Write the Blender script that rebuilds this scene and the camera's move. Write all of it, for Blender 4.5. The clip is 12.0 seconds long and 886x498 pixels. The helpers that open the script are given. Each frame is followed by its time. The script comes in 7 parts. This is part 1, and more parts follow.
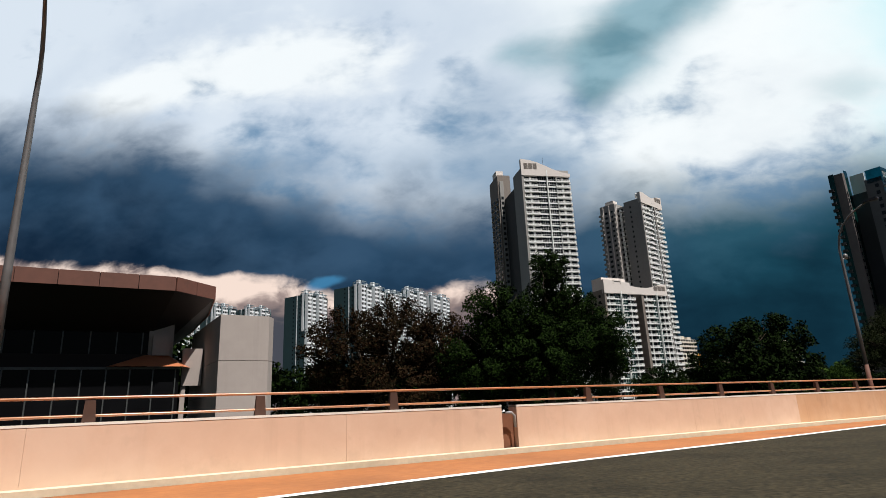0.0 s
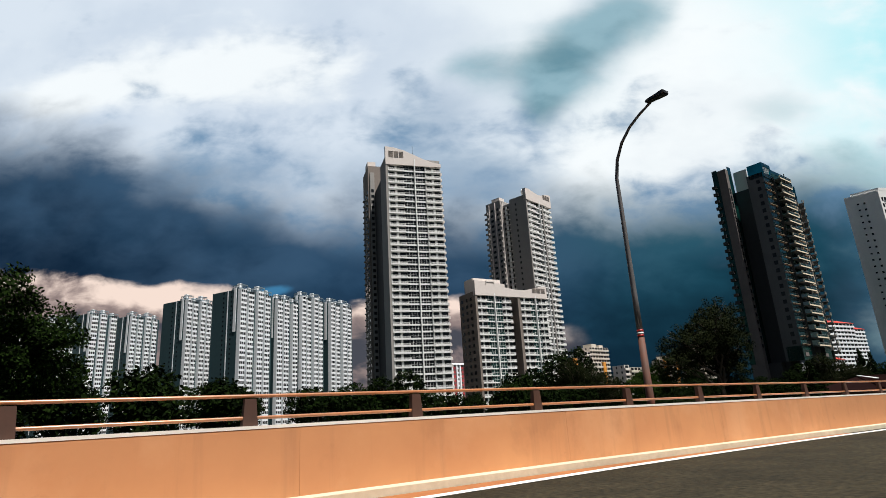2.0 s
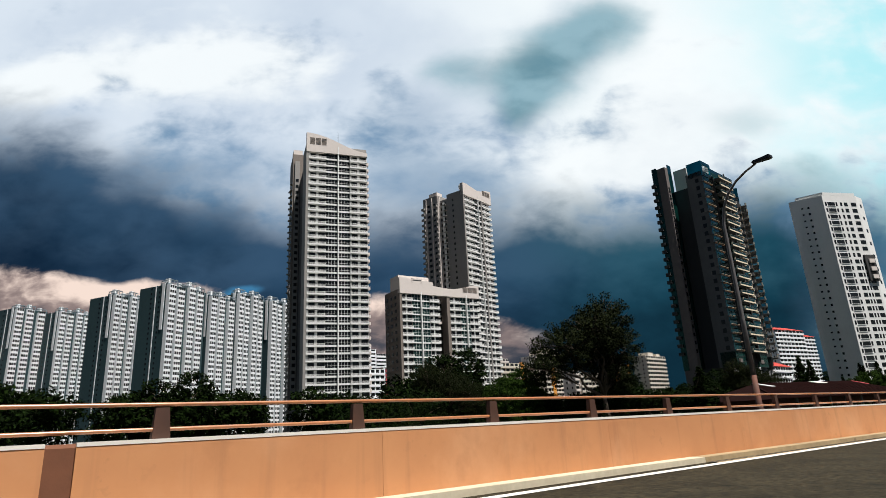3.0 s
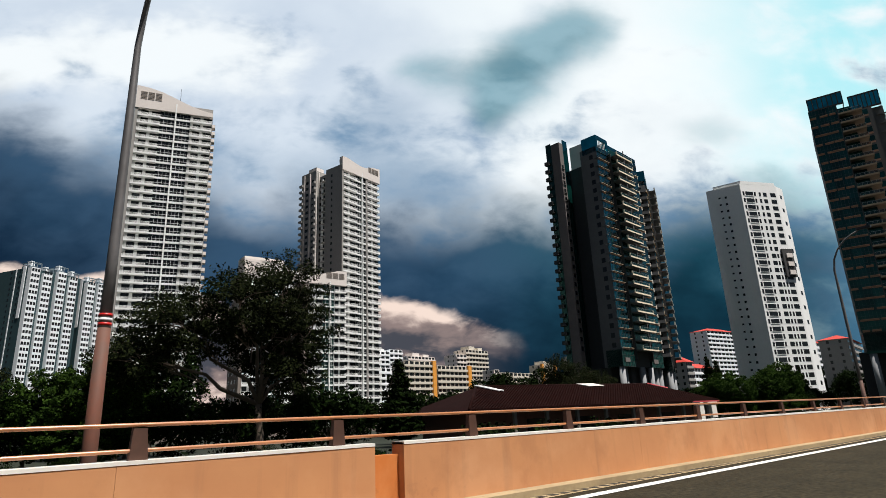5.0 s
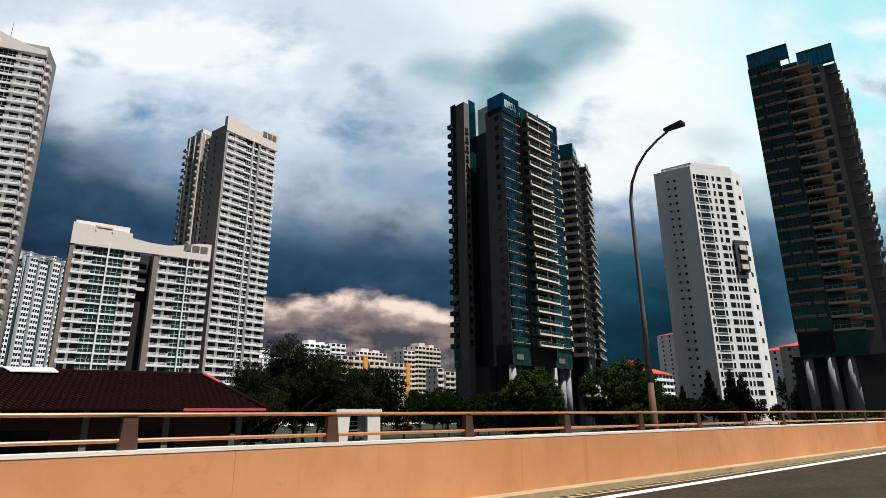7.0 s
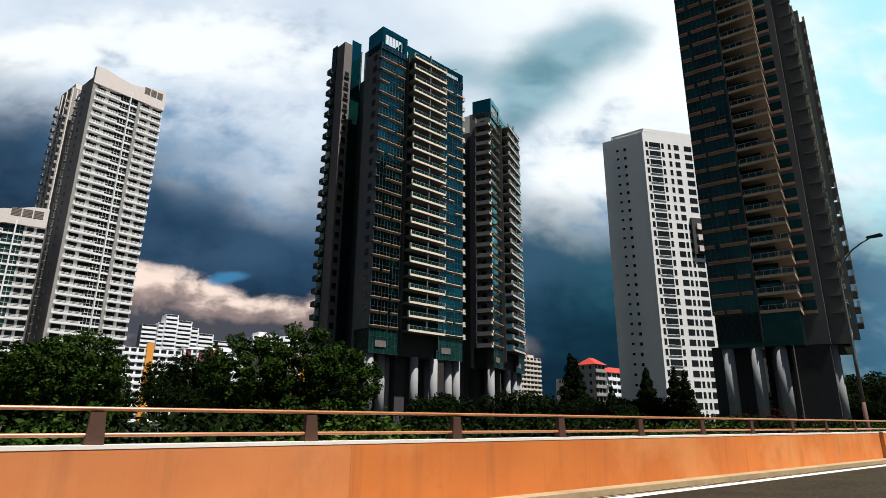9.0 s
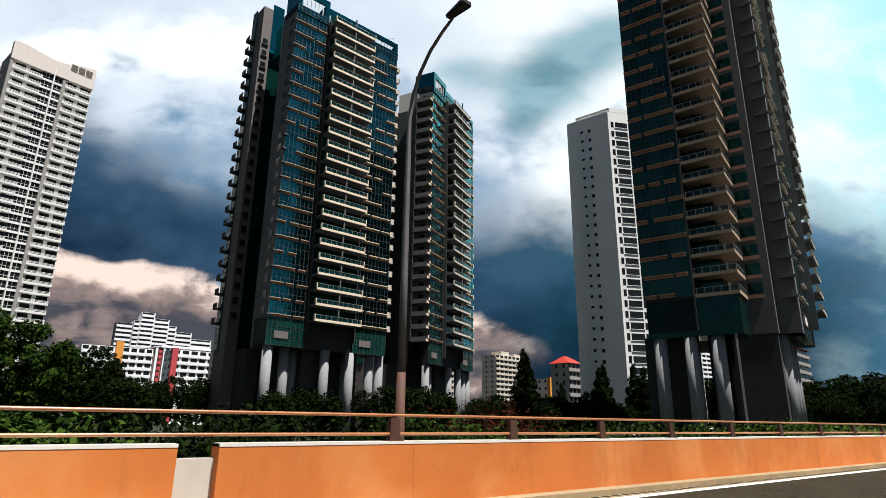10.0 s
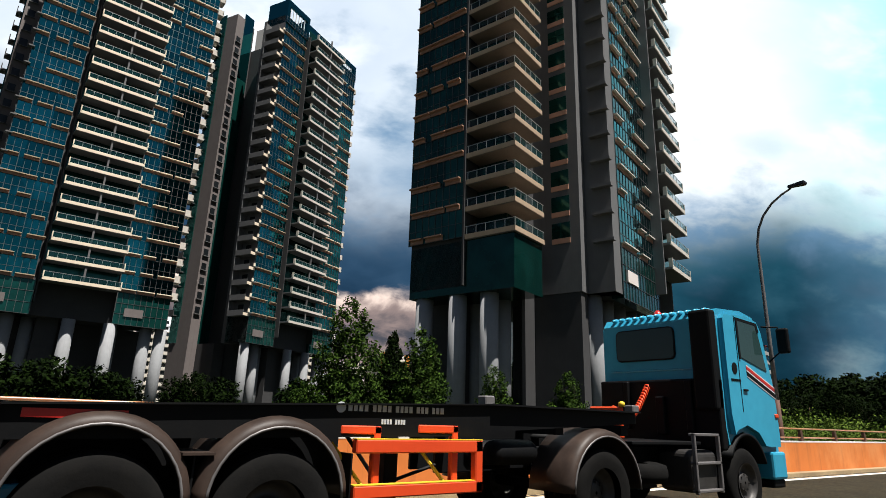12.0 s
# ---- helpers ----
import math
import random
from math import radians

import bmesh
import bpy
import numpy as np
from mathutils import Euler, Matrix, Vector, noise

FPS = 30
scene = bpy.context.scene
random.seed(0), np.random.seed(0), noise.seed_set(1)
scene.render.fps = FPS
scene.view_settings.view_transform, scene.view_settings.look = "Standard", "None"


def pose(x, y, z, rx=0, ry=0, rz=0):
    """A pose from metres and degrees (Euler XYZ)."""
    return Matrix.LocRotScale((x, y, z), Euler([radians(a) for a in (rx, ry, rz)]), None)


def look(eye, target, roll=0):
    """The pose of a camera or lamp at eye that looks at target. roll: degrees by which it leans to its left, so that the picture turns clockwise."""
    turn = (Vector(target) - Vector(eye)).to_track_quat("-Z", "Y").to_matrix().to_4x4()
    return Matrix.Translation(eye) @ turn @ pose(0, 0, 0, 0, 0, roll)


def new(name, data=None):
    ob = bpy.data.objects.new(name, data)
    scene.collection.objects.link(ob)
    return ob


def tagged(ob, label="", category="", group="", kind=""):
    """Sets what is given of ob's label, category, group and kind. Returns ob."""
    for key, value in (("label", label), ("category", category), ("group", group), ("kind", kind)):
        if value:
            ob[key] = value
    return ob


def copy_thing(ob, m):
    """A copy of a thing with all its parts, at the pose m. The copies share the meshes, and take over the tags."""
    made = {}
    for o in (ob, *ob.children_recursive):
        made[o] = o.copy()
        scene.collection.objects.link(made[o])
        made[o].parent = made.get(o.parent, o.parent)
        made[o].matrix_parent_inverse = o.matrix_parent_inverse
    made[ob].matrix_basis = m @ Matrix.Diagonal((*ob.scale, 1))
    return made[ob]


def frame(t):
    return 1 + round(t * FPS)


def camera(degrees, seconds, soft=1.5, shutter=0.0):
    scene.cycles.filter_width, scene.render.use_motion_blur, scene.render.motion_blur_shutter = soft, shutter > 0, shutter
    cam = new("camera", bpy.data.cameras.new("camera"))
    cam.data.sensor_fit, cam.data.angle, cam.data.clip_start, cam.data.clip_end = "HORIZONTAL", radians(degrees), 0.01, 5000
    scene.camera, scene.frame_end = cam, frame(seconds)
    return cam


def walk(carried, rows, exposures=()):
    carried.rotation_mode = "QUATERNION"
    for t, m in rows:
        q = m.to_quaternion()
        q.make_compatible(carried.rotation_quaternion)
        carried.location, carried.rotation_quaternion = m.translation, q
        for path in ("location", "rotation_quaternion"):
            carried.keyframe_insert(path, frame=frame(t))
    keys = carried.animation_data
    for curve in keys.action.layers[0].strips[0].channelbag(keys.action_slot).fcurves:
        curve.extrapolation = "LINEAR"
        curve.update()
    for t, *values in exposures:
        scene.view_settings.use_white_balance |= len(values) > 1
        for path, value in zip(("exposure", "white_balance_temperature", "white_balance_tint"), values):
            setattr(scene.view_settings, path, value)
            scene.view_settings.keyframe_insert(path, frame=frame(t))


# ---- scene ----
# the camera: seconds, place, heading, tilt and roll, as a car drives along +x
cam = camera(74.5, 12.0, 0.7)
ROWS = [
    (0.0, 0.000, 0.000, 1.334, -29.576, 15.499, 2.447),
    (0.5, 11.740, 1.381, 1.334, -30.662, 15.771, 2.676),
    (1.0, 23.546, 2.401, 1.334, -31.588, 15.985, 2.986),
    (1.5, 35.424, 3.129, 1.334, -32.910, 16.129, 3.212),
    (2.0, 47.379, 3.623, 1.334, -34.466, 16.280, 3.316),
    (2.5, 59.415, 3.935, 1.334, -35.914, 16.419, 3.238),
    (3.0, 71.530, 4.106, 1.334, -37.283, 16.428, 2.882),
    (3.5, 83.726, 4.173, 1.334, -38.414, 16.388, 2.714),
    (4.0, 95.997, 4.161, 1.334, -39.296, 16.336, 2.715),
    (4.5, 108.338, 4.087, 1.334, -39.982, 16.285, 2.697),
    (5.0, 120.740, 3.971, 1.334, -40.522, 16.245, 2.472),
    (5.5, 133.199, 3.828, 1.334, -40.919, 16.229, 1.980),
    (6.0, 145.700, 3.663, 1.334, -41.074, 16.231, 1.549),
    (6.5, 158.231, 3.480, 1.334, -41.103, 16.206, 1.136),
    (7.0, 170.776, 3.280, 1.334, -40.903, 16.235, 0.654),
    (7.5, 183.319, 3.062, 1.334, -40.570, 16.244, 0.245),
    (8.0, 195.840, 2.824, 1.334, -40.169, 16.235, -0.066),
    (8.5, 208.317, 2.564, 1.334, -39.739, 16.245, -0.301),
    (9.0, 220.729, 2.281, 1.334, -39.318, 16.310, -0.483),
    (9.5, 233.050, 1.974, 1.334, -38.920, 16.425, -0.607),
    (10.0, 245.252, 1.642, 1.334, -38.540, 16.483, -0.684),
    (10.5, 257.308, 1.288, 1.334, -38.334, 16.542, -0.980),
    (11.0, 269.185, 0.918, 1.334, -38.119, 16.539, -1.252),
    (11.5, 280.853, 0.542, 1.334, -37.914, 16.465, -1.567),
    (12.0, 292.273, 0.172, 1.334, -37.793, 16.329, -1.812),
]
walk(cam, [(t, pose(x, y, z, 90 + pitch, roll, yaw)) for t, x, y, z, yaw, pitch, roll in ROWS], [(0.0, 0.64), (7.0, 0.67), (9.5, 0.77), (12.0, 0.92)])

# ---- world, sun ----
SUN_DIR = Vector((0.085, -0.39, 0.92)).normalized()
sun_data = bpy.data.lights.new("sun", "SUN")
sun_data.energy, sun_data.angle, sun_data.color = 4.2, radians(0.5), (1.0, 0.965, 0.91)
sun = new("sun", sun_data)
sun.matrix_world = look(SUN_DIR * 400, (0, 0, 0))

world = bpy.data.worlds.new("world")
scene.world = world
world.use_nodes = True
WT = world.node_tree
WT.nodes.clear()


def wmath(op, a, b=None, c=None):
    n = WT.nodes.new("ShaderNodeMath")
    n.operation = op
    for i, v in enumerate((a, b, c)):
        if v is None:
            continue
        if isinstance(v, (int, float)):
            n.inputs[i].default_value = v
        else:
            WT.links.new(v, n.inputs[i])
    return n.outputs[0]


def wdot(v, w):
    n = WT.nodes.new("ShaderNodeVectorMath")
    n.operation = "DOT_PRODUCT"
    WT.links.new(v, n.inputs[0])
    n.inputs[1].default_value = w
    return n.outputs["Value"]


def wstep(v, lo, hi):
    n = WT.nodes.new("ShaderNodeMapRange")
    n.interpolation_type = "SMOOTHSTEP"
    WT.links.new(v, n.inputs[0])
    n.inputs[1].default_value, n.inputs[2].default_value = lo, hi
    return n.outputs[0]


def wmix(f, a, b):
    n = WT.nodes.new("ShaderNodeMix")
    n.data_type = "RGBA"
    for s, v in ((0, f), (6, a), (7, b)):
        if isinstance(v, (int, float)):
            n.inputs[s].default_value = v
        elif isinstance(v, tuple):
            n.inputs[s].default_value = (*v, 1)
        else:
            WT.links.new(v, n.inputs[s])
    return n.outputs[2]


def wvec(x, y, z):
    n = WT.nodes.new("ShaderNodeCombineXYZ")
    for i, v in enumerate((x, y, z)):
        if isinstance(v, (int, float)):
            n.inputs[i].default_value = v
        else:
            WT.links.new(v, n.inputs[i])
    return n.outputs[0]


def wnoise(v, scale, detail, rough, lac=2.0, dist=0.0):
    n = WT.nodes.new("ShaderNodeTexNoise")
    WT.links.new(v, n.inputs["Vector"])
    for k, val in (("Scale", scale), ("Detail", detail), ("Roughness", rough), ("Lacunarity", lac), ("Distortion", dist)):
        n.inputs[k].default_value = val
    return n.outputs["Fac"]


direction = WT.nodes.new("ShaderNodeTexCoord").outputs["Generated"]
HEAD = radians(37)
ahead = wdot(direction, (math.sin(HEAD), math.cos(HEAD), 0))
aside = wdot(direction, (math.cos(HEAD), -math.sin(HEAD), 0))
upward = wdot(direction, (0, 0, 1))
depth = wmath("MAXIMUM", wmath("ABSOLUTE", ahead), 0.12)
A0, E0 = wmath("DIVIDE", aside, depth), wmath("DIVIDE", upward, depth)


def shifted(v, k):
    """A noise about zero, times k."""
    return wmath("MULTIPLY", wmath("SUBTRACT", v, 0.5), k)


def plus(*vs):
    total = vs[0]
    for v in vs[1:]:
        total = wmath("ADD", total, v)
    return total


# the clouds' edges are folded by slow noise, and built of billows at three sizes
E_WIDE = wmath("MULTIPLY", E0, 1.5)
fold = wnoise(wvec(A0, E_WIDE, 3.1), 3.6, 5, 0.5)
fold2 = wnoise(wvec(A0, E_WIDE, 9.7), 3.6, 5, 0.5)
A1 = plus(A0, shifted(fold, 0.26))
E1 = plus(E0, shifted(fold2, 0.17))
A2, E2 = plus(A0, shifted(fold, 0.10)), plus(E0, shifted(fold2, 0.08))
puff = wnoise(wvec(A0, E_WIDE, 0.4), 2.9, 7, 0.50, 2.0, 0.2)
fine = wnoise(wvec(A0, E_WIDE, 5.5), 6.5, 7, 0.52, 2.0, 0.25)
wisp = wnoise(wvec(A0, wmath("MULTIPLY", E0, 1.9), 7.3), 15.0, 7, 0.55, 2.1, 0.4)
billow = wmath("SUBTRACT", 1.0, wmath("ABSOLUTE", wmath("MULTIPLY", wmath("SUBTRACT", wnoise(wvec(A1, wmath("MULTIPLY", E1, 1.5), 1.7), 5.0, 5, 0.5), 0.5), 5.0)))


def bank(ca, ce, ra, re, k=1.0):
    """A soft bank of cloud round a direction."""
    u = wmath("DIVIDE", wmath("SUBTRACT", A2, ca), ra)
    v = wmath("DIVIDE", wmath("SUBTRACT", E2, ce), re)
    r = wmath("ADD", wmath("MULTIPLY", u, u), wmath("MULTIPLY", v, v))
    return wmath("MULTIPLY", wmath("EXPONENT", wmath("MULTIPLY", r, -1.0)), k)


def banks(rows):
    return plus(*[bank(*row) for row in rows])


def skyline(v, rows):
    """The height of a cloud's edge along the horizon, from (aside, height) pairs."""
    n = WT.nodes.new("ShaderNodeValToRGB")
    n.color_ramp.interpolation = "EASE"
    el = n.color_ramp.elements
    for i, (a, h) in enumerate(rows):
        e = el[i] if i < 2 else el.new(1.0)
        e.position = (a + 1.2) / 2.6
        e.color = (h, h, h, 1)
    WT.links.new(wmath("DIVIDE", wmath("ADD", v, 1.2), 2.6), n.inputs[0])
    return n.outputs[0]


# high cloud: white heads over blue-grey hollows
lift = plus(wmath("MULTIPLY", puff, 0.72), wmath("MULTIPLY", fine, 0.42), wmath("MULTIPLY", billow, 0.07), shifted(wisp, 0.17), wmath("MULTIPLY", wmath("SUBTRACT", E1, 0.50), 0.42))
cloud = wmix(wstep(lift, 0.45, 0.68), (0.16, 0.30, 0.47), wmix(wstep(A1, -0.2, 0.3), (0.74, 0.83, 0.93), (0.94, 1.01, 1.04)))
cloud = wmix(wmath("MULTIPLY", wstep(wnoise(wvec(A0, E0, 2.2), 2.3, 5, 0.5), 0.46, 0.66), 0.28), cloud, (0.36, 0.48, 0.66))
mid = wstep(plus(banks([(-0.44, 0.47, 0.26, 0.07, 0.7), (0.02, 0.41, 0.20, 0.07), (-0.04, 0.57, 0.12, 0.09, 0.6)]), shifted(fine, 0.7)), 0.2, 1.0)
cloud = wmix(wmath("MULTIPLY", mid, 0.7), cloud, (0.19, 0.32, 0.48))
bright = wstep(plus(banks([(0.52, 0.60, 0.17, 0.20), (0.30, 0.45, 0.14, 0.06), (-0.50, 0.70, 0.15, 0.09, 0.9), (-0.74, 0.67, 0.14, 0.07), (-0.28, 0.69, 0.14, 0.10, 0.8), (0.85, 0.55, 0.26, 0.22, 1.2)]), shifted(fine, 1.4), shifted(wisp, 0.5)), 0.15, 0.9)
cloud = wmix(wmath("MULTIPLY", bright, 0.9), cloud, (0.99, 1.04, 1.06))
teal = wstep(plus(banks([(0.37, 0.76, 0.09, 0.07), (0.27, 0.69, 0.09, 0.07), (0.20, 0.62, 0.08, 0.06), (0.17, 0.55, 0.06, 0.045, 0.8), (0.07, 0.65, 0.07, 0.05, 0.7)]), shifted(fine, 0.9), shifted(wisp, 0.3)), 0.10, 1.15)
cloud = wmix(wmath("MULTIPLY", teal, 0.9), cloud, wmix(wstep(fine, 0.35, 0.65), (0.13, 0.29, 0.36), (0.25, 0.45, 0.54)))
veil = wstep(plus(banks([(0.60, 0.52, 0.09, 0.05), (0.72, 0.40, 0.12, 0.05)]), shifted(wisp, 0.5), shifted(fine, 0.5)), 0.3, 1.1)
cloud = wmix(wmath("MULTIPLY", veil, 0.5), cloud, (0.45, 0.60, 0.66))
# the storm's dark shelf
top = skyline(plus(A0, shifted(fold, 0.12)), [(-1.2, 0.62), (-0.74, 0.565), (-0.55, 0.475), (-0.40, 0.418), (-0.26, 0.355), (-0.05, 0.345), (0.20, 0.335), (0.40, 0.33), (0.58, 0.375), (0.80, 0.35), (1.4, 0.3)])
inside = plus(wmath("SUBTRACT", top, E0), shifted(puff, 0.20), shifted(fine, 0.16), shifted(wisp, 0.05))
storm = wstep(inside, -0.09, 0.09)
storm = wmath("MULTIPLY", storm, wmath("SUBTRACT", 1.0, wmath("MULTIPLY", wstep(A1, 0.60, 0.85), 0.45)))
swell = wstep(plus(wmath("MULTIPLY", puff, 0.6), wmath("MULTIPLY", fine, 0.5), shifted(wisp, 0.15), wmath("MULTIPLY", inside, -0.9)), 0.22, 0.62)
hue = wstep(A1, 0.0, 0.45)
dark = wmix(swell, wmix(hue, (0.003, 0.014, 0.036), (0.002, 0.020, 0.036)), wmix(hue, (0.028, 0.080, 0.155), (0.014, 0.090, 0.140)))
cloud = wmix(wmath("MULTIPLY", storm, 0.985), cloud, dark)
# low bank of sunlit cloud under the storm
crest = skyline(plus(A0, shifted(fold, 0.06)), [(-1.2, 0.36), (-0.75, 0.293), (-0.54, 0.255), (-0.40, 0.235), (-0.27, 0.198), (-0.11, 0.208), (0.0, 0.195), (0.12, 0.160), (0.20, 0.13), (1.4, 0.05)])
below = plus(wmath("SUBTRACT", crest, E0), shifted(fine, 0.055), shifted(wisp, 0.04))
low = wmath("MULTIPLY", wstep(below, -0.010, 0.014), wstep(A1, 0.24, 0.10))
glow = plus(wmath("MULTIPLY", fine, 0.75), wmath("MULTIPLY", wisp, 0.50), wmath("MULTIPLY", wstep(below, 0.075, 0.0), 0.17), shifted(puff, 0.45), bank(-0.27, 0.185, 0.10, 0.04, 0.10))
sunlit = wmix(wstep(glow, 0.57, 0.73), (0.070, 0.075, 0.095), wmix(wstep(glow, 0.71, 0.86), (0.30, 0.23, 0.22), (0.98, 0.79, 0.69)))
cloud = wmix(low, cloud, sunlit)
gap = wstep(plus(bank(-0.335, 0.232, 0.045, 0.013, 0.95), shifted(fine, 1.0)), 0.45, 0.95)
cloud = wmix(wmath("MULTIPLY", gap, 0.8), cloud, (0.06, 0.25, 0.47))
# to the right the sky turns cyan, standing for the car window's tint
tint = WT.nodes.new("ShaderNodeMix")
tint.data_type, tint.blend_type = "RGBA", "MULTIPLY"
WT.links.new(wmath("MULTIPLY", wmath("MULTIPLY", wstep(A1, 0.46, 0.95), 0.8), wstep(fine, 0.22, 0.62)), tint.inputs[0])
WT.links.new(cloud, tint.inputs[6])
tint.inputs[7].default_value = (0.40, 0.86, 0.92, 1)
cloud = tint.outputs[2]

sky = WT.nodes.new("ShaderNodeTexSky")
sky.sky_type, sky.sun_disc = "NISHITA", False
sky.sun_elevation = math.asin(SUN_DIR.z)
sky.sun_rotation = math.atan2(SUN_DIR.x, SUN_DIR.y)
clear = WT.nodes.new("ShaderNodeVectorMath")
clear.operation = "SCALE"
WT.links.new(sky.outputs[0], clear.inputs[0])
clear.inputs["Scale"].default_value = 0.03
back = WT.nodes.new("ShaderNodeBackground")
WT.links.new(wmix(wmath("MULTIPLY", wmath("MULTIPLY", wstep(ahead, 0.0, 0.35), wstep(E0, 1.7, 1.05)), wmath("MULTIPLY", wstep(A0, 1.9, 1.25), wstep(A0, -1.9, -1.3))), clear.outputs[0], cloud), back.inputs["Color"])
back.inputs["Strength"].default_value = 0.61
WT.links.new(back.outputs[0], WT.nodes.new("ShaderNodeOutputWorld").inputs[0])

# ---- materials ----


def surface(name, colour, rough=0.7, other=None, grain=6.0, stain=0.35, bump=0.15, metal=0.0, rand=0.0, streak=0.0, dirt=None, spec=0.5, island=0.0, contrast=0.55, scuff=0.0, bleach=None):
    """A procedural surface: fine grain and wide stains between two tones, optional vertical streaks of dirt, and a little relief."""
    m = bpy.data.materials.new(name)
    m.use_nodes = True
    t = m.node_tree
    b = t.nodes["Principled BSDF"]
    place = t.nodes.new("ShaderNodeNewGeometry")
    other = other or tuple(c * 0.72 for c in colour)

    def noise_of(scale, detail=6, vec=None):
        n = t.nodes.new("ShaderNodeTexNoise")
        n.inputs["Scale"].default_value, n.inputs["Detail"].default_value, n.inputs["Roughness"].default_value = scale, detail, 0.6
        t.links.new(vec or place.outputs["Position"], n.inputs["Vector"])
        return n.outputs["Fac"]

    def ramp_of(v, lo, hi, to=1.0):
        n = t.nodes.new("ShaderNodeMapRange")
        t.links.new(v, n.inputs[0])
        n.inputs[1].default_value, n.inputs[2].default_value, n.inputs[4].default_value = lo, hi, to
        return n.outputs[0]

    def mixed(f, a, c):
        n = t.nodes.new("ShaderNodeMix")
        n.data_type = "RGBA"
        for s, v in ((0, f), (6, a), (7, c)):
            if isinstance(v, tuple):
                n.inputs[s].default_value = (*v, 1)
            elif isinstance(v, float):
                n.inputs[s].default_value = v
            else:
                t.links.new(v, n.inputs[s])
        return n.outputs[2]

    g = noise_of(grain)
    col = mixed(ramp_of(g, 0.3, 0.7, contrast), colour, other)
    col = mixed(ramp_of(noise_of(grain * 0.09, 4), 0.42, 0.75, stain), col, tuple(c * 0.55 for c in other))
    if streak:
        sv = t.nodes.new("ShaderNodeVectorMath")
        sv.operation = "MULTIPLY"
        t.links.new(place.outputs["Position"], sv.inputs[0])
        sv.inputs[1].default_value = (1.0, 1.0, 0.06)
        col = mixed(ramp_of(noise_of(3.0, 5, sv.outputs[0]), 0.55, 0.74, streak), col, dirt or tuple(c * 0.35 for c in other))
    if bleach:
        faded = t.nodes.new("ShaderNodeVectorMath")
        faded.operation = "MULTIPLY"
        t.links.new(place.outputs["Position"], faded.inputs[0])
        faded.inputs[1].default_value = (0.55, 0.55, 0.45)
        col = mixed(ramp_of(noise_of(1.0, 8, faded.outputs[0]), 0.50, 0.64, 0.40), col, bleach)
        col = mixed(ramp_of(noise_of(2.3, 8, faded.outputs[0]), 0.56, 0.70, 0.28), col, tuple(c * 0.62 for c in other))
    if scuff:
        marks = t.nodes.new("ShaderNodeMath")
        marks.operation = "MULTIPLY"
        t.links.new(ramp_of(noise_of(4.5, 9), 0.60, 0.66), marks.inputs[0])
        t.links.new(ramp_of(noise_of(0.33, 3), 0.52, 0.62, scuff), marks.inputs[1])
        col = mixed(marks.outputs[0], col, dirt or tuple(c * 0.35 for c in other))
    if rand:
        oi = t.nodes.new("ShaderNodeObjectInfo")
        col = mixed(ramp_of(oi.outputs["Random"], 0.0, 1.0, rand), col, tuple(c * 0.5 for c in other))
    if island:
        col = mixed(ramp_of(place.outputs["Random Per Island"], 0.0, 1.0, island), col, other)
    t.links.new(col, b.inputs["Base Color"])
    b.inputs["Roughness"].default_value, b.inputs["Metallic"].default_value = rough, metal
    b.inputs["Specular IOR Level"].default_value = spec
    if bump:
        bn = t.nodes.new("ShaderNodeBump")
        bn.inputs["Strength"].default_value, bn.inputs["Distance"].default_value = bump, 0.02
        t.links.new(g, bn.inputs["Height"])
        t.links.new(bn.outputs[0], b.inputs["Normal"])
    return m


def leafy(name, light, dark, brown=None):
    """Leaves that differ one by one, matt with a little light through them."""
    m = bpy.data.materials.new(name)
    m.use_nodes = True
    t = m.node_tree
    b = t.nodes["Principled BSDF"]
    geo = t.nodes.new("ShaderNodeNewGeometry")
    mix = t.nodes.new("ShaderNodeValToRGB")
    el = mix.color_ramp.elements
    el[0].color, el[1].color = (*dark, 1), (*light, 1)
    if brown:
        e = el.new(0.5)
        e.color = (*brown, 1)
    t.links.new(geo.outputs["Random Per Island"], mix.inputs[0])
    t.links.new(mix.outputs[0], b.inputs["Base Color"])
    b.inputs["Roughness"].default_value = 0.8
    b.inputs["Specular IOR Level"].default_value = 0.03
    return m


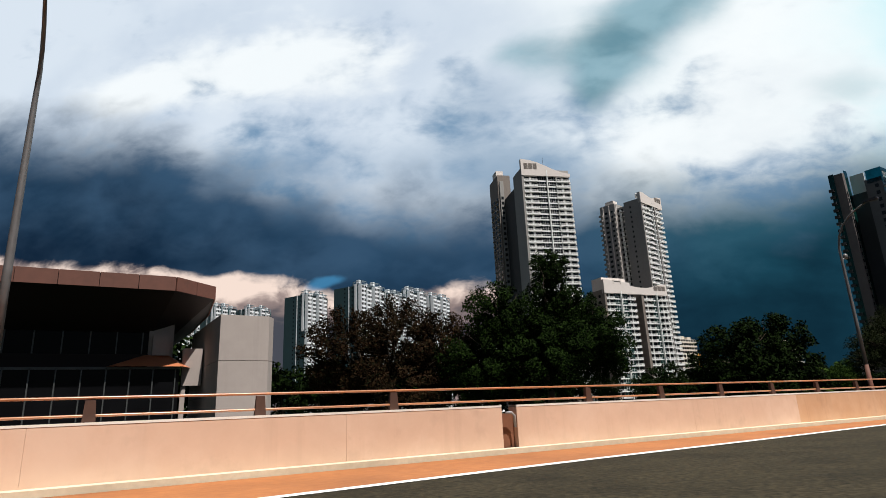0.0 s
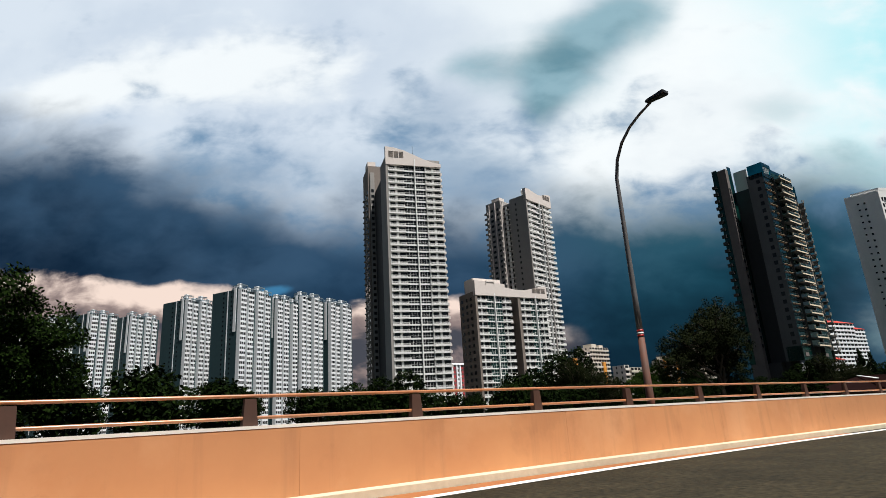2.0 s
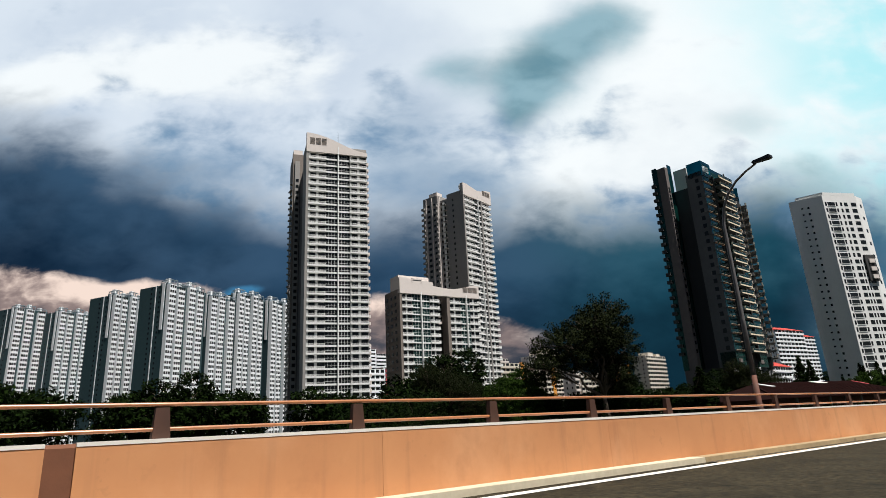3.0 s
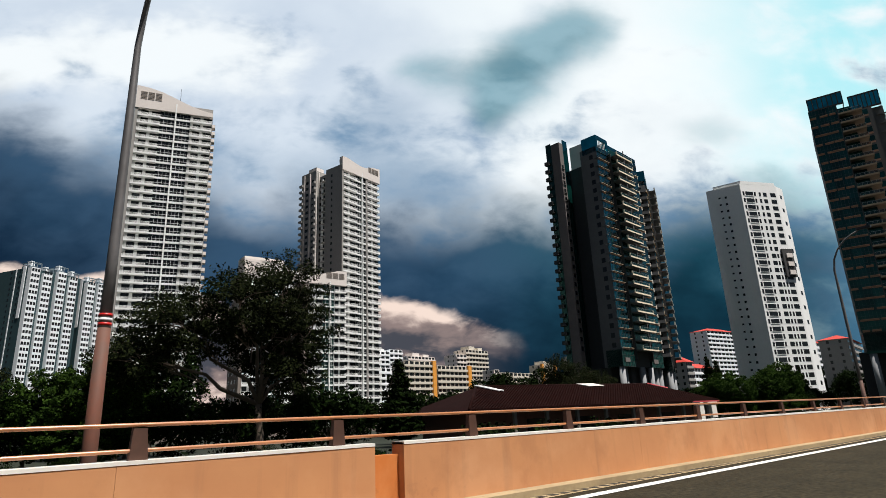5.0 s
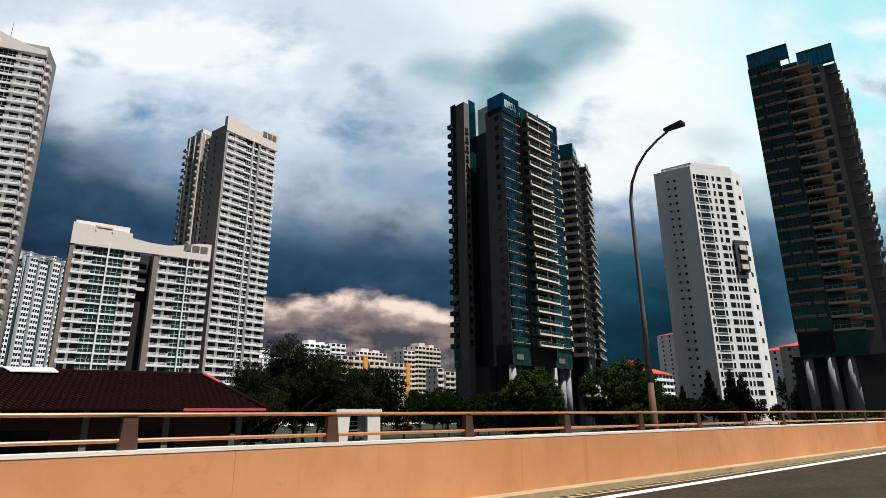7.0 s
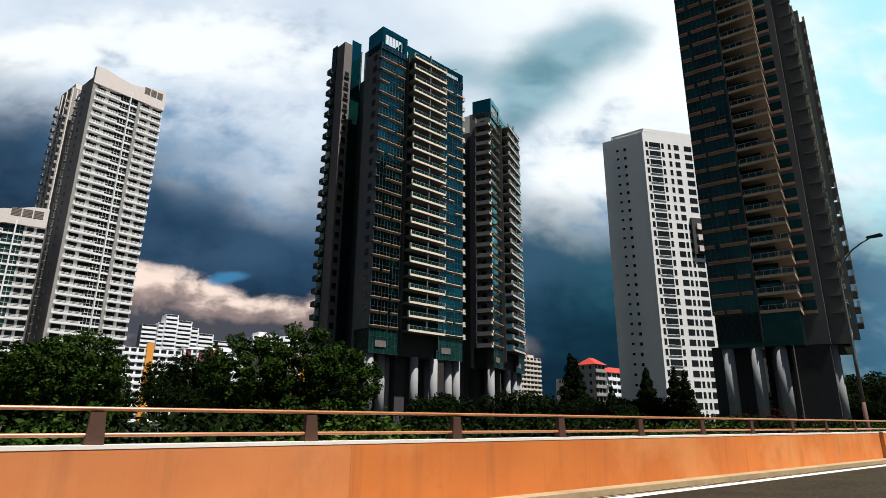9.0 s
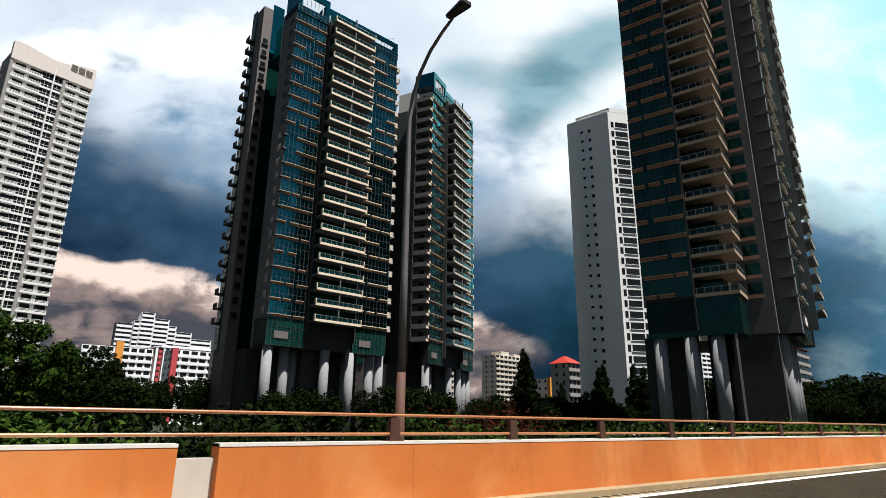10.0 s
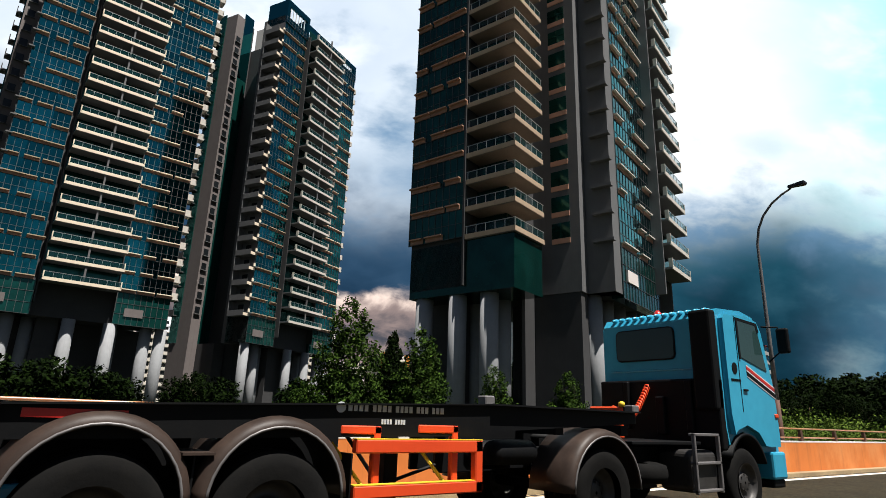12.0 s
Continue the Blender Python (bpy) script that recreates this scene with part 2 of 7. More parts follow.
def glazing(name, colour, rough=0.08, metal=0.0, wave=0.05, rand=0.35, spec=0.5, alpha=1.0):
    """Window glass before dark rooms: smooth, slightly uneven, and not alike from pane to pane."""
    m = bpy.data.materials.new(name)
    m.use_nodes = True
    t = m.node_tree
    b = t.nodes["Principled BSDF"]
    oi, geo = t.nodes.new("ShaderNodeObjectInfo"), t.nodes.new("ShaderNodeNewGeometry")
    n = t.nodes.new("ShaderNodeTexNoise")
    n.inputs["Scale"].default_value = 0.45
    t.links.new(geo.outputs["Position"], n.inputs["Vector"])
    add = t.nodes.new("ShaderNodeMath")
    add.operation = "MULTIPLY_ADD"
    t.links.new(oi.outputs["Random"], add.inputs[0])
    add.inputs[1].default_value = rand
    t.links.new(n.outputs["Fac"], add.inputs[2])
    mix = t.nodes.new("ShaderNodeMix")
    mix.data_type = "RGBA"
    t.links.new(add.outputs[0], mix.inputs[0])
    mix.inputs[6].default_value = (*(c * 1.35 for c in colour), 1)
    mix.inputs[7].default_value = (*(c * 0.45 for c in colour), 1)
    t.links.new(mix.outputs[2], b.inputs["Base Color"])
    bn = t.nodes.new("ShaderNodeBump")
    bn.inputs["Strength"].default_value, bn.inputs["Distance"].default_value = wave, 0.05
    t.links.new(n.outputs["Fac"], bn.inputs["Height"])
    t.links.new(bn.outputs[0], b.inputs["Normal"])
    b.inputs["Roughness"].default_value, b.inputs["Metallic"].default_value = rough, metal
    b.inputs["Specular IOR Level"].default_value = spec
    b.inputs["Alpha"].default_value = alpha
    return m


M = {
    "asphalt": surface("asphalt", (0.060, 0.047, 0.026), 0.95, (0.010, 0.009, 0.005), 11.0, 0.6, 0.6, spec=0.15, streak=0.3, dirt=(0.010, 0.010, 0.008), contrast=1.0),
    "shoulder": surface("shoulder_asphalt", (0.42, 0.155, 0.045), 0.85, (0.27, 0.09, 0.028), 5.0, 0.5, 0.4),
    "roadpaint": surface("road_paint", (0.82, 0.81, 0.77), 0.6, (0.66, 0.65, 0.6), 14.0, 0.25, 0.1),
    "kerb": surface("kerb_concrete", (0.68, 0.60, 0.45), 0.8, (0.50, 0.42, 0.29), 8.0, 0.35, 0.3),
    "kerbsand": surface("kerb_sand", (0.42, 0.32, 0.18), 0.85, (0.26, 0.18, 0.10), 8.0, 0.5, 0.3, scuff=0.45),
    "grate": surface("drain_iron", (0.03, 0.03, 0.03), 0.6, None, 10, 0.3, 0.3, 0.4),
    "wall_cream": surface("parapet_cream", (0.66, 0.45, 0.33), 0.75, (0.57, 0.37, 0.265), 2.2, 0.25, 0.12, rand=0.08, streak=0.22, dirt=(0.36, 0.22, 0.15), scuff=0.2, bleach=(0.74, 0.55, 0.43)),
    "wall_buff": surface("parapet_buff", (0.60, 0.35, 0.20), 0.75, (0.50, 0.28, 0.155), 0.9, 0.4, 0.12, rand=0.1, streak=0.3, dirt=(0.25, 0.14, 0.08), scuff=0.2, bleach=(0.68, 0.44, 0.29)),
    "wall_salmon": surface("parapet_salmon", (0.64, 0.295, 0.125), 0.75, (0.50, 0.205, 0.085), 0.9, 0.45, 0.12, rand=0.12, streak=0.35, dirt=(0.24, 0.11, 0.055), scuff=0.2, bleach=(0.70, 0.37, 0.19)),
    "wall_apricot": surface("parapet_apricot", (0.70, 0.245, 0.075), 0.75, (0.55, 0.165, 0.046), 0.9, 0.45, 0.12, rand=0.12, streak=0.4, dirt=(0.24, 0.09, 0.04), scuff=0.2, bleach=(0.76, 0.36, 0.15)),
    "wall_orange": surface("parapet_orange", (0.72, 0.215, 0.04), 0.75, (0.53, 0.135, 0.022), 0.9, 0.5, 0.12, rand=0.12, streak=0.4, dirt=(0.24, 0.07, 0.025), scuff=0.2, bleach=(0.80, 0.36, 0.13)),
    "recess": surface("joint_brown", (0.20, 0.075, 0.035), 0.85, None, 6, 0.5, 0.3),
    "rail": surface("rail_paint", (0.52, 0.21, 0.08), 0.3, (0.32, 0.11, 0.038), 9, 0.5, 0.05, 0.0, spec=0.9),
    "railpost": surface("rail_post_paint", (0.078, 0.032, 0.018), 0.6, (0.045, 0.019, 0.011), 9, 0.4, 0.1),
    "lampsteel": surface("lamp_steel", (0.19, 0.18, 0.18), 0.5, (0.11, 0.10, 0.095), 5, 0.4, 0.1, 0.3),
    "rust": surface("rusty_steel", (0.18, 0.056, 0.030), 0.75, (0.085, 0.060, 0.048), 2.2, 0.6, 0.2, 0.1, contrast=0.9),
    "lamphead": surface("lamp_head", (0.05, 0.05, 0.055), 0.4, None, 8, 0.2, 0.05, 0.3),
    "white": surface("white_render", (0.88, 0.88, 0.87), 0.75, (0.81, 0.81, 0.80), 0.9, 0.15, 0.1, streak=0.14, dirt=(0.36, 0.34, 0.31)),
    "pinkwhite": surface("pinkish_render", (0.76, 0.69, 0.65), 0.75, (0.69, 0.62, 0.58), 0.9, 0.15, 0.1, streak=0.12, dirt=(0.4, 0.33, 0.3)),
    "creamwall": surface("cream_render", (0.66, 0.60, 0.52), 0.75, (0.57, 0.51, 0.43), 0.9, 0.15, 0.1, streak=0.15, dirt=(0.3, 0.25, 0.2)),
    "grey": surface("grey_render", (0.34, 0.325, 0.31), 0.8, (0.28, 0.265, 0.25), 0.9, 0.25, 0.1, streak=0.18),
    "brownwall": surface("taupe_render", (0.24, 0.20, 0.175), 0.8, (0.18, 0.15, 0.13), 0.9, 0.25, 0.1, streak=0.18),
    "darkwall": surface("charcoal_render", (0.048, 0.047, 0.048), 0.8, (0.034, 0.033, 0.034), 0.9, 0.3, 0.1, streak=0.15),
    "taupe": surface("dusky_render", (0.17, 0.145, 0.138), 0.8, (0.13, 0.11, 0.105), 0.9, 0.3, 0.1, streak=0.2),
    "greywall": surface("slate_render", (0.135, 0.135, 0.137), 0.8, (0.105, 0.104, 0.105), 0.9, 0.3, 0.1, streak=0.15),
    "cream": surface("cream_edge", (0.86, 0.73, 0.56), 0.7, (0.78, 0.64, 0.48), 1.5, 0.2, 0.08, streak=0.12),
    "salmon": surface("salmon_spandrel", (0.50, 0.27, 0.18), 0.7, (0.40, 0.21, 0.14), 1.5, 0.25, 0.08),
    "column": surface("column_concrete", (0.30, 0.305, 0.315), 0.8, (0.22, 0.225, 0.23), 1.2, 0.25, 0.12, streak=0.15),
    "concrete": surface("smooth_concrete", (0.43, 0.365, 0.335), 0.8, (0.37, 0.31, 0.28), 1.4, 0.25, 0.15, streak=0.12),
    "hdbwhite": surface("block_white", (0.90, 0.915, 0.94), 0.75, (0.84, 0.855, 0.88), 0.5, 0.12, 0.05, streak=0.12),
    "hdbframe": surface("block_roof_frame", (0.20, 0.25, 0.28), 0.7, (0.14, 0.18, 0.21), 0.5, 0.2, 0.05),
    # blue-green, darkened for the shade in recesses and on the west flanks
    "hdbdark": surface("block_bluegreen_shade", (0.022, 0.062, 0.072), 0.75, (0.015, 0.042, 0.050), 0.5, 0.2, 0.05),
    "coping": surface("coping_concrete", (0.80, 0.76, 0.70), 0.7, (0.68, 0.63, 0.56), 3.0, 0.3, 0.1),
    "slabgrey": surface("slab_edge_grey", (0.62, 0.57, 0.50), 0.75, (0.52, 0.47, 0.41), 1.5, 0.25, 0.08, streak=0.15),
    "slabtan": surface("slab_edge_tan", (0.46, 0.34, 0.23), 0.75, (0.37, 0.265, 0.175), 1.5, 0.25, 0.08, streak=0.15),
    "orange": surface("orange_panel", (0.78, 0.33, 0.05), 0.7, (0.68, 0.27, 0.04), 0.8, 0.15, 0.05),
    "redpanel": surface("red_panel", (0.55, 0.07, 0.08), 0.7, (0.44, 0.05, 0.06), 0.8, 0.15, 0.05),
    "redroof": surface("red_roof", (0.52, 0.035, 0.02), 0.8, (0.40, 0.028, 0.016), 2.0, 0.2, 0.2),
    "rooftile": surface("clay_tile", (0.020, 0.0046, 0.0036), 0.95, (0.0085, 0.003, 0.0026), 5.0, 0.45, 0.3, rand=0.3, island=0.5, spec=0.06),
    "copper": surface("copper_roof", (0.55, 0.19, 0.08), 0.5, (0.42, 0.13, 0.06), 3.0, 0.3, 0.1, 0.2),
    "fascia": surface("brown_fascia", (0.15, 0.055, 0.036), 0.7, (0.10, 0.038, 0.026), 3.0, 0.3, 0.1, streak=0.2),
    # near-black that holds the shade in the tower void and under the eave
    "soffit": surface("shade_black", (0.012, 0.006, 0.005), 0.8, None, 3.0, 0.3, 0.1),
    "glass": glazing("dark_glass", (0.018, 0.022, 0.025), 0.12, spec=0.3),
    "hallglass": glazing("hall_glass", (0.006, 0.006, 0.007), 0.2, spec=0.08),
    "greenglass": glazing("green_glass", (0.02, 0.06, 0.055), 0.1),
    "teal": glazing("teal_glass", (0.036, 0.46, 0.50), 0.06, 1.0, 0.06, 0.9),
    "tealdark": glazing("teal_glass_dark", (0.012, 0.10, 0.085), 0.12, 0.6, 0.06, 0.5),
    "balustrade": glazing("balustrade_glass", (0.012, 0.075, 0.08), 0.05, 0.0, 0.03, 0.4, alpha=0.3),
    "red": surface("red_reflector", (0.60, 0.02, 0.015), 0.35, None, 6.0, 0.2, 0.0),
    "railmetal": surface("handrail_metal", (0.45, 0.45, 0.43), 0.4, None, 4, 0.2, 0.0, 0.5),
    "mullion": surface("mullion_metal", (0.10, 0.105, 0.105), 0.5, None, 4, 0.2, 0.0, 0.5),
    "bark": surface("bark", (0.12, 0.085, 0.06), 0.9, (0.07, 0.05, 0.038), 5, 0.4, 0.5),
    "soil": surface("grass_ground", (0.012, 0.017, 0.006), 1.0, (0.006, 0.009, 0.004), 0.6, 0.4, 0.4),
    "leaf": leafy("leaf_green", (0.0499, 0.0927, 0.0129), (0.0065, 0.0161, 0.0033)),
    "leafmid": leafy("leaf_mid", (0.034, 0.066, 0.009), (0.0045, 0.011, 0.0022)),
    # darker greens carry the shade of crowns and thickets, below real leaf tones
    "leafdark": leafy("leaf_shaded", (0.0097, 0.0206, 0.0030), (0.0015, 0.0034, 0.0008)),
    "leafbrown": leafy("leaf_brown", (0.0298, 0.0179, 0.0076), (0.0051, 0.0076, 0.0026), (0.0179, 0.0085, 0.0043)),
    "leaflight": leafy("leaf_light", (0.1229, 0.1796, 0.0284), (0.0284, 0.0586, 0.0113)),
}

# ---- helpers for building ----
CACHE = {}


def mesh_of(name, verts, faces, mat, smooth=False):
    me = bpy.data.meshes.new(name)
    me.from_pydata([tuple(v) for v in verts], [], [tuple(f) for f in faces])
    me.materials.append(M[mat] if isinstance(mat, str) else mat)
    if smooth:
        me.polygons.foreach_set("use_smooth", [True] * len(me.polygons))
    me.update()
    return me


BOX = ((0, 3, 2, 1), (4, 5, 6, 7), (0, 1, 5, 4), (1, 2, 6, 5), (2, 3, 7, 6), (3, 0, 4, 7))


def boxes(rows):
    """Vertices and faces of boxes (x0, x1, y0, y1, z0, z1)."""
    v, f = [], []
    for x0, x1, y0, y1, z0, z1 in rows:
        k = len(v)
        v += [(x0, y0, z0), (x1, y0, z0), (x1, y1, z0), (x0, y1, z0), (x0, y0, z1), (x1, y0, z1), (x1, y1, z1), (x0, y1, z1)]
        f += [tuple(k + i for i in q) for q in BOX]
    return v, f


SPLIT = {"window", "ledge", "lobby", "core", "wing", "roof_box", "grey_wall", "end_wall", "recess_wall", "bay_side", "wing_cap", "end_panel", "flank_panel", "upper_bar", "lower_bar"}


def box_mesh(name, rows, mat, key=None):
    """One mesh of boxes; for pieces that can be picked apart, a list of meshes of one box each."""
    if name in SPLIT and len(rows) > 1:
        return [box_mesh(name, [r], mat) for r in rows]
    k = (name, tuple(rows), mat)
    if k not in CACHE:
        CACHE[k] = mesh_of(name, *boxes(rows), mat)
    return CACHE[k]


def bevel_box(name, x0, x1, y0, y1, z0, z1, mat, r=0.02, seg=2):
    bm = bmesh.new()
    bmesh.ops.create_cube(bm, size=1)
    for v in bm.verts:
        v.co = ((x0 + x1) / 2 + v.co.x * (x1 - x0), (y0 + y1) / 2 + v.co.y * (y1 - y0), (z0 + z1) / 2 + v.co.z * (z1 - z0))
    bmesh.ops.bevel(bm, geom=bm.edges[:], offset=r, segments=seg, affect="EDGES", profile=0.5)
    me = bpy.data.meshes.new(name)
    bm.to_mesh(me)
    bm.free()
    me.materials.append(M[mat])
    return me


def lathe(name, profile, mat, n=20, smooth=True, axis="z", cap=True):
    """A turned solid from (radius, height) pairs."""
    v, f = [], []
    for r, h in profile:
        for i in range(n):
            a = 2 * math.pi * i / n
            p = (r * math.cos(a), r * math.sin(a), h)
            v.append(p if axis == "z" else (p[0], p[2], p[1]) if axis == "y" else (p[2], p[0], p[1]))
    for j in range(len(profile) - 1):
        for i in range(n):
            k = (i + 1) % n
            f.append((j * n + i, j * n + k, (j + 1) * n + k, (j + 1) * n + i))
    if cap:
        f.append(tuple(range(n))[::-1])
        f.append(tuple(range((len(profile) - 1) * n, len(profile) * n)))
    return mesh_of(name, v, f, mat, smooth)


def tube(points, radii, n=8):
    """Vertices and faces of a tube along points."""
    v, f = [], []
    pts = [Vector(p) for p in points]
    for i, p in enumerate(pts):
        d = (pts[min(i + 1, len(pts) - 1)] - pts[max(i - 1, 0)]).normalized()
        side = d.cross(Vector((0.31, 0.17, 0.94)) if abs(d.z) < 0.9 else Vector((1, 0.1, 0))).normalized()
        up = side.cross(d)
        for k in range(n):
            a = 2 * math.pi * k / n
            v.append(p + (side * math.cos(a) + up * math.sin(a)) * radii[i])
    for i in range(len(pts) - 1):
        for k in range(n):
            j = (k + 1) % n
            f.append((i * n + k, i * n + j, (i + 1) * n + j, (i + 1) * n + k))
    f.append(tuple(range(n))[::-1])
    f.append(tuple(range((len(pts) - 1) * n, len(pts) * n)))
    return v, f


def thing(name, m, label, category, group="", kind=""):
    ob = new(name)
    ob.matrix_world = m
    ob.empty_display_size = 0.5
    return tagged(ob, label, category, group, kind)


def part(name, me, parent, place=None, label="", kind=""):
    if isinstance(me, list):
        return [part(name, m, parent, place, label, kind) for m in me][-1]
    ob = new(name, me)
    ob.parent = parent
    if place is not None:
        ob.matrix_basis = place if isinstance(place, Matrix) else Matrix.Translation(place)
    return tagged(ob, label, kind=kind)


def lone(name, me, label, category, kind="", m=None, group=""):
    ob = new(name, me)
    if m is not None:
        ob.matrix_world = m
    return tagged(ob, label, category, group, kind)


def glide(xs, ys):
    """A smooth curve through given places."""
    def at(x):
        if x <= xs[0]:
            return ys[0]
        for i in range(len(xs) - 1):
            if x <= xs[i + 1]:
                k = (x - xs[i]) / (xs[i + 1] - xs[i])
                k = k * k * (3 - 2 * k) * 0.4 + k * 0.6
                return ys[i] + (ys[i + 1] - ys[i]) * k
        return ys[-1] + (ys[-1] - ys[-2]) / (xs[-1] - xs[-2]) * (x - xs[-1])
    return at


# ---- road, parapet and rails ----
WALL_Y = glide([-150, 0, 70, 125, 247, 292], [11.0, 11.2, 11.66, 11.45, 9.52, 9.05])
ROAD_Z = glide([-200, 56, 116, 600], [0.36, 0.36, 0.0, 0.0])
LINE_Y = glide([-150, 0, 9.4, 24.6, 63, 88, 129, 181, 282], [6.8, 8.0, 8.7, 9.6, 11.05, 10.95, 10.47, 9.7, 8.55])
GROUND = -2.0


def strip(name, x0, x1, step, left, right, lift, mat, drop=None):
    """A ribbon along the road between two curves, lift above its surface; drop: a thickness below."""
    v, f = [], []
    n = max(1, int((x1 - x0) / step))
    for i in range(n + 1):
        x = x0 + (x1 - x0) * i / n
        z = ROAD_Z(x) + lift
        v += [(x, left(x), z), (x, right(x), z)]
        if drop:
            v += [(x, left(x), z - drop), (x, right(x), z - drop)]
    k = 4 if drop else 2
    for i in range(n):
        a, b = i * k, (i + 1) * k
        f.append((a, a + 1, b + 1, b))
        if drop:
            f += [(a, b, b + 2, a + 2), (a + 1, a + 3, b + 3, b + 1), (a + 2, b + 2, b + 3, a + 3)]
    if drop:
        f += [(0, 2, 3, 1), (n * k, n * k + 1, n * k + 3, n * k + 2)]
    return mesh_of(name, v, f, mat)


lone("ground", mesh_of("ground", [(-2500, -2500, GROUND), (4500, -2500, GROUND), (4500, 4500, GROUND), (-2500, 4500, GROUND)], [(0, 1, 2, 3)], "soil"),
     "dark green grassy ground below the raised road", "ground", "structure")
lone("road", strip("road", -160, 700, 4, lambda x: WALL_Y(x) + 0.42, lambda x: -16.0, 0, "asphalt", 0.9), "grey-brown asphalt carriageway of a raised expressway", "road", "structure")
lone("shoulder", strip("shoulder", -160, 66, 2, lambda x: WALL_Y(x) - 0.36, LINE_Y, 0.005, "shoulder"), "orange-brown hard shoulder beside the white edge line", "road shoulder", "structure")
lone("edge_line", strip("edge_line", -160, 700, 2, lambda x: LINE_Y(x), lambda x: LINE_Y(x) - 0.24, 0.009, "roadpaint"), "white painted edge line along the road", "road marking", "structure")
lone("kerb", strip("kerb", -160, 84, 2, lambda x: WALL_Y(x) + 0.02, lambda x: WALL_Y(x) - 0.34, 0.11, "kerb", 0.2), "low cream concrete kerb at the foot of the parapet", "kerb", "structure")
lone("kerb", strip("kerb", 84, 700, 2, lambda x: WALL_Y(x) + 0.02, lambda x: WALL_Y(x) - 0.34, 0.11, "kerbsand", 0.2), "low sand-brown concrete kerb beside the drain channel", "kerb", "structure")
drain = thing("drain_channel", Matrix.Identity(4), "slotted iron drain channel along the kerb", "drain", kind="structure")
part("channel", strip("channel", 84, 420, 2, lambda x: WALL_Y(x) - 0.36, lambda x: WALL_Y(x) - 0.62, 0.006, "kerbsand"), drain)
slots = []
x = 84.0
while x < 420:
    slots.append((x, x + 0.16, WALL_Y(x) - 0.55, WALL_Y(x) - 0.40, ROAD_Z(x) + 0.004, ROAD_Z(x) + 0.012))
    x += 0.30
part("slot_row", box_mesh("slot_row", slots, "grate"), drain, kind="stuff")

WALL_TOP = 1.02
GAPS = [(7.9, 0.42), (72.1, 0.28), (125.8, 0.52), (247.4, 0.50)]
parapet = thing("parapet_wall", Matrix.Identity(4), "long salmon-painted concrete parapet wall with weathered streaks", "wall", kind="structure")


def panel_mesh(x0, x1, mat, back=0.0, low=0.06):
    """A length of parapet that follows the road, with a chamfered coping."""
    prof = [(0.0 + back, low), (0.0 + back, WALL_TOP - 0.04), (0.045 + back, WALL_TOP), (0.29, WALL_TOP), (0.31, WALL_TOP - 0.03), (0.31, low)]
    if back > 0.1:
        prof = [(y, min(z, WALL_TOP - 0.17)) for y, z in prof]
    n, v, f = 3, [], []
    for i in range(n + 1):
        x = x0 + (x1 - x0) * i / n
        v += [(x, WALL_Y(x) + y, ROAD_Z(x) + z) for y, z in prof]
    k = len(prof)
    for i in range(n):
        for j in range(k):
            f.append((i * k + j, i * k + (j + 1) % k, (i + 1) * k + (j + 1) % k, (i + 1) * k + j))
    f += [tuple(range(k))[::-1], tuple(range(n * k, n * k + k))]
    return mesh_of("panel", v, f, mat)


def panel_mat(x):
    return "wall_cream" if x < 19 else "wall_buff" if x < 34 else "wall_salmon" if x < 197 else "wall_apricot" if x < 227 else "wall_orange"


stops = [-150.0]
x = -150.0 + 5.14
while x < 420:
    stops.append(x)
    x += 5.14
for gx, gw in GAPS:
    stops = [s for s in stops if abs(s - gx) > 2.2] + [gx]
stops.sort()
gap_at = dict(GAPS)
for a, b in zip(stops, stops[1:]):
    x0 = a + gap_at.get(a, 0.003) / (1 if a in gap_at else 2)
    x1 = b - (0 if b in gap_at else 0.0015)
    part("panel", panel_mesh(x0, x1, panel_mat((a + b) / 2)), parapet)
for gx, gw in GAPS:
    part("joint_panel", panel_mesh(gx, gx + gw, "recess" if gx < 100 else "wall_orange" if gx < 200 else "slabgrey", 0.03 if gx == 72.1 else 0.14), parapet, label="brown recessed expansion joint")
# pale strip paints the bright sunlit line along the parapet's top
for (g0, w0), (g1, w1) in zip([(-150.0, 0)] + GAPS, GAPS + [(420.0, 0)]):
    cop = strip("coping", g0 + w0, g1, 2.5, lambda x: WALL_Y(x) + 0.32, lambda x: WALL_Y(x) - 0.006, WALL_TOP + 0.012, "coping", 0.042)
    part("coping", cop, parapet, label="pale weathered coping, lightened for its sunlit top edge")
# drain pipe that bends through the open joint
part("pipe", mesh_of("pipe", *tube([(8.0, WALL_Y(8) - 0.02, ROAD_Z(8) + 0.86), (8.14, WALL_Y(8) - 0.03, ROAD_Z(8) + 0.87), (8.22, WALL_Y(8) - 0.03, ROAD_Z(8) + 0.80), (8.24, WALL_Y(8) - 0.02, ROAD_Z(8) + 0.55)], [0.03] * 4, 8), "column", True), parapet, label="grey pipe in the joint")

railing = thing("guard_rail", Matrix.Identity(4), "brown steel guard rail of two tubes on short posts", "guard rail")


def rail_mesh(h, r):
    pts = [(-150 + 3 * i, WALL_Y(-150 + 3 * i) + 0.13, ROAD_Z(-150 + 3 * i) + h) for i in range(190)]
    return mesh_of("rail", *tube(pts, [r] * len(pts), 10), "rail", True)


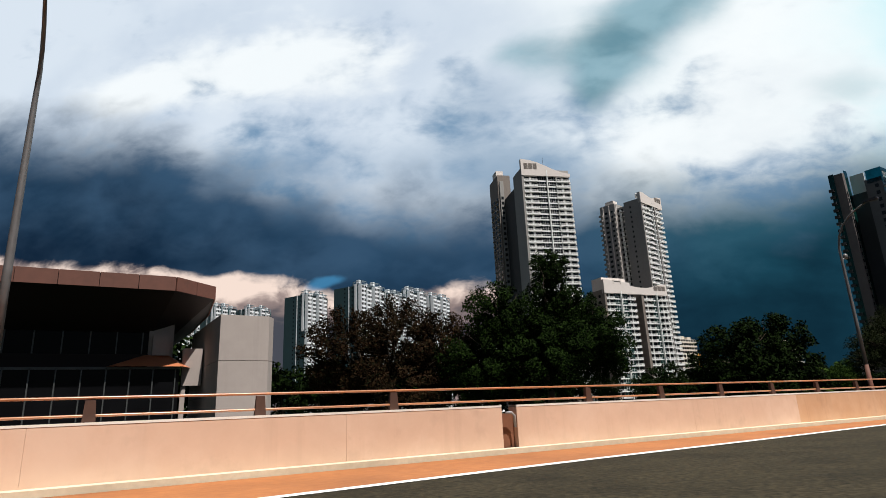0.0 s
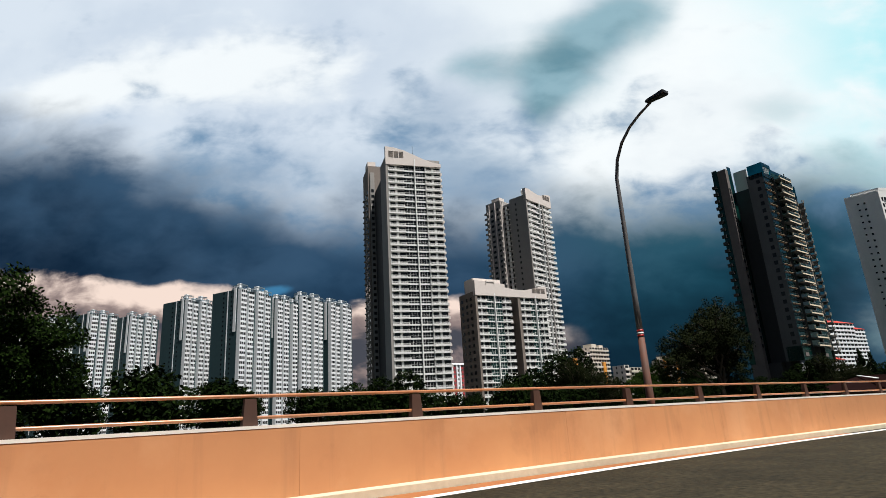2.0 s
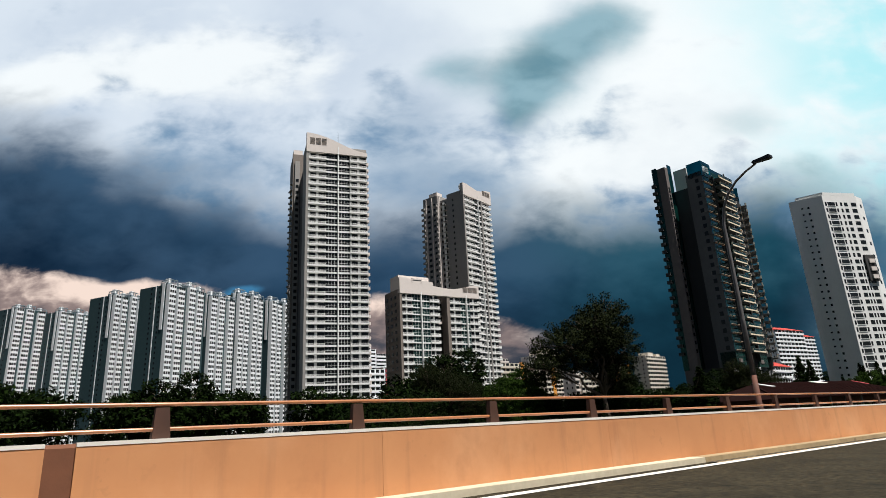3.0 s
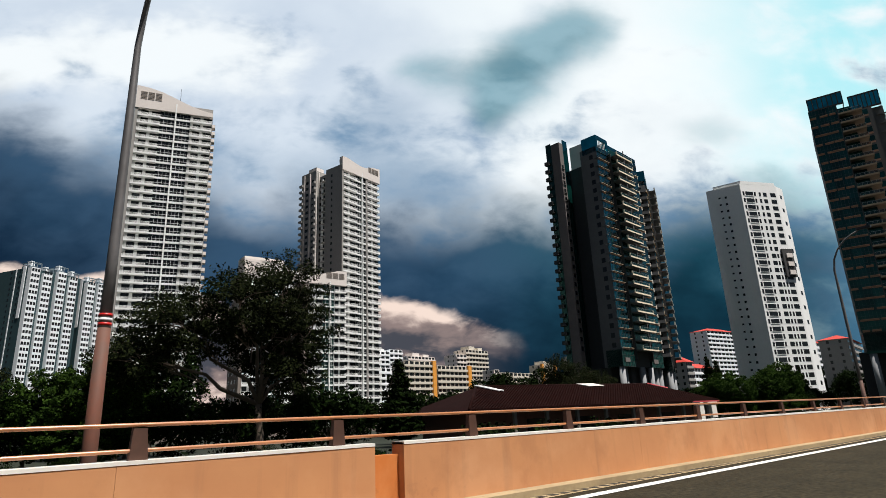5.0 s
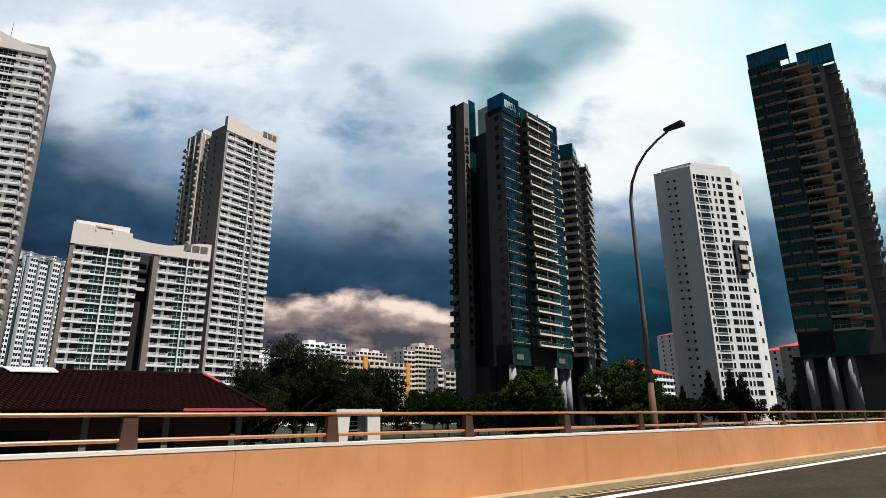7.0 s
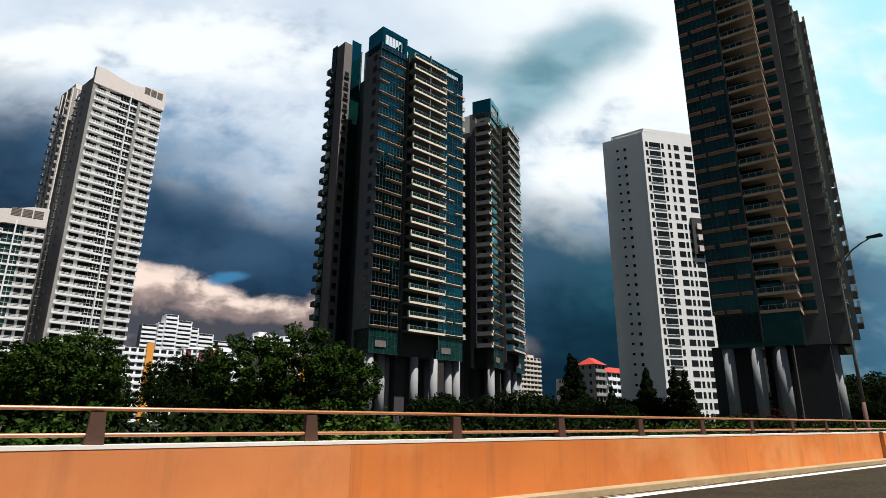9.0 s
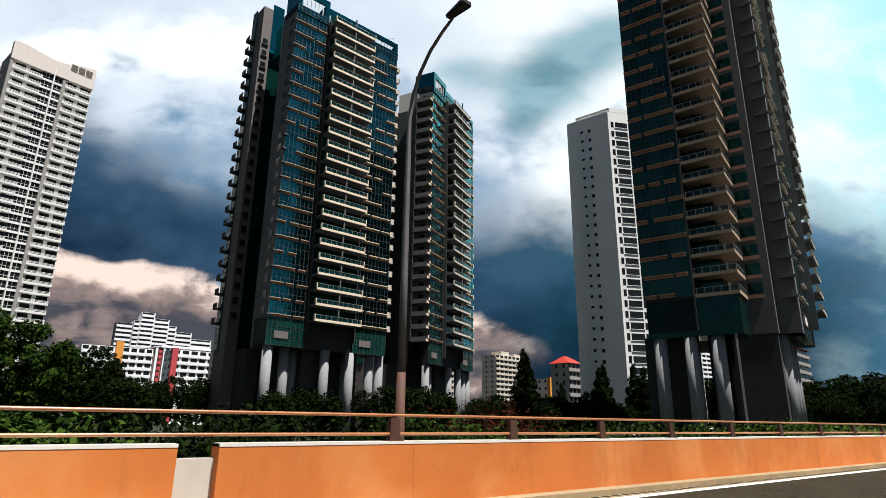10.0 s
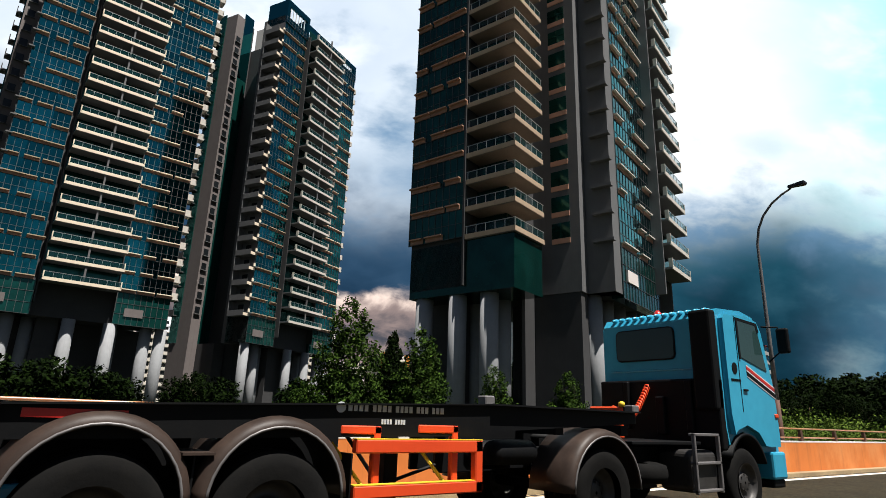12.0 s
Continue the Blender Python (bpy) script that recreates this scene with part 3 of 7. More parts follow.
part("rail", rail_mesh(WALL_TOP + 0.396, 0.024), railing)
part("rail", rail_mesh(WALL_TOP + 0.115, 0.023), railing)
post_v = [(-0.10, -0.05, 0), (0.10, -0.05, 0), (0.10, 0.07, 0), (-0.10, 0.07, 0), (-0.075, -0.03, 0.36), (0.075, -0.03, 0.36), (0.075, 0.05, 0.36), (-0.075, 0.05, 0.36)]
post_me = mesh_of("post", post_v, BOX, "railpost")
base_me = box_mesh("base_plate", [(-0.14, 0.14, -0.09, 0.10, 0, 0.02)], "railpost")
POST_ROW = np.interp(np.arange(-54, 153), [-54, 0, 5, 52, 64, 90, 99, 105, 108, 152], [-143.0, -0.14, 13.39, 135.66, 167.42, 235.04, 258.42, 275.65, 283.88, 405.0])
for x in POST_ROW.tolist():
    if all(not (g - 0.15 < x < g + w + 0.15) for g, w in GAPS):
        p = part("post", post_me, railing, (x, WALL_Y(x) + 0.13, ROAD_Z(x) + WALL_TOP))
        if 225 < x < 300:
            part("base_plate", base_me, p)


# ---- street lamps ----
def street_lamp(x, gadget=False, tall=1.0, rusty=False):
    y = WALL_Y(x) + (0.85 if x > 270 else 1.55)
    z0 = ROAD_Z(x) - 0.4
    lamp = thing("street_lamp", Matrix.Translation((x, y, z0)) @ Matrix.Diagonal((1, 1, tall, 1)), "tall steel street lamp with a curved arm" + (" and a small camera" if gadget else " behind the parapet"), "street lamp", "lamps along the road")
    foot = 2.9 if rusty else 2.3
    up = [(0, 0, foot), (0, 0, 4.0), (0, 0, 6.4), (0, 0, 7.1), (0.02, -0.10, 7.6), (0.03, -0.32, 8.0), (0.04, -0.66, 8.33), (0.05, -1.05, 8.55), (0.05, -1.40, 8.68)]
    part("pole", mesh_of("pole", *tube(up, [0.082, 0.072, 0.058, 0.050, 0.045, 0.041, 0.038, 0.035, 0.032], 12), "lampsteel", True), lamp)
    part("lower_pole", mesh_of("lower_pole", *tube([(0, 0, 0.02), (0, 0, foot * 0.5), (0, 0, foot + 0.02)], [0.105, 0.097, 0.085], 12), "rust", True), lamp, label="rust-stained foot of the pole")
    part("base_plate", box_mesh("base_plate", [(-0.2, 0.2, -0.2, 0.2, -0.06, 0.03), (-0.3, 0.3, -1.3, 0.3, -0.5, -0.06)], "rust"), lamp)
    bm = bmesh.new()
    bmesh.ops.create_cube(bm, size=1)
    for v in bm.verts:
        taper = 0.62 if v.co.y > 0 else 1.0
        v.co = (v.co.x * 0.27 * taper, v.co.y * 0.62 - 1.62, v.co.z * (0.13 if v.co.y < 0 else 0.09) + 8.72)
    bmesh.ops.bevel(bm, geom=bm.edges[:], offset=0.03, segments=2, affect="EDGES")
    me = bpy.data.meshes.new("lamp_head")
    bm.to_mesh(me)
    bm.free()
    me.materials.append(M["lamphead"])
    part("lamp_head", me, lamp, label="flat dark lamp head")
    if rusty:
        for k in range(3):
            part("warning_band", lathe("warning_band", [(0.088, 0), (0.088, 0.035)], "red" if k % 2 == 0 else "white", 14), lamp, (0, 0, 2.95 + k * 0.06), label="red and white warning band")
    if gadget:
        part("camera_housing", lathe("camera_housing", [(0.02, -0.12), (0.08, -0.09), (0.10, 0.0), (0.085, 0.09), (0.03, 0.12)], "lampsteel", 14), lamp, (0.26, -0.05, 6.75))
        part("bracket", mesh_of("bracket", *tube([(0.03, 0, 6.6), (0.26, -0.04, 6.70)], [0.025, 0.025], 6), "lampsteel"), lamp)
    return lamp


for lx in (-30.0, -1.69, 28.0, 60.3, 90.9, 122.43, 154.4, 186.0, 219.9, 251.7, 283.4, 314.4, 346.0, 376.0):
    street_lamp(lx, lx == 28.0, 1.19 if lx > 300 else 1.13 if lx > 140 else 1.07, lx in (122.43, 60.3, 283.4))


# ---- apartment towers ----
def frame_at(x, y, angle, z=GROUND):
    return pose(x, y, z, 0, 0, angle)


def white_tower(x, y, angle, w, depth, bays, z0, storey, n, top, side, name_label, wings=(), crown=None, group="pale towers"):
    """A pale slab of flats. Across its front stand bays of (u0, u1, kind); heights are above the ground."""
    t = thing("apartment_tower", frame_at(x, y, angle), name_label, "apartment tower", group)
    cuts = [0.05] + [c for u0, u1, kind in bays if kind == "void" for c in (u0, u1)] + [w - 0.05]
    for a, b in zip(cuts[::2], cuts[1::2]):
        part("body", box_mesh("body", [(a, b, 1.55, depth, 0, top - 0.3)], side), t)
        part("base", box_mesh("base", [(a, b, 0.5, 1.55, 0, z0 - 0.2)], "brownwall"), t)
    for u0, u1, v0, v1, zt, mat in wings:
        part("wing", box_mesh("wing", [(u0, u1, v0, v1, 0, zt)], mat), t)
    for u0, u1, kind in bays:
        b = u1 - u0
        if kind == "fin":
            part("fin", box_mesh("fin", [(u0, u1, -0.25, 1.55, 0, top - 1.0)], "white"), t)
            continue
        if kind == "wall":
            part("wall", box_mesh("wall", [(u0, u1, 0.1, 1.55, 0, top - 0.6)], side), t)
            continue
        if kind == "void":
            # back of the void coloured near black for the shade inside it
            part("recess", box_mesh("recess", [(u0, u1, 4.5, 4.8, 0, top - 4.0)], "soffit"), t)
            continue
        if kind == "balcony":
            me = box_mesh("balcony", [(0, b, 0.0, 1.6, -0.2, 0.0), (0, b, 0.0, 0.13, 0.0, 0.42), (0, b, 0.02, 0.09, 0.60, 0.74), (0, b, 0.0, 0.12, 0.92, 1.02), (0, 0.12, 0, 1.55, 0, 1.0), (b - 0.12, b, 0, 1.55, 0, 1.0),
                                      ], "white")
            for a, c in ((b * 0.46, b * 0.60), (0.02, b * 0.12)):
                part("pier", box_mesh("pier", [(u0 + a, u0 + c, 1.30, 1.56, z0 - 0.2, z0 + n * storey - 0.2)], "white"), t)
            pane = box_mesh("window", [(b * 0.12, b * 0.46, 1.40, 1.53, 0.1, storey - 0.3), (b * 0.60, b, 1.40, 1.53, 0.1, storey - 0.3)], "glass")
        else:
            k = max(2, round(b / 1.1))
            ms = [(i * b / k - 0.03, i * b / k + 0.03, 0.62, 0.74, 0, storey - 0.2) for i in range(1, k)]
            me = box_mesh("slab_edge", [(0, b, 0.42, 1.6, -0.22, 0.26 if kind == "green" else 0.42), (0, b, 0.60, 0.72, 1.16, 1.22), *ms], "white")
            pane = box_mesh("window", [(0, b, 0.72, 0.84, 0.0, storey - 0.24)], "greenglass" if kind == "green" else "glass")
        for i in range(n):
            z = z0 + i * storey
            part("balcony" if kind == "balcony" else "slab_edge", me, t, (u0, 0, z))
            part("window", pane, t, (u0, 0, z))
    if crown:
        v, f = [], []
        k = len(crown)
        for u, z in crown:
            v += [(u, -0.12, z), (u, 1.6, z)]
        zb = z0 + n * storey - 0.2
        for u, z in crown:
            v += [(u, -0.12, zb), (u, 1.6, zb)]
        for i in range(k - 1):
            a, b, c, d = 2 * i, 2 * i + 1, 2 * (i + 1), 2 * (i + 1) + 1
            f += [(a, c, d, b), (2 * k + a, 2 * k + c, c, a), (2 * k + b, b, d, 2 * k + d), (2 * k + a, 2 * k + b, 2 * k + d, 2 * k + c)]
        f += [(0, 1, 2 * k + 1, 2 * k), (2 * k - 2, 4 * k - 2, 4 * k - 1, 2 * k - 1)]
        part("crown", mesh_of("crown", v, f, "pinkwhite"), t, label="pale pinkish curved roof screen")
    return t


def louvres(t, u, w, z, h, v=-0.2):
    """A group of three slatted openings in a roof screen."""
    for i in range(3):
        a = u + i * w / 3
        rows = [(a + 0.15, a + w / 3 - 0.15, v, v + 0.1, z + j * h / 6, z + j * h / 6 + h / 12) for j in range(6)]
        part("louvre", box_mesh("louvre", rows, "brownwall"), t)


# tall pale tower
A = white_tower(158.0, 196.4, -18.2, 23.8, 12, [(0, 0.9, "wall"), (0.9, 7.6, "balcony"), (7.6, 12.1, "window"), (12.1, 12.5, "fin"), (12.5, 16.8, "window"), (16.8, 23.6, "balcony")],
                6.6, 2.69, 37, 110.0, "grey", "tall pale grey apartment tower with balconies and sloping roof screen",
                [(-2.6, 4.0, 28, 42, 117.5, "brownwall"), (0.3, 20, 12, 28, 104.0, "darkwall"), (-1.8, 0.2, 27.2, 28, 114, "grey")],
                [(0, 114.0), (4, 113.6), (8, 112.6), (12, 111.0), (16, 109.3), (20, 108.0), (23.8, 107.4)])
louvres(A, 1.2, 6.6, 109.2, 3.0)
part("aerial", mesh_of("aerial", *tube([(13, 5, 108), (13, 5, 118)], [0.12, 0.05], 6), "mullion"), A)
part("roof_box", box_mesh("roof_box", [(12, 16, 3, 7, 108, 111.2)], "white"), A)
part("roof_box", box_mesh("roof_box", [(-2.2, 1.6, 31, 37, 117.5, 121.0), (5, 10, 14, 20, 104, 108)], "pinkwhite"), A)
for i in range(37):
    z = 6.6 + i * 2.69
    part("window", box_mesh("window", [(-2.68, -2.58, 29.5, 31.2, 0.9, 2.2), (-2.68, -2.58, 34, 36, 0.9, 2.2), (-2.68, -2.58, 38.5, 40, 0.9, 2.2), (-1.4, -0.2, 27.1, 27.22, 0.9, 2.2)], "glass"), A, (0, 0, z))
    part("side_balcony", box_mesh("side_balcony", [(23.74, 24.75, 2.2, 4.6, -0.15, 0.05), (24.62, 24.75, 2.2, 4.6, 0.05, 0.95), (23.74, 24.75, 2.2, 2.34, 0.05, 0.95)], "pinkwhite"), A, (0, 0, z))
    part("window", box_mesh("window", [(23.70, 23.80, 2.6, 4.2, 0.1, 2.2), (23.70, 23.80, 7.0, 8.2, 0.9, 2.1)], "glass"), A, (0, 0, z))
    part("ledge", box_mesh("ledge", [(-3.4, -2.6, 29.2, 31.4, 0.5, 0.75), (-3.4, -2.6, 38.2, 40.2, 0.5, 0.75)], "grey"), A, (0, 0, z))

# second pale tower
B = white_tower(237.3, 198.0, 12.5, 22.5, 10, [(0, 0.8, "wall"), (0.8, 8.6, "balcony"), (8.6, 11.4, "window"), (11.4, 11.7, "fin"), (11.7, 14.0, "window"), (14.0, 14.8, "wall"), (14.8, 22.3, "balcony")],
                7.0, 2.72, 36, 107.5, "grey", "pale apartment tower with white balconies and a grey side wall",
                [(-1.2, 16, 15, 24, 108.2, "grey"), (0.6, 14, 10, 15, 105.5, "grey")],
                [(0, 110.6), (3, 110.8), (7, 110.0), (11, 109.4), (14, 109.8), (18, 111.2), (22.5, 111.8)])
louvres(B, 15.2, 6.4, 108.2, 2.6)
for u in (0.25, 0.45):
    part("rib", box_mesh("rib", [(0.35, 0.6, 3.0 + u * 20, 4.2 + u * 20, 0, 104.0)], "white"), B)
for u in (-1.0, 0.3):
    part("rib", box_mesh("rib", [(u, u + 0.35, 14.7, 15.0, 0, 107.6)], "pinkwhite"), B)
for v in (18.2, 21.9):
    part("rib", box_mesh("rib", [(-1.5, -1.2, v, v + 0.5, 0, 107.6)], "pinkwhite"), B)
part("water_tank", lathe("water_tank", [(1.6, 0), (1.7, 1.6), (1.2, 2.3), (0.2, 2.5)], "white", 18), B, (3.0, 2.6, 108.9))
part("water_tank", lathe("water_tank", [(1.4, 0), (1.5, 1.4), (1.0, 2.1), (0.2, 2.2)], "white", 18), B, (8.6, 2.8, 108.4))
part("roof_box", box_mesh("roof_box", [(0, 4, 16, 21, 108.2, 110.4), (6, 10, 17, 22, 108.2, 109.6)], "pinkwhite"), B)
for i in range(36):
    z = 7.0 + i * 2.72
    part("window", box_mesh("window", [(-1.28, -1.18, 16.2, 17.4, 0.9, 2.1), (-1.28, -1.18, 19.6, 21.2, 0.9, 2.1), (0.5, 0.62, 11.2, 12.2, 0.8, 2.1), (0.5, 0.62, 13.2, 14.4, 0.8, 2.1), (-0.02, 0.06, 6.0, 6.8, 0.9, 2.0)], "glass"), B, (0, 0, z))
    part("ledge", box_mesh("ledge", [(-2.2, -1.2, 22.6, 24.6, 0.1, 1.1), (-2.0, -1.2, 15.0, 16.0, 0.1, 1.0), (-0.6, 0.6, 10.6, 12.4, 0.0, 0.2)], "grey"), B, (0, 0, z))

# lower pale block in front
C = white_tower(194.6, 189.6, -5.6, 37.7, 13, [(0, 1.0, "wall"), (1.0, 5.8, "balcony"), (5.8, 9.4, "green"), (9.4, 9.8, "fin"), (9.8, 13.6, "green"), (13.6, 18.0, "balcony"), (18.0, 21.6, "void"), (21.6, 23.0, "wall"),
                (23.0, 28.6, "balcony"), (28.6, 31.0, "green"), (31.0, 31.3, "fin"), (31.3, 33.0, "green"), (33.0, 37.6, "balcony")],
                2.4, 2.76, 18, 54.0, "brownwall", "pale mid-rise apartment block with white balconies and a curved roof screen",
                # infill behind the void, near black for the same shade
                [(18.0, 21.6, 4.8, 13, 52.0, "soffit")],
                [(0, 58.2), (0.1, 58.2), (12, 57.4), (15.2, 57.2), (15.3, 55.8), (20, 55.2), (25, 55.1), (30, 56.0), (34, 57.2), (37.7, 57.4)])
louvres(C, 29.4, 7.4, 54.2, 2.3)
part("roof_box", box_mesh("roof_box", [(0.6, 14.5, 2.0, 9.0, 53.5, 59.5)], "pinkwhite"), C)
part("roof_box", box_mesh("roof_box", [(5.5, 10.0, -0.3, 0.2, 57.6, 58.1), (5.5, 5.8, -0.3, 0.1, 56.6, 58.1), (9.7, 10.0, -0.3, 0.1, 56.6, 58.1)], "pinkwhite"), C)
part("water_tank", lathe("water_tank", [(1.6, 0), (1.7, 1.2), (0.4, 1.7)], "white", 18), C, (24.0, 5.0, 54.6))
for i in range(18):
    z = 2.4 + i * 2.76
    part("window", box_mesh("window", [(-0.06, 0.06, 3.0, 4.4, 0.8, 2.1), (-0.06, 0.06, 6.4, 7.8, 0.8, 2.1), (-0.06, 0.06, 10.0, 11.4, 0.8, 2.1)], "glass"), C, (0, 0, z))
    part("balcony", box_mesh("balcony", [(18.1, 20.6, 3.2, 4.5, 0, 0.95)], "pinkwhite"), C, (0, 0, z)) if i > 13 else None


# dark towers with teal glass
FLOOR, FIRST = 3.18, 22.4


def grid_pane(w, h, cols, rows, v=0.0):
    """Thin bars of a curtain wall."""
    bars = [(i * w / cols - 0.035, i * w / cols + 0.035, v - 0.05, v, 0, h) for i in range(cols + 1)]
    return bars + [(0, w, v - 0.04, v, j * h / rows - 0.03, j * h / rows + 0.03) for j in range(rows + 1)]


def curtain(t, u0, u1, v, n, z0, seed, ledges=True, mat="teal", flip=None, board="cream", keep=0.86):
    """A wall of teal glass: a pane a storey and bay, its bars, and ledges that shift from floor to floor."""
    rng = random.Random(seed)
    w = u1 - u0
    bays = max(1, round(w / 2.9))
    bw = w / bays
    turn = flip or Matrix.Identity(4)
    for i in range(n):
        z = z0 + i * FLOOR
        for k in range(bays):
            part("pane", box_mesh("pane", [(0, bw, v, v + 0.12, 0, FLOOR)], mat), t, turn @ Matrix.Translation((u0 + k * bw, 0, z)))
        part("mullion_grid", box_mesh("mullion_grid", grid_pane(w, FLOOR, max(2, round(w / 0.95)), 2, v), "mullion"), t, turn @ Matrix.Translation((u0, 0, z)), kind="stuff")
        if ledges:
            for k in range(bays):
                if rng.random() < keep:
                    o = rng.choice((0.0, 0.0, bw * 0.12))
                    l = bw * rng.choice((1.0, 0.95, 0.85, 0.72))
                    at = turn @ Matrix.Translation((u0 + k * bw + o, 0, z + 0.5))
                    part("ledge", box_mesh("ledge", [(0, round(l, 2), v - 0.45, v, 0, 0.15)], board), t, at)
                    part("spandrel", box_mesh("spandrel", [(0, round(l, 2), v - 0.12, v, -0.45, 0)], "salmon"), t, at)


def balconies(t, u0, u1, v, n, z0, out, posts=1, ends=True, flip=None, mat="cream"):
    """A stack of deep balconies: slab with a pale edge, glass balustrade with a handrail, windows behind."""
    w = round(u1 - u0, 3)
    slab = [(0, w, -out, 0.0, -0.30, 0.0), (0, w, -out, -out + 0.14, 0.0, 0.22)]
    if ends:
        slab += [(0, 0.16, -out, -out + 0.5, 0, 1.15), (w - 0.16, w, -out, -out + 0.5, 0, 1.15)]
    rail = [(0.1, w - 0.1, -out + 0.03, -out + 0.08, 1.02, 1.08)] + [(0.1 + i * 1.25, 0.14 + i * 1.25, -out + 0.03, -out + 0.08, 0.22, 1.05) for i in range(int((w - 0.2) / 1.25) + 1)]
    # slab body in slate for the shade beneath; cream kept to the edge
    slab_me = box_mesh("slab", [(0, w, -out + 0.14, 0.0, -0.28, 0.0)], "greywall")
    edge_me = box_mesh("edge", [(0, w, -out, -out + 0.14, -0.30, 0.20)] + slab[2:], mat)
    rail_me = box_mesh("handrail", rail, "railmetal")
    glass_me = box_mesh("balustrade", [(0.16, w - 0.16, -out + 0.045, -out + 0.06, 0.24, 1.0)], "balustrade")
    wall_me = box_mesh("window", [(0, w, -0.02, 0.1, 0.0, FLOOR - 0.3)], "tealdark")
    turn = flip or Matrix.Identity(4)
    for i in range(n):
        m = turn @ Matrix.Translation((u0, v, z0 + i * FLOOR))
        b = part("balcony", slab_me, t, m)
        part("edge", edge_me, b, label="cream slab edge")
        part("balustrade", glass_me, b)
        part("handrail", rail_me, b)
        part("window", wall_me, t, m)
    for k in range(posts):
        part("pier", box_mesh("pier", [(-0.14, 0.14, -out + 0.2, -out + 0.5, 0, n * FLOOR - 0.3)], "greywall"), t, turn @ Matrix.Translation((u0 + w * (k + 1) / (posts + 1), v, z0)))


COLUMN = lathe("column", [(0.98, 0), (0.98, 16.5)], "column", 20)


def teal_tower(x, y, angle, label, floors=22, wing_top=102.0, left_balcony=False):
    t = thing("apartment_tower", frame_at(x, y, angle), label, "apartment tower", "dark teal towers")
    top = FIRST + floors * FLOOR
    part("core", box_mesh("core", [(2.4, 28.0, 1.0, 7.0, 17.0, top + 1.0)], "darkwall"), t)
    part("side_wall", box_mesh("side_wall", [(0.0, 2.4, 0.4, 7.0, 17.0, top + 2.0)], "greywall"), t)
    curtain(t, 0.0, 7.6, 0.25, floors, FIRST, 3, board="slabtan", keep=0.95)
    part("recess_wall", box_mesh("recess_wall", [(7.6, 8.3, 0.8, 1.2, 17.0, top)], "darkwall"), t)
    balconies(t, 8.3, 19.4, 0.0, floors + 1, FIRST, 3.0, mat="slabgrey" if left_balcony else "cream")
    part("bay_side", box_mesh("bay_side", [(8.15, 8.3, -0.6, 1.0, 19.0, top + 1.0), (19.4, 19.55, -0.6, 1.0, 19.0, top + 1.0)], "darkwall"), t)
    curtain(t, 19.6, 28.2, 0.1, floors, FIRST, 8)
    # small balconies on the far corner
    for i in range(floors):
        part("corner_balcony", box_mesh("corner_balcony", [(28.1, 29.4, 0.2, 2.2, 0, 0.3), (29.25, 29.4, 0.2, 2.2, 0.3, 1.25), (28.1, 29.4, 0.2, 0.35, 0.3, 1.25)], "slabgrey"), t, (0, 0, FIRST + i * FLOOR))
    if left_balcony:
        for i in range(floors):
            # slate for the shaded slab, cream only on the sunward end below
            part("corner_balcony", box_mesh("corner_balcony", [(-1.7, 0.0, 0.25, 4.6, -0.25, 0.05), (-1.7, -1.58, 0.25, 4.6, 0.05, 0.9), (-1.7, 0, 4.48, 4.6, 0.05, 2.9)], "greywall"), t, (0, 0, FIRST + i * FLOOR))
            part("balcony_end", box_mesh("balcony_end", [(-1.7, 0.0, 0.1, 0.25, -0.25, 0.35), (-0.5, 0.0, 0.1, 0.25, 0.35, 1.3)], "cream"), t, (0, 0, FIRST + i * FLOOR))
    # crown with a framed opening at each end, level with the balconies between
    for u0, u1, low, high, lid in ((0.0, 8.0, 1.6, 4.8, 6.3), (19.0, 28.3, 1.9, 3.4, 4.6)):
        part("crown", box_mesh("crown", [(u0, u1, 0.0, 0.5, top, top + low), (u0, u1, 0.0, 0.5, top + high, top + lid), (u0, u0 + 0.9, 0.0, 0.5, top + low, top + high), (u1 - 0.9, u1, 0.0, 0.5, top + low, top + high),
                                         (u0, u0 + 0.4, 0.5, 6.0, top, top + lid), (u1 - 0.4, u1, 0.5, 7.0, top, top + lid - 0.4)], "teal"), t)
        bars = [(u0 + 1.2 + i * 1.0, u0 + 1.35 + i * 1.0, 0.15, 0.35, top + low, top + high) for i in range(int(u1 - u0 - 2))]
        part("screen_grid", box_mesh("screen_grid", bars, "white"), t, kind="stuff")
        part("mullion_grid", box_mesh("mullion_grid", grid_pane(u1 - u0, low, round((u1 - u0) / 0.95), 2, -0.02), "mullion"), t, (u0, 0, top), kind="stuff")
    part("crown", box_mesh("crown", [(8.0, 19.2, 0.0, 0.6, top + 3.2, top + 4.6)], "teal"), t)
    part("mast", mesh_of("mast", *tube([(27.0, 4, top + 4), (27.0, 4, top + 7.8), (29.4, 3.4, top + 8.8)], [0.12, 0.1, 0.06], 6), "mullion"), t)
    # rear wing, standing free of the main slab but for a dark link
    part("link", box_mesh("link", [(3.6, 24.0, 7.0, 18.0, 0, top - 2.0)], "darkwall"), t)
    part("wing", box_mesh("wing", [(-2.2, 0.2, 14.0, 19.6, 0, wing_top - 1.6)], "taupe"), t)
    part("wing", box_mesh("wing", [(0.2, 3.6, 14.2, 19.6, 0, wing_top - 2.0)], "darkwall"), t)
    part("wing_cap", box_mesh("wing_cap", [(0.2, 3.0, 13.9, 14.2, wing_top - 18.0, wing_top)], "teal"), t, label="teal glass strip of the rear wing")
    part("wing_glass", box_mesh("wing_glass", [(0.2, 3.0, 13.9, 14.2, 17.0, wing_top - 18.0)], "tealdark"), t)
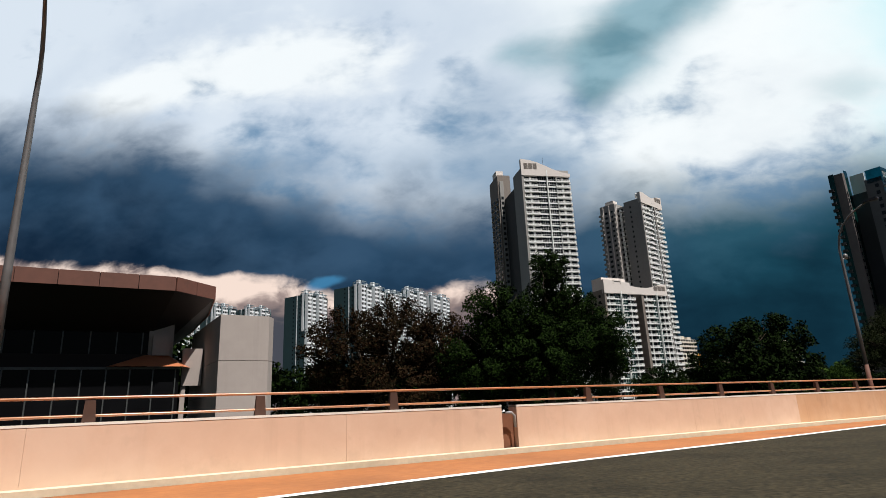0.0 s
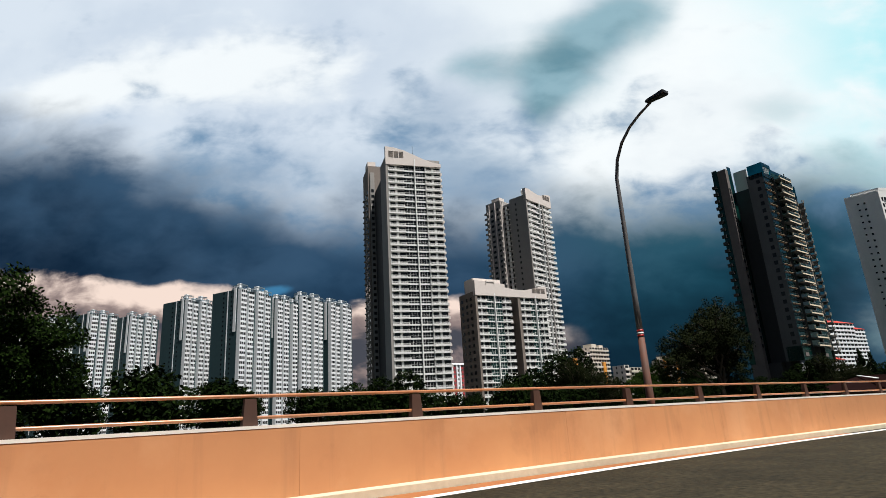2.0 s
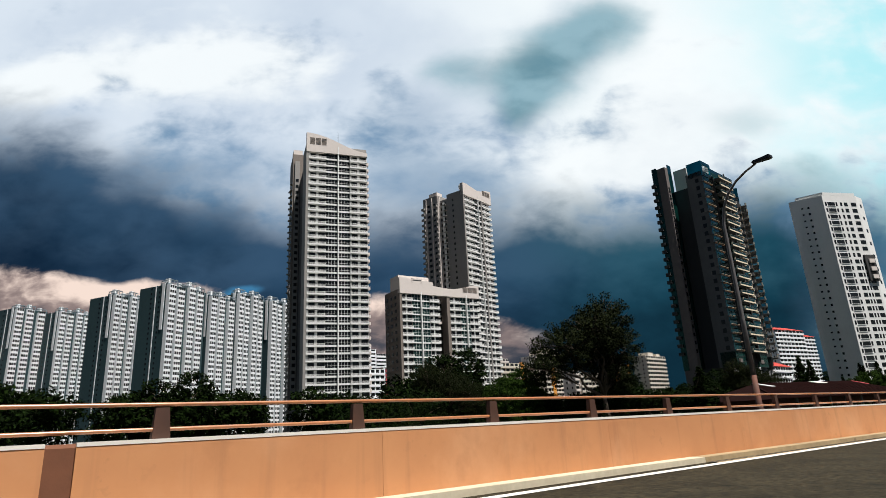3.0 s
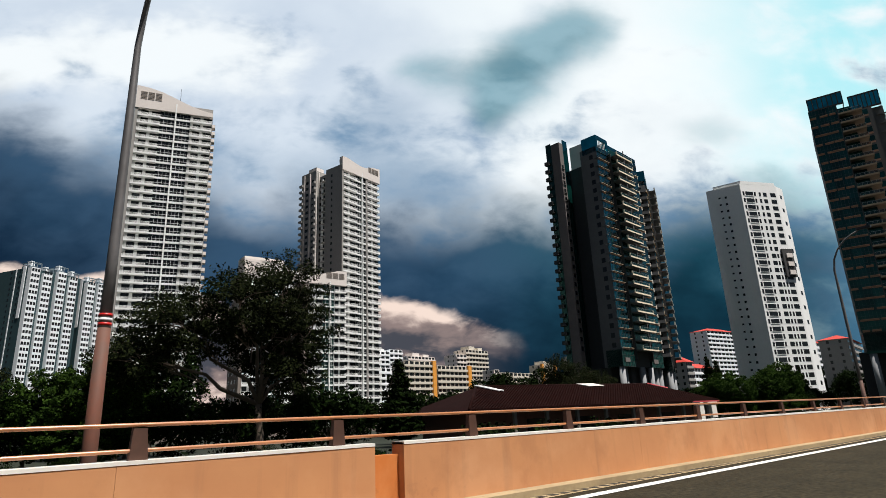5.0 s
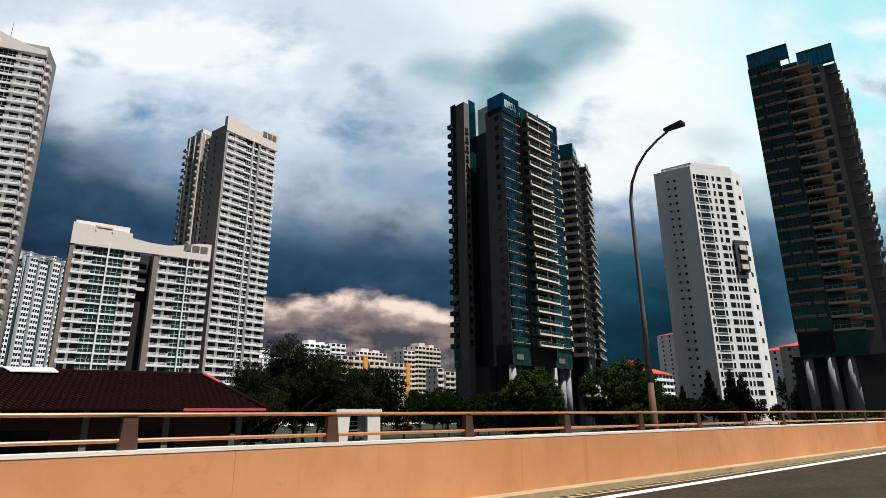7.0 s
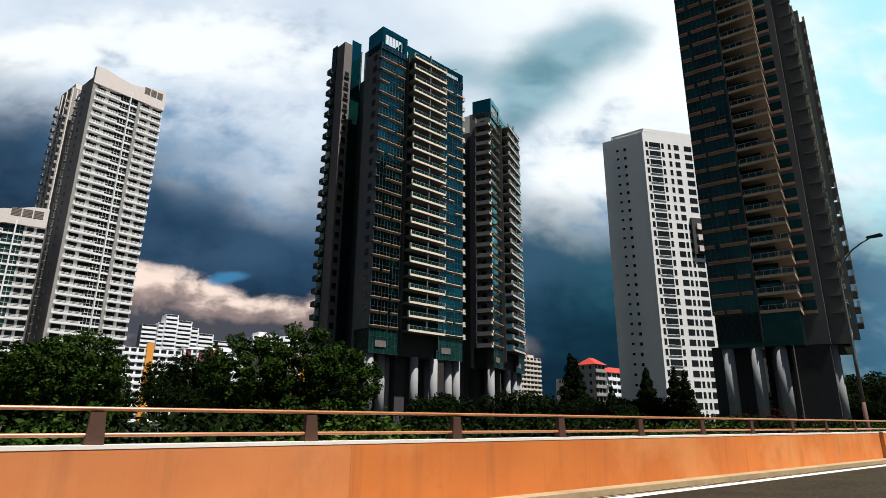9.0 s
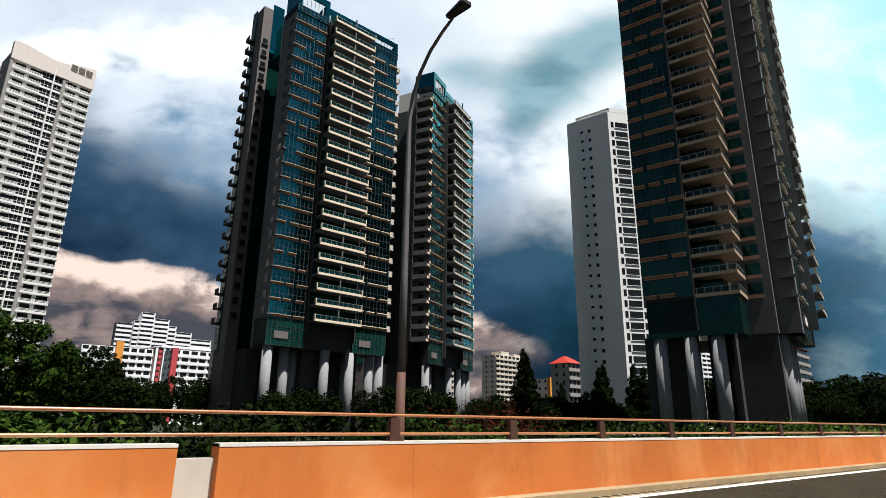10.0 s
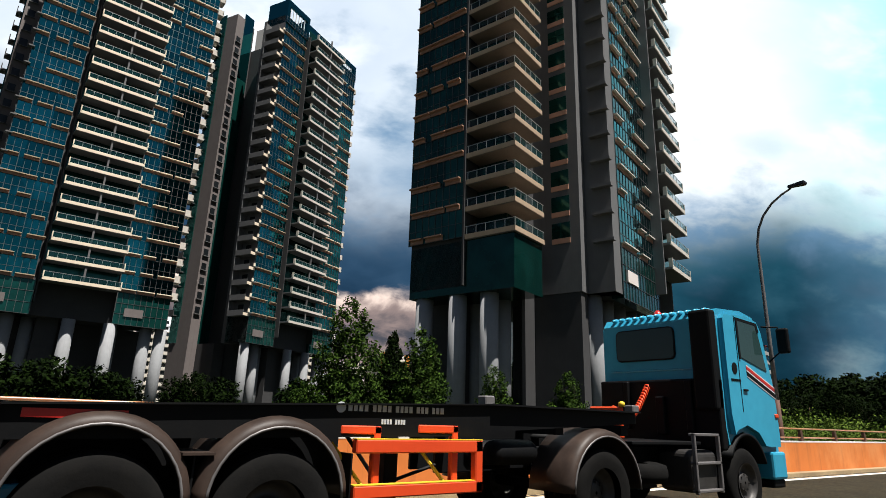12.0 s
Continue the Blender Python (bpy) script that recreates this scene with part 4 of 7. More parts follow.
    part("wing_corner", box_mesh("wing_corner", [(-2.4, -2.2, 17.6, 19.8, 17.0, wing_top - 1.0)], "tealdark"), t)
    part("roof_wall", box_mesh("roof_wall", [(4.0, 4.4, 8.0, 13.6, top - 14.0, wing_top - 2.5)], "pinkwhite"), t)
    for i in range(floors + 1):
        z = FIRST + i * FLOOR
        part("ledge", box_mesh("ledge", [(-3.3, -2.2, 18.4, 20.4, 0.2, 0.48)], "darkwall"), t, (0, 0, z))
        part("ledge_end", box_mesh("ledge_end", [(-3.3, -3.15, 18.4, 20.4, 0.48, 1.5)], "darkwall"), t, (0, 0, z))
    for i in range(floors):
        z = FIRST + i * FLOOR
        part("window", box_mesh("window", [(-0.06, 0.06, 2.0, 3.4, 0.7, 2.3)], "glass"), t, (0, 0, z))
        part("window", box_mesh("window", [(-1.7, -0.5, 13.92, 14.04, 0.9, 2.3)], "glass"), t, (0, 0, z))
        part("window_sill", box_mesh("window_sill", [(-1.9, -0.3, 13.6, 14.0, 0.62, 0.74)], "greywall"), t, (0, 0, z))
        part("corner_ledge", box_mesh("corner_ledge", [(-0.55, 0.35, -0.3, 1.0, 0.35, 0.55)], "greywall"), t, (0, 0, z))
    # transfer storeys and columns
    for u0, u1 in ((0.0, 8.0), (19.6, 28.2)):
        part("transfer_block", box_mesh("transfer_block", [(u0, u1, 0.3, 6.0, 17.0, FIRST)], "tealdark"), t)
        part("mullion_grid", box_mesh("mullion_grid", grid_pane(u1 - u0, FIRST - 17.0, round((u1 - u0) / 0.95), 3, 0.28), "mullion"), t, (u0, 0, 17.0), kind="stuff")
        part("panel", box_mesh("panel", [(u0 + 1.5, u0 + 4.5, 0.1, 0.3, 18.4, 19.8)], "taupe"), t)
    for u, v in ((1.2, 1.6), (5.6, 3.2), (8.6, 5.4), (13.6, 1.2), (19.6, 1.2), (20.6, 4.4), (25.6, 2.6), (28.0, 2.2), (6, 10), (14, 10), (22, 10)):
        part("column", COLUMN, t, (u, v, 0.5))
    # charcoal blocks stand for the shaded voids among the columns
    part("lobby", box_mesh("lobby", [(9.5, 12.5, 3.0, 12.0, 0, 17.0), (0.2, 3.0, 9.0, 15.0, 0, 17.0), (23.5, 26.0, 8.0, 14.0, 0, 17.0)], "darkwall"), t)
    part("lobby_wall", box_mesh("lobby_wall", [(14.5, 19.0, 8.0, 8.3, 0, 9.0)], "pinkwhite"), t)
    return t


teal_tower(288.0, 109.5, 3.6, "dark teal-glazed apartment tower with cream-edged balconies on round columns")
teal_tower(332.5, 116.9, 26.0, "dark teal-glazed apartment tower with stacked corner balconies on columns", 22, 99.0, True)

# nearest dark tower: corner balconies, grey walls, teal curtain wall
F = thing("apartment_tower", frame_at(332.0, 40.4, 15.0), "dark apartment tower with teal glazing, salmon ledges and corner balconies", "apartment tower", "dark teal towers")
NF = 23
TOPF = FIRST + NF * FLOOR
west = pose(0, 0, 0, 0, 0, -90)  # along the west side
part("core", box_mesh("core", [(6.4, 31.0, 3.0, 14.0, 17.0, TOPF), (0.3, 6.4, 6.6, 14.0, 17.0, TOPF), (10.4, 23.6, -6.1, 3.0, 17.0, TOPF)], "darkwall"), F)
curtain(F, -14.2, -6.6, 0.0, NF, FIRST, 21, mat="tealdark", flip=west, board="salmon", keep=0.97)
part("edge_wall", box_mesh("edge_wall", [(-0.1, 0.5, 6.35, 6.6, 17.0, TOPF)], "darkwall"), F)
corner_slab = box_mesh("slab", [(0, 6.3, 0, 6.3, -0.34, 0.0), (0, 6.3, 0, 0.14, 0, 0.2), (0, 0.14, 0, 6.3, 0, 0.2)], "slabtan")
corner_under = box_mesh("soffit", [(0.05, 6.25, 0.05, 6.25, -0.40, -0.34)], "brownwall")
corner_glass = box_mesh("balustrade", [(0.05, 6.2, 0.05, 0.07, 0.22, 1.05), (0.05, 0.07, 0.05, 6.2, 0.22, 1.05)], "balustrade")
corner_rail = box_mesh("handrail", [(0.03, 6.25, 0.03, 0.09, 1.05, 1.11), (0.03, 0.09, 0.03, 6.25, 1.05, 1.11)] + [(0.03 + i * 1.2, 0.08 + i * 1.2, 0.02, 0.09, 0.2, 1.1) for i in range(6)] + [(0.02, 0.09, 0.03 + i * 1.2, 0.08 + i * 1.2, 0.2, 1.1) for i in range(6)], "railmetal")
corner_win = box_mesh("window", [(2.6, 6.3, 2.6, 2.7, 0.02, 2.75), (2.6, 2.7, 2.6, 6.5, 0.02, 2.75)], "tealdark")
# solid charcoal block stands for the unlit room behind the glass
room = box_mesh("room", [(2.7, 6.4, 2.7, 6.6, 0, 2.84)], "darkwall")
for i in range(NF):
    z = FIRST + i * FLOOR
    b = part("balcony", corner_slab, F, (0, 0, z))
    part("soffit", corner_under, b)
    part("balustrade", corner_glass, b)
    part("handrail", corner_rail, b)
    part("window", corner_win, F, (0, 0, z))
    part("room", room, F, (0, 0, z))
# grey blade with windows over salmon panels
part("grey_wall", box_mesh("grey_wall", [(8.6, 10.4, -3.2, 3.0, 17.0, TOPF), (10.2, 12.2, -6.25, -3.0, 17.0, TOPF)], "greywall"), F)
part("slot", box_mesh("slot", [(6.5, 8.6, 2.6, 3.0, 0, TOPF)], "darkwall"), F)
for i in range(NF):
    z = FIRST + i * FLOOR
    part("window", box_mesh("window", [(8.53, 8.6, -2.0, 0.2, 0.9, 2.7), (8.5, 8.6, -0.95, -0.87, 0.9, 2.7), (8.5, 8.6, -2.0, 0.2, 1.75, 1.82)], "tealdark"), F, (0, 0, z))
    part("spandrel", box_mesh("spandrel", [(8.5, 8.6, -2.0, 0.2, 0.25, 0.85)], "salmon"), F, (0, 0, z))
    part("ledge", box_mesh("ledge", [(9.5, 10.2, -6.6, -4.2, 0.1, 0.42)], "greywall"), F, (0, 0, z))
curtain(F, 12.2, 23.6, -6.3, NF, FIRST, 33, board="slabgrey")
balconies(F, 23.6, 31.6, -6.0, NF, FIRST, 2.6, 0, mat="slabgrey")
part("end_wall", box_mesh("end_wall", [(23.4, 23.7, -7.6, -5.5, 19.0, TOPF), (31.4, 31.7, -6.0, 3.0, 17.0, TOPF)], "greywall"), F)
part("transfer_block", box_mesh("transfer_block", [(0.3, 6.2, 0.3, 14.0, 16.2, FIRST - 0.4)], "tealdark"), F)
part("transfer_skirt", box_mesh("transfer_skirt", [(12.2, 24.5, -6.35, -5.0, 16.6, FIRST)], "tealdark"), F)
part("mullion_grid", box_mesh("mullion_grid", grid_pane(12.3, FIRST - 16.6, 13, 3, -6.37), "mullion"), F, (12.2, 0, 16.6), kind="stuff")
part("panel", box_mesh("panel", [(13.4, 16.6, -6.55, -6.35, 18.6, 20.0)], "pinkwhite"), F)
for u, v in ((1.8, 4.2), (1.4, 8.0), (1.4, 12.6), (6.0, 5.2), (6.8, 9.0), (11.8, -3.0), (15.6, -2.8), (19.4, -2.8), (23.4, -2.8), (8.0, 14.0), (16, 6), (24, 6)):
    part("column", COLUMN, F, (u, v, 0.5))
# dark blocks in place of the shaded space under this tower
part("lobby", box_mesh("lobby", [(8.7, 10.4, -3.0, 4.0, 0, 17.0), (13, 17, 2, 8, 0, 17), (4.5, 7.0, 9.5, 16, 0, 17)], "darkwall"), F)
for v0, v1, u0, zt in ((4.2, 14.0, 0.2, 4.6), (-6.0, 2.4, 8.8, 5.6)):
    frame_rows = [(u0, u0 + 0.3, v0, v1, TOPF, TOPF + 0.5), (u0, u0 + 0.3, v0, v1, TOPF + zt - 0.5, TOPF + zt)]
    frame_rows += [(u0, u0 + 0.25, v0 + i * (v1 - v0 - 0.3) / 7, v0 + 0.3 + i * (v1 - v0 - 0.3) / 7, TOPF, TOPF + zt) for i in range(8)]
    part("crown_frame", box_mesh("crown_frame", frame_rows, "darkwall"), F)
    part("crown_glass", box_mesh("crown_glass", [(u0 + 0.08, u0 + 0.16, v0, v1, TOPF + 0.5, TOPF + zt - 0.5)], "teal"), F, label="teal glass screen on the roof")
    part("crown_return", box_mesh("crown_return", [(u0, u0 + 5.0, v0, v0 + 0.25, TOPF, TOPF + zt)], "teal"), F)

# white tower with a windowed face
E = thing("apartment_tower", frame_at(395.6, 104.1, -26.0), "plain white apartment tower with dark windows and a grey splayed flank", "apartment tower", "pale towers")


def prism(name, ring, z0, z1, mat):
    """An upright solid over a ring of corners."""
    n = len(ring)
    v = [(a, b, z0) for a, b in ring] + [(a, b, z1) for a, b in ring]
    f = [tuple(range(n))[::-1], tuple(range(n, 2 * n))] + [(i, (i + 1) % n, (i + 1) % n + n, i + n) for i in range(n)]
    return mesh_of(name, v, f, mat)


E_RING = [(0, 0), (20.6, 0), (27.4, 3.0), (27.4, 19.0), (5.0, 24.0), (-9.4, 11.5)]
part("body", prism("body", E_RING, 0, 103.4, "white"), E)
part("roof", prism("roof", [(0.6, -0.02), (20.0, -0.02), (24.0, 3.5), (23.0, 17.0), (4.0, 21.0), (-7.0, 9.4)], 103.4, 104.9, "white"), E)
part("roof", prism("roof", [(2.0, 2.0), (16.0, 2.0), (18.0, 12.0), (0.0, 14.0)], 104.9, 105.6, "grey"), E, label="low grey roof plant")
FLANK = pose(0, 0, 0, 0, 0, 90 + math.degrees(math.atan2(9.4, 11.5)))
for i in range(29):
    z = 97.7 - i * 3.355
    mids = ((10.0, 11.1), (12.4, 14.4)) if i < 9 else ((10.2, 12.6), (13.2, 14.2), (15.0, 15.9))
    lone_bay = 8 <= i <= 11
    for u0, u1 in ((0.9, 1.9), (2.4, 6.8), (7.3, 8.3), *mids, *(() if lone_bay else ((16.6, 19.6),))):
        part("window", box_mesh("window", [(0, round(u1 - u0, 2), -0.06, 0.05, 0, 2.0)], "glass"), E, (u0, 0, z))
    part("window_sill", box_mesh("window_sill", [(2.2, 7.0, -0.25, 0.0, -0.14, 0.0)], "white"), E, (0, 0, z))
    for u, h in ((6.3, 1.1), (9.0, 0.8)):
        part("window", box_mesh("window", [(0, 0.9, -0.05, 0.06, 0, h)], "glass"), E, FLANK @ Matrix.Translation((u, 0, z + (0.4 if h < 1 else 0))))
    if i % 2 == 0:
        part("window", box_mesh("window", [(3.0, 5.0, -0.05, 0.06, 0, 1.8)], "glass"), E, Matrix.Translation((20.6, 0, z)) @ pose(0, 0, 0, 0, 0, math.degrees(math.atan2(3.0, 6.8))))
part("bay", box_mesh("bay", [(15.6, 21.4, -0.9, 0.1, 58.6, 71.8)], "darkwall"), E)
for z in (59.6, 63.6, 67.6):
    part("bay_balcony", box_mesh("bay_balcony", [(17.2, 20.4, -1.5, -0.9, z, z + 2.0)], "pinkwhite"), E)


# ---- far blocks of flats ----
def slab_block(x, y, angle, w, top, storeys, label, depth=26.0, stripes=4):
    """A white slab of flats: proud bays with small windows, deep recesses and blue-green flanks darkened for shade; its
    many small windows are one part.
    """
    t = thing("apartment_block", frame_at(x, y, angle), label, "apartment block", "distant white blocks")
    h = top - GROUND
    s = h / storeys
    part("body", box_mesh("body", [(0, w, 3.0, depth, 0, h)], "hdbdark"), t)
    bw = w / stripes
    panes, ledges, roof, caps = [], [], [], []
    for k in range(stripes):
        u = k * bw
        out = (0.0, 1.2, 0.4, 1.6)[k % 4]
        hk = h + (0.0, -1.6, 0.8, -0.8)[(k + stripes) % 4]
        part("bay", box_mesh("bay", [(u + 0.05, u + bw * 0.64, out, 3.1, 0, hk)], "hdbwhite"), t)
        for i in range(storeys):
            z = i * s
            for c in (0.12, 0.32, 0.53):
                panes.append((u + bw * (c - 0.078), u + bw * (c + 0.078), out - 0.05, out + 0.02, z + s * 0.32, z + s * 0.86))
            ledges.append((u + bw * 0.66, u + bw * 0.90, 2.5, 3.05, z, z + s * 0.24))
        roof += [(u + 0.6, u + bw * 0.6, 3, 9, hk, hk + 1.4), (u + 0.4, u + bw * 0.7, out, out + 0.3, hk + 2.6, hk + 3.0), (u + 0.4, u + bw * 0.7, 8, 8.3, hk + 2.6, hk + 3.0)]
        roof += [(u + c, u + c + 0.3, v0, v0 + 0.3, hk, hk + 2.8) for c in (0.4, bw * 0.35, bw * 0.7 - 0.3) for v0 in (out, 8.0)]
        roof += [(u + c, u + c + 0.3, out, 8.3, hk + 2.65, hk + 2.95) for c in (0.4, bw * 0.35, bw * 0.7 - 0.3)]
        caps.append((u + bw * 0.22, u + bw * 0.46, 3.4, 6.4, hk + 1.4, hk + 4.2))
    side = [(-0.05, 0.02, v0, v0 + 1.1, i * s + s * 0.4, i * s + s * 0.8) for i in range(storeys) for v0 in (8.0, 15.0)]
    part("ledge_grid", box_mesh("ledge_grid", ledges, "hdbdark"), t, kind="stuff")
    part("window_grid", box_mesh("window_grid", panes, "glass"), t, kind="stuff")
    part("side_window_grid", box_mesh("side_window_grid", side, "glass"), t, kind="stuff")
    part("flank_panel", box_mesh("flank_panel", [(-0.3, 0.0, 4.2, 6.4, h * 0.70, h + 1.0), (-0.2, 0.0, 11.5, 12.2, h * 0.1, h)], "hdbwhite"), t)
    part("roof_frame", box_mesh("roof_frame", roof, "hdbframe"), t)
    part("roof_cap", box_mesh("roof_cap", caps, "hdbwhite"), t)
    return t


WHITE_LABEL = "distant white high-rise block of flats with a grid of small windows"
for bx, by, bw_, bt, sts in ((56.1, 565, 25, 98, 3), (82.9, 555, 25, 102, 3), (111.4, 549, 28, 100, 4), (133.2, 441, 25, 94, 4), (152.9, 379, 31, 90, 4),
                             (182.6, 395, 24, 89, 3), (204.2, 405, 28, 94, 4), (233.5, 420, 31, 94, 4), (20.0, 560, 26, 96, 3)):
    slab_block(bx, by, 28, bw_, bt, 30, WHITE_LABEL, stripes=sts)


def low_block(x, y, angle, w, depth, top, storeys, wall, label, panel="", bays=6, crown="", roof_mat="", ends=(0, 1)):
    """An older block of flats with bands of windows and shaded corridors."""
    t = thing("apartment_block", frame_at(x, y, angle), label, "apartment block")
    h = top - GROUND
    s = h / storeys
    part("body", box_mesh("body", [(0, w, 0.8, depth, 0, h)], wall), t)
    rows, bands = [], []
    for i in range(storeys):
        bands.append((0, w, 0.0, 0.85, i * s, i * s + s * 0.40))
        for k in range(bays):
            rows.append((w * (k + 0.14) / bays, w * (k + 0.86) / bays, 0.72, 0.84, i * s + s * 0.40, i * s + s * 0.92))
    part("band_grid", box_mesh("band_grid", bands, wall), t, kind="stuff")
    part("window_grid", box_mesh("window_grid", rows, "glass"), t, kind="stuff")
    side = [(-0.06, 0.04, depth * c - 0.6, depth * c + 0.6, i * s + s * 0.4, i * s + s * 0.85) for i in range(storeys) for c in (0.3, 0.7)]
    part("side_window_grid", box_mesh("side_window_grid", side, "glass"), t, kind="stuff")
    if panel:
        both = ((-0.4, max(w * 0.07, 2.0), -0.4, 1.5, 0, h + 0.6), (w - max(w * 0.07, 2.6), w + 0.5, -0.4, 1.5, 0, h + 0.6))
        part("end_panel", box_mesh("end_panel", [both[i] for i in ends], panel), t, label=panel.replace("panel", "") + " painted end panel")
    if crown:
        part("roof_box", box_mesh("roof_box", [(w * 0.2, w * 0.45, 2, depth * 0.8, h, h + 3.0), (w * 0.6, w * 0.8, 2, depth * 0.8, h, h + 2.2)], crown), t)
    if roof_mat:
        v = [(-0.8, -0.4, h), (w + 0.8, -0.4, h), (w + 0.8, depth + 0.8, h), (-0.8, depth + 0.8, h), (w * 0.3, depth * 0.5, h + 3.4), (w * 0.7, depth * 0.5, h + 3.4)]
        part("roof", mesh_of("roof", v, [(0, 1, 5, 4), (1, 2, 5), (2, 3, 4, 5), (3, 0, 4), (3, 2, 1, 0)], roof_mat), t, label="red hipped roof")
    return t


low_block(366, 375, 4, 22, 14, 53, 16, "hdbwhite", "far white block of flats under dark cloud", crown="white", bays=5)
low_block(388.5, 377, 4, 13, 14, 55, 16, "hdbwhite", "narrow far white block of flats", bays=3)
low_block(426, 403, 6, 33, 14, 54, 16, "pinkwhite", "far cream block of flats with a stepped roof", crown="pinkwhite", bays=8)
low_block(434, 350, 6, 12, 14, 50, 15, "pinkwhite", "lower cream wing of a far block of flats", bays=3)
low_block(446, 352, 6, 28, 14, 54.5, 16, "creamwall", "far cream block of flats with dark window bands", crown="creamwall", bays=7)
low_block(326, 330, 6, 37, 12, 36, 10, "hdbwhite", "white slab block with red end panels", "redpanel", 8)
low_block(338, 292, 4, 26, 12, 36.5, 11, "creamwall", "cream block of flats with an orange end panel", "orange", 6, ends=(1,))
low_block(367, 295, 4, 31, 12, 34.5, 10, "creamwall", "lower cream block of flats with an orange end panel", "orange", 8, ends=(1,))
low_block(424, 300, 2, 5.6, 12, 33.4, 9, "pinkwhite", "plain cream stair tower among trees", bays=1)
low_block(431, 300, 2, 36, 12, 31.5, 9, "creamwall", "low cream block of flats among trees", "", 8)
low_block(547, 318, 8, 40, 14, 49.5, 14, "creamwall", "cream block of flats with a stepped roof", "", 8, "creamwall")
low_block(480, 303, 8, 21, 12, 38.5, 11, "creamwall", "cream block of flats with orange ends", "orange", 5, "creamwall")
low_block(498, 224, 6, 11, 10, 25, 7, "pinkwhite", "small orange-ended block among trees", "orange", 3)
low_block(452, 172, 4, 9, 10, 27.0, 8, "grey", "narrow grey tower block under a bright red roof", bays=3, roof_mat="redroof")
low_block(470, 178, 4, 36, 12, 24.5, 7, "hdbwhite", "low white block with a red roof", bays=8, roof_mat="redroof")
low_block(601, 226, -6, 46, 16, 62, 18, "hdbwhite", "distant white tower block with a red roof", bays=8, roof_mat="redroof")
low_block(660, 234, -6, 34, 14, 60, 18, "hdbwhite", "second distant white tower block with a red roof", bays=6, roof_mat="redroof")
low_block(538, 130, 4, 60, 14, 37, 11, "hdbwhite", "long pale block of flats under a red roof", bays=12, roof_mat="redroof")
low_block(484, 98, 8, 52, 14, 33, 10, "grey", "pale grey block of flats under a red hipped roof", bays=10, roof_mat="redroof")


def stair_block(x, y, angle, w, top, storeys, label):
    """A white gallery block whose stairs show red between white piers."""
    t = thing("apartment_block", frame_at(x, y, angle), label, "apartment block")
    h = top - GROUND
    s = h / storeys
    part("body", box_mesh("body", [(0, w, 1.4, 12, 0, h)], "brownwall"), t)
    part("roof", box_mesh("roof", [(-0.6, w + 0.6, -0.6, 12.5, h, h + 0.5), (w * 0.1, w * 0.9, 5, 9, h + 0.5, h + 2.2)], "hdbwhite"), t)
    n = round(w / 9.5)
    bw = w / n
    for k in range(n):
        u = k * bw
        for a in (0.10, 0.66):
            part("pier", box_mesh("pier", [(u + bw * a, u + bw * (a + 0.16), -0.3, 1.4, 0, h)], "hdbwhite"), t)
        steps = [(u + bw * 0.34, u + bw * 0.58, 0.2, 1.4, i * s + s * 0.05, i * s + s * 0.62) for i in range(storeys)]
        part("stair", box_mesh("stair", steps, "redpanel"), t, label="red stair landings")
        rails = [(u + bw * 0.82, u + bw * 1.10 if k < n - 1 else u + bw, 0.6, 1.4, i * s, i * s + s * 0.42) for i in range(storeys)]
        part("gallery_grid", box_mesh("gallery_grid", rails, "hdbwhite"), t, kind="stuff")
    return t


stair_block(341, 440, 0, 62, 48, 13, "white gallery block of flats with red stair panels")
slab = low_block(297, 433, 0, 42, 12, 45.6, 10, "hdbwhite", "white slab block of flats with banded galleries", bays=9)
part("end_panel", box_mesh("end_panel", [(19.2, 23.6, -1.2, 2.0, 0, 51.0)], "orange"), slab, label="orange painted stair tower")
stepped = thing("apartment_block", frame_at(324, 490, 0), "far white block of flats stepping down in height", "apartment block")
for u0, u1, zt, v in ((0, 11, 72, 3.0), (11, 15.6, 74, 1.0), (15.6, 25, 81, 0.0), (25.2, 36, 77, 0.6), (36, 42, 72.5, 1.4), (42, 54, 68.4, 1.0), (54, 70, 64, 2.0)):
    part("bay", box_mesh("bay", [(u0, u1, v + 0.9, 14, 0, zt)], "grey" if u0 == 0 else "hdbwhite"), stepped)
    k = round(zt / 3.4)
    part("gallery_grid", box_mesh("gallery_grid", [(u0, u1 - 0.3, v, v + 0.95, j * zt / k, j * zt / k + zt / k * 0.5) for j in range(k)], "hdbwhite"), stepped, kind="stuff")
    part("window_grid", box_mesh("window_grid", [(u0 + 0.4, u1 - 0.8, v + 0.82, v + 0.94, j * zt / k + zt / k * 0.5, j * zt / k + zt / k * 0.95) for j in range(k)], "glass"), stepped, kind="stuff")


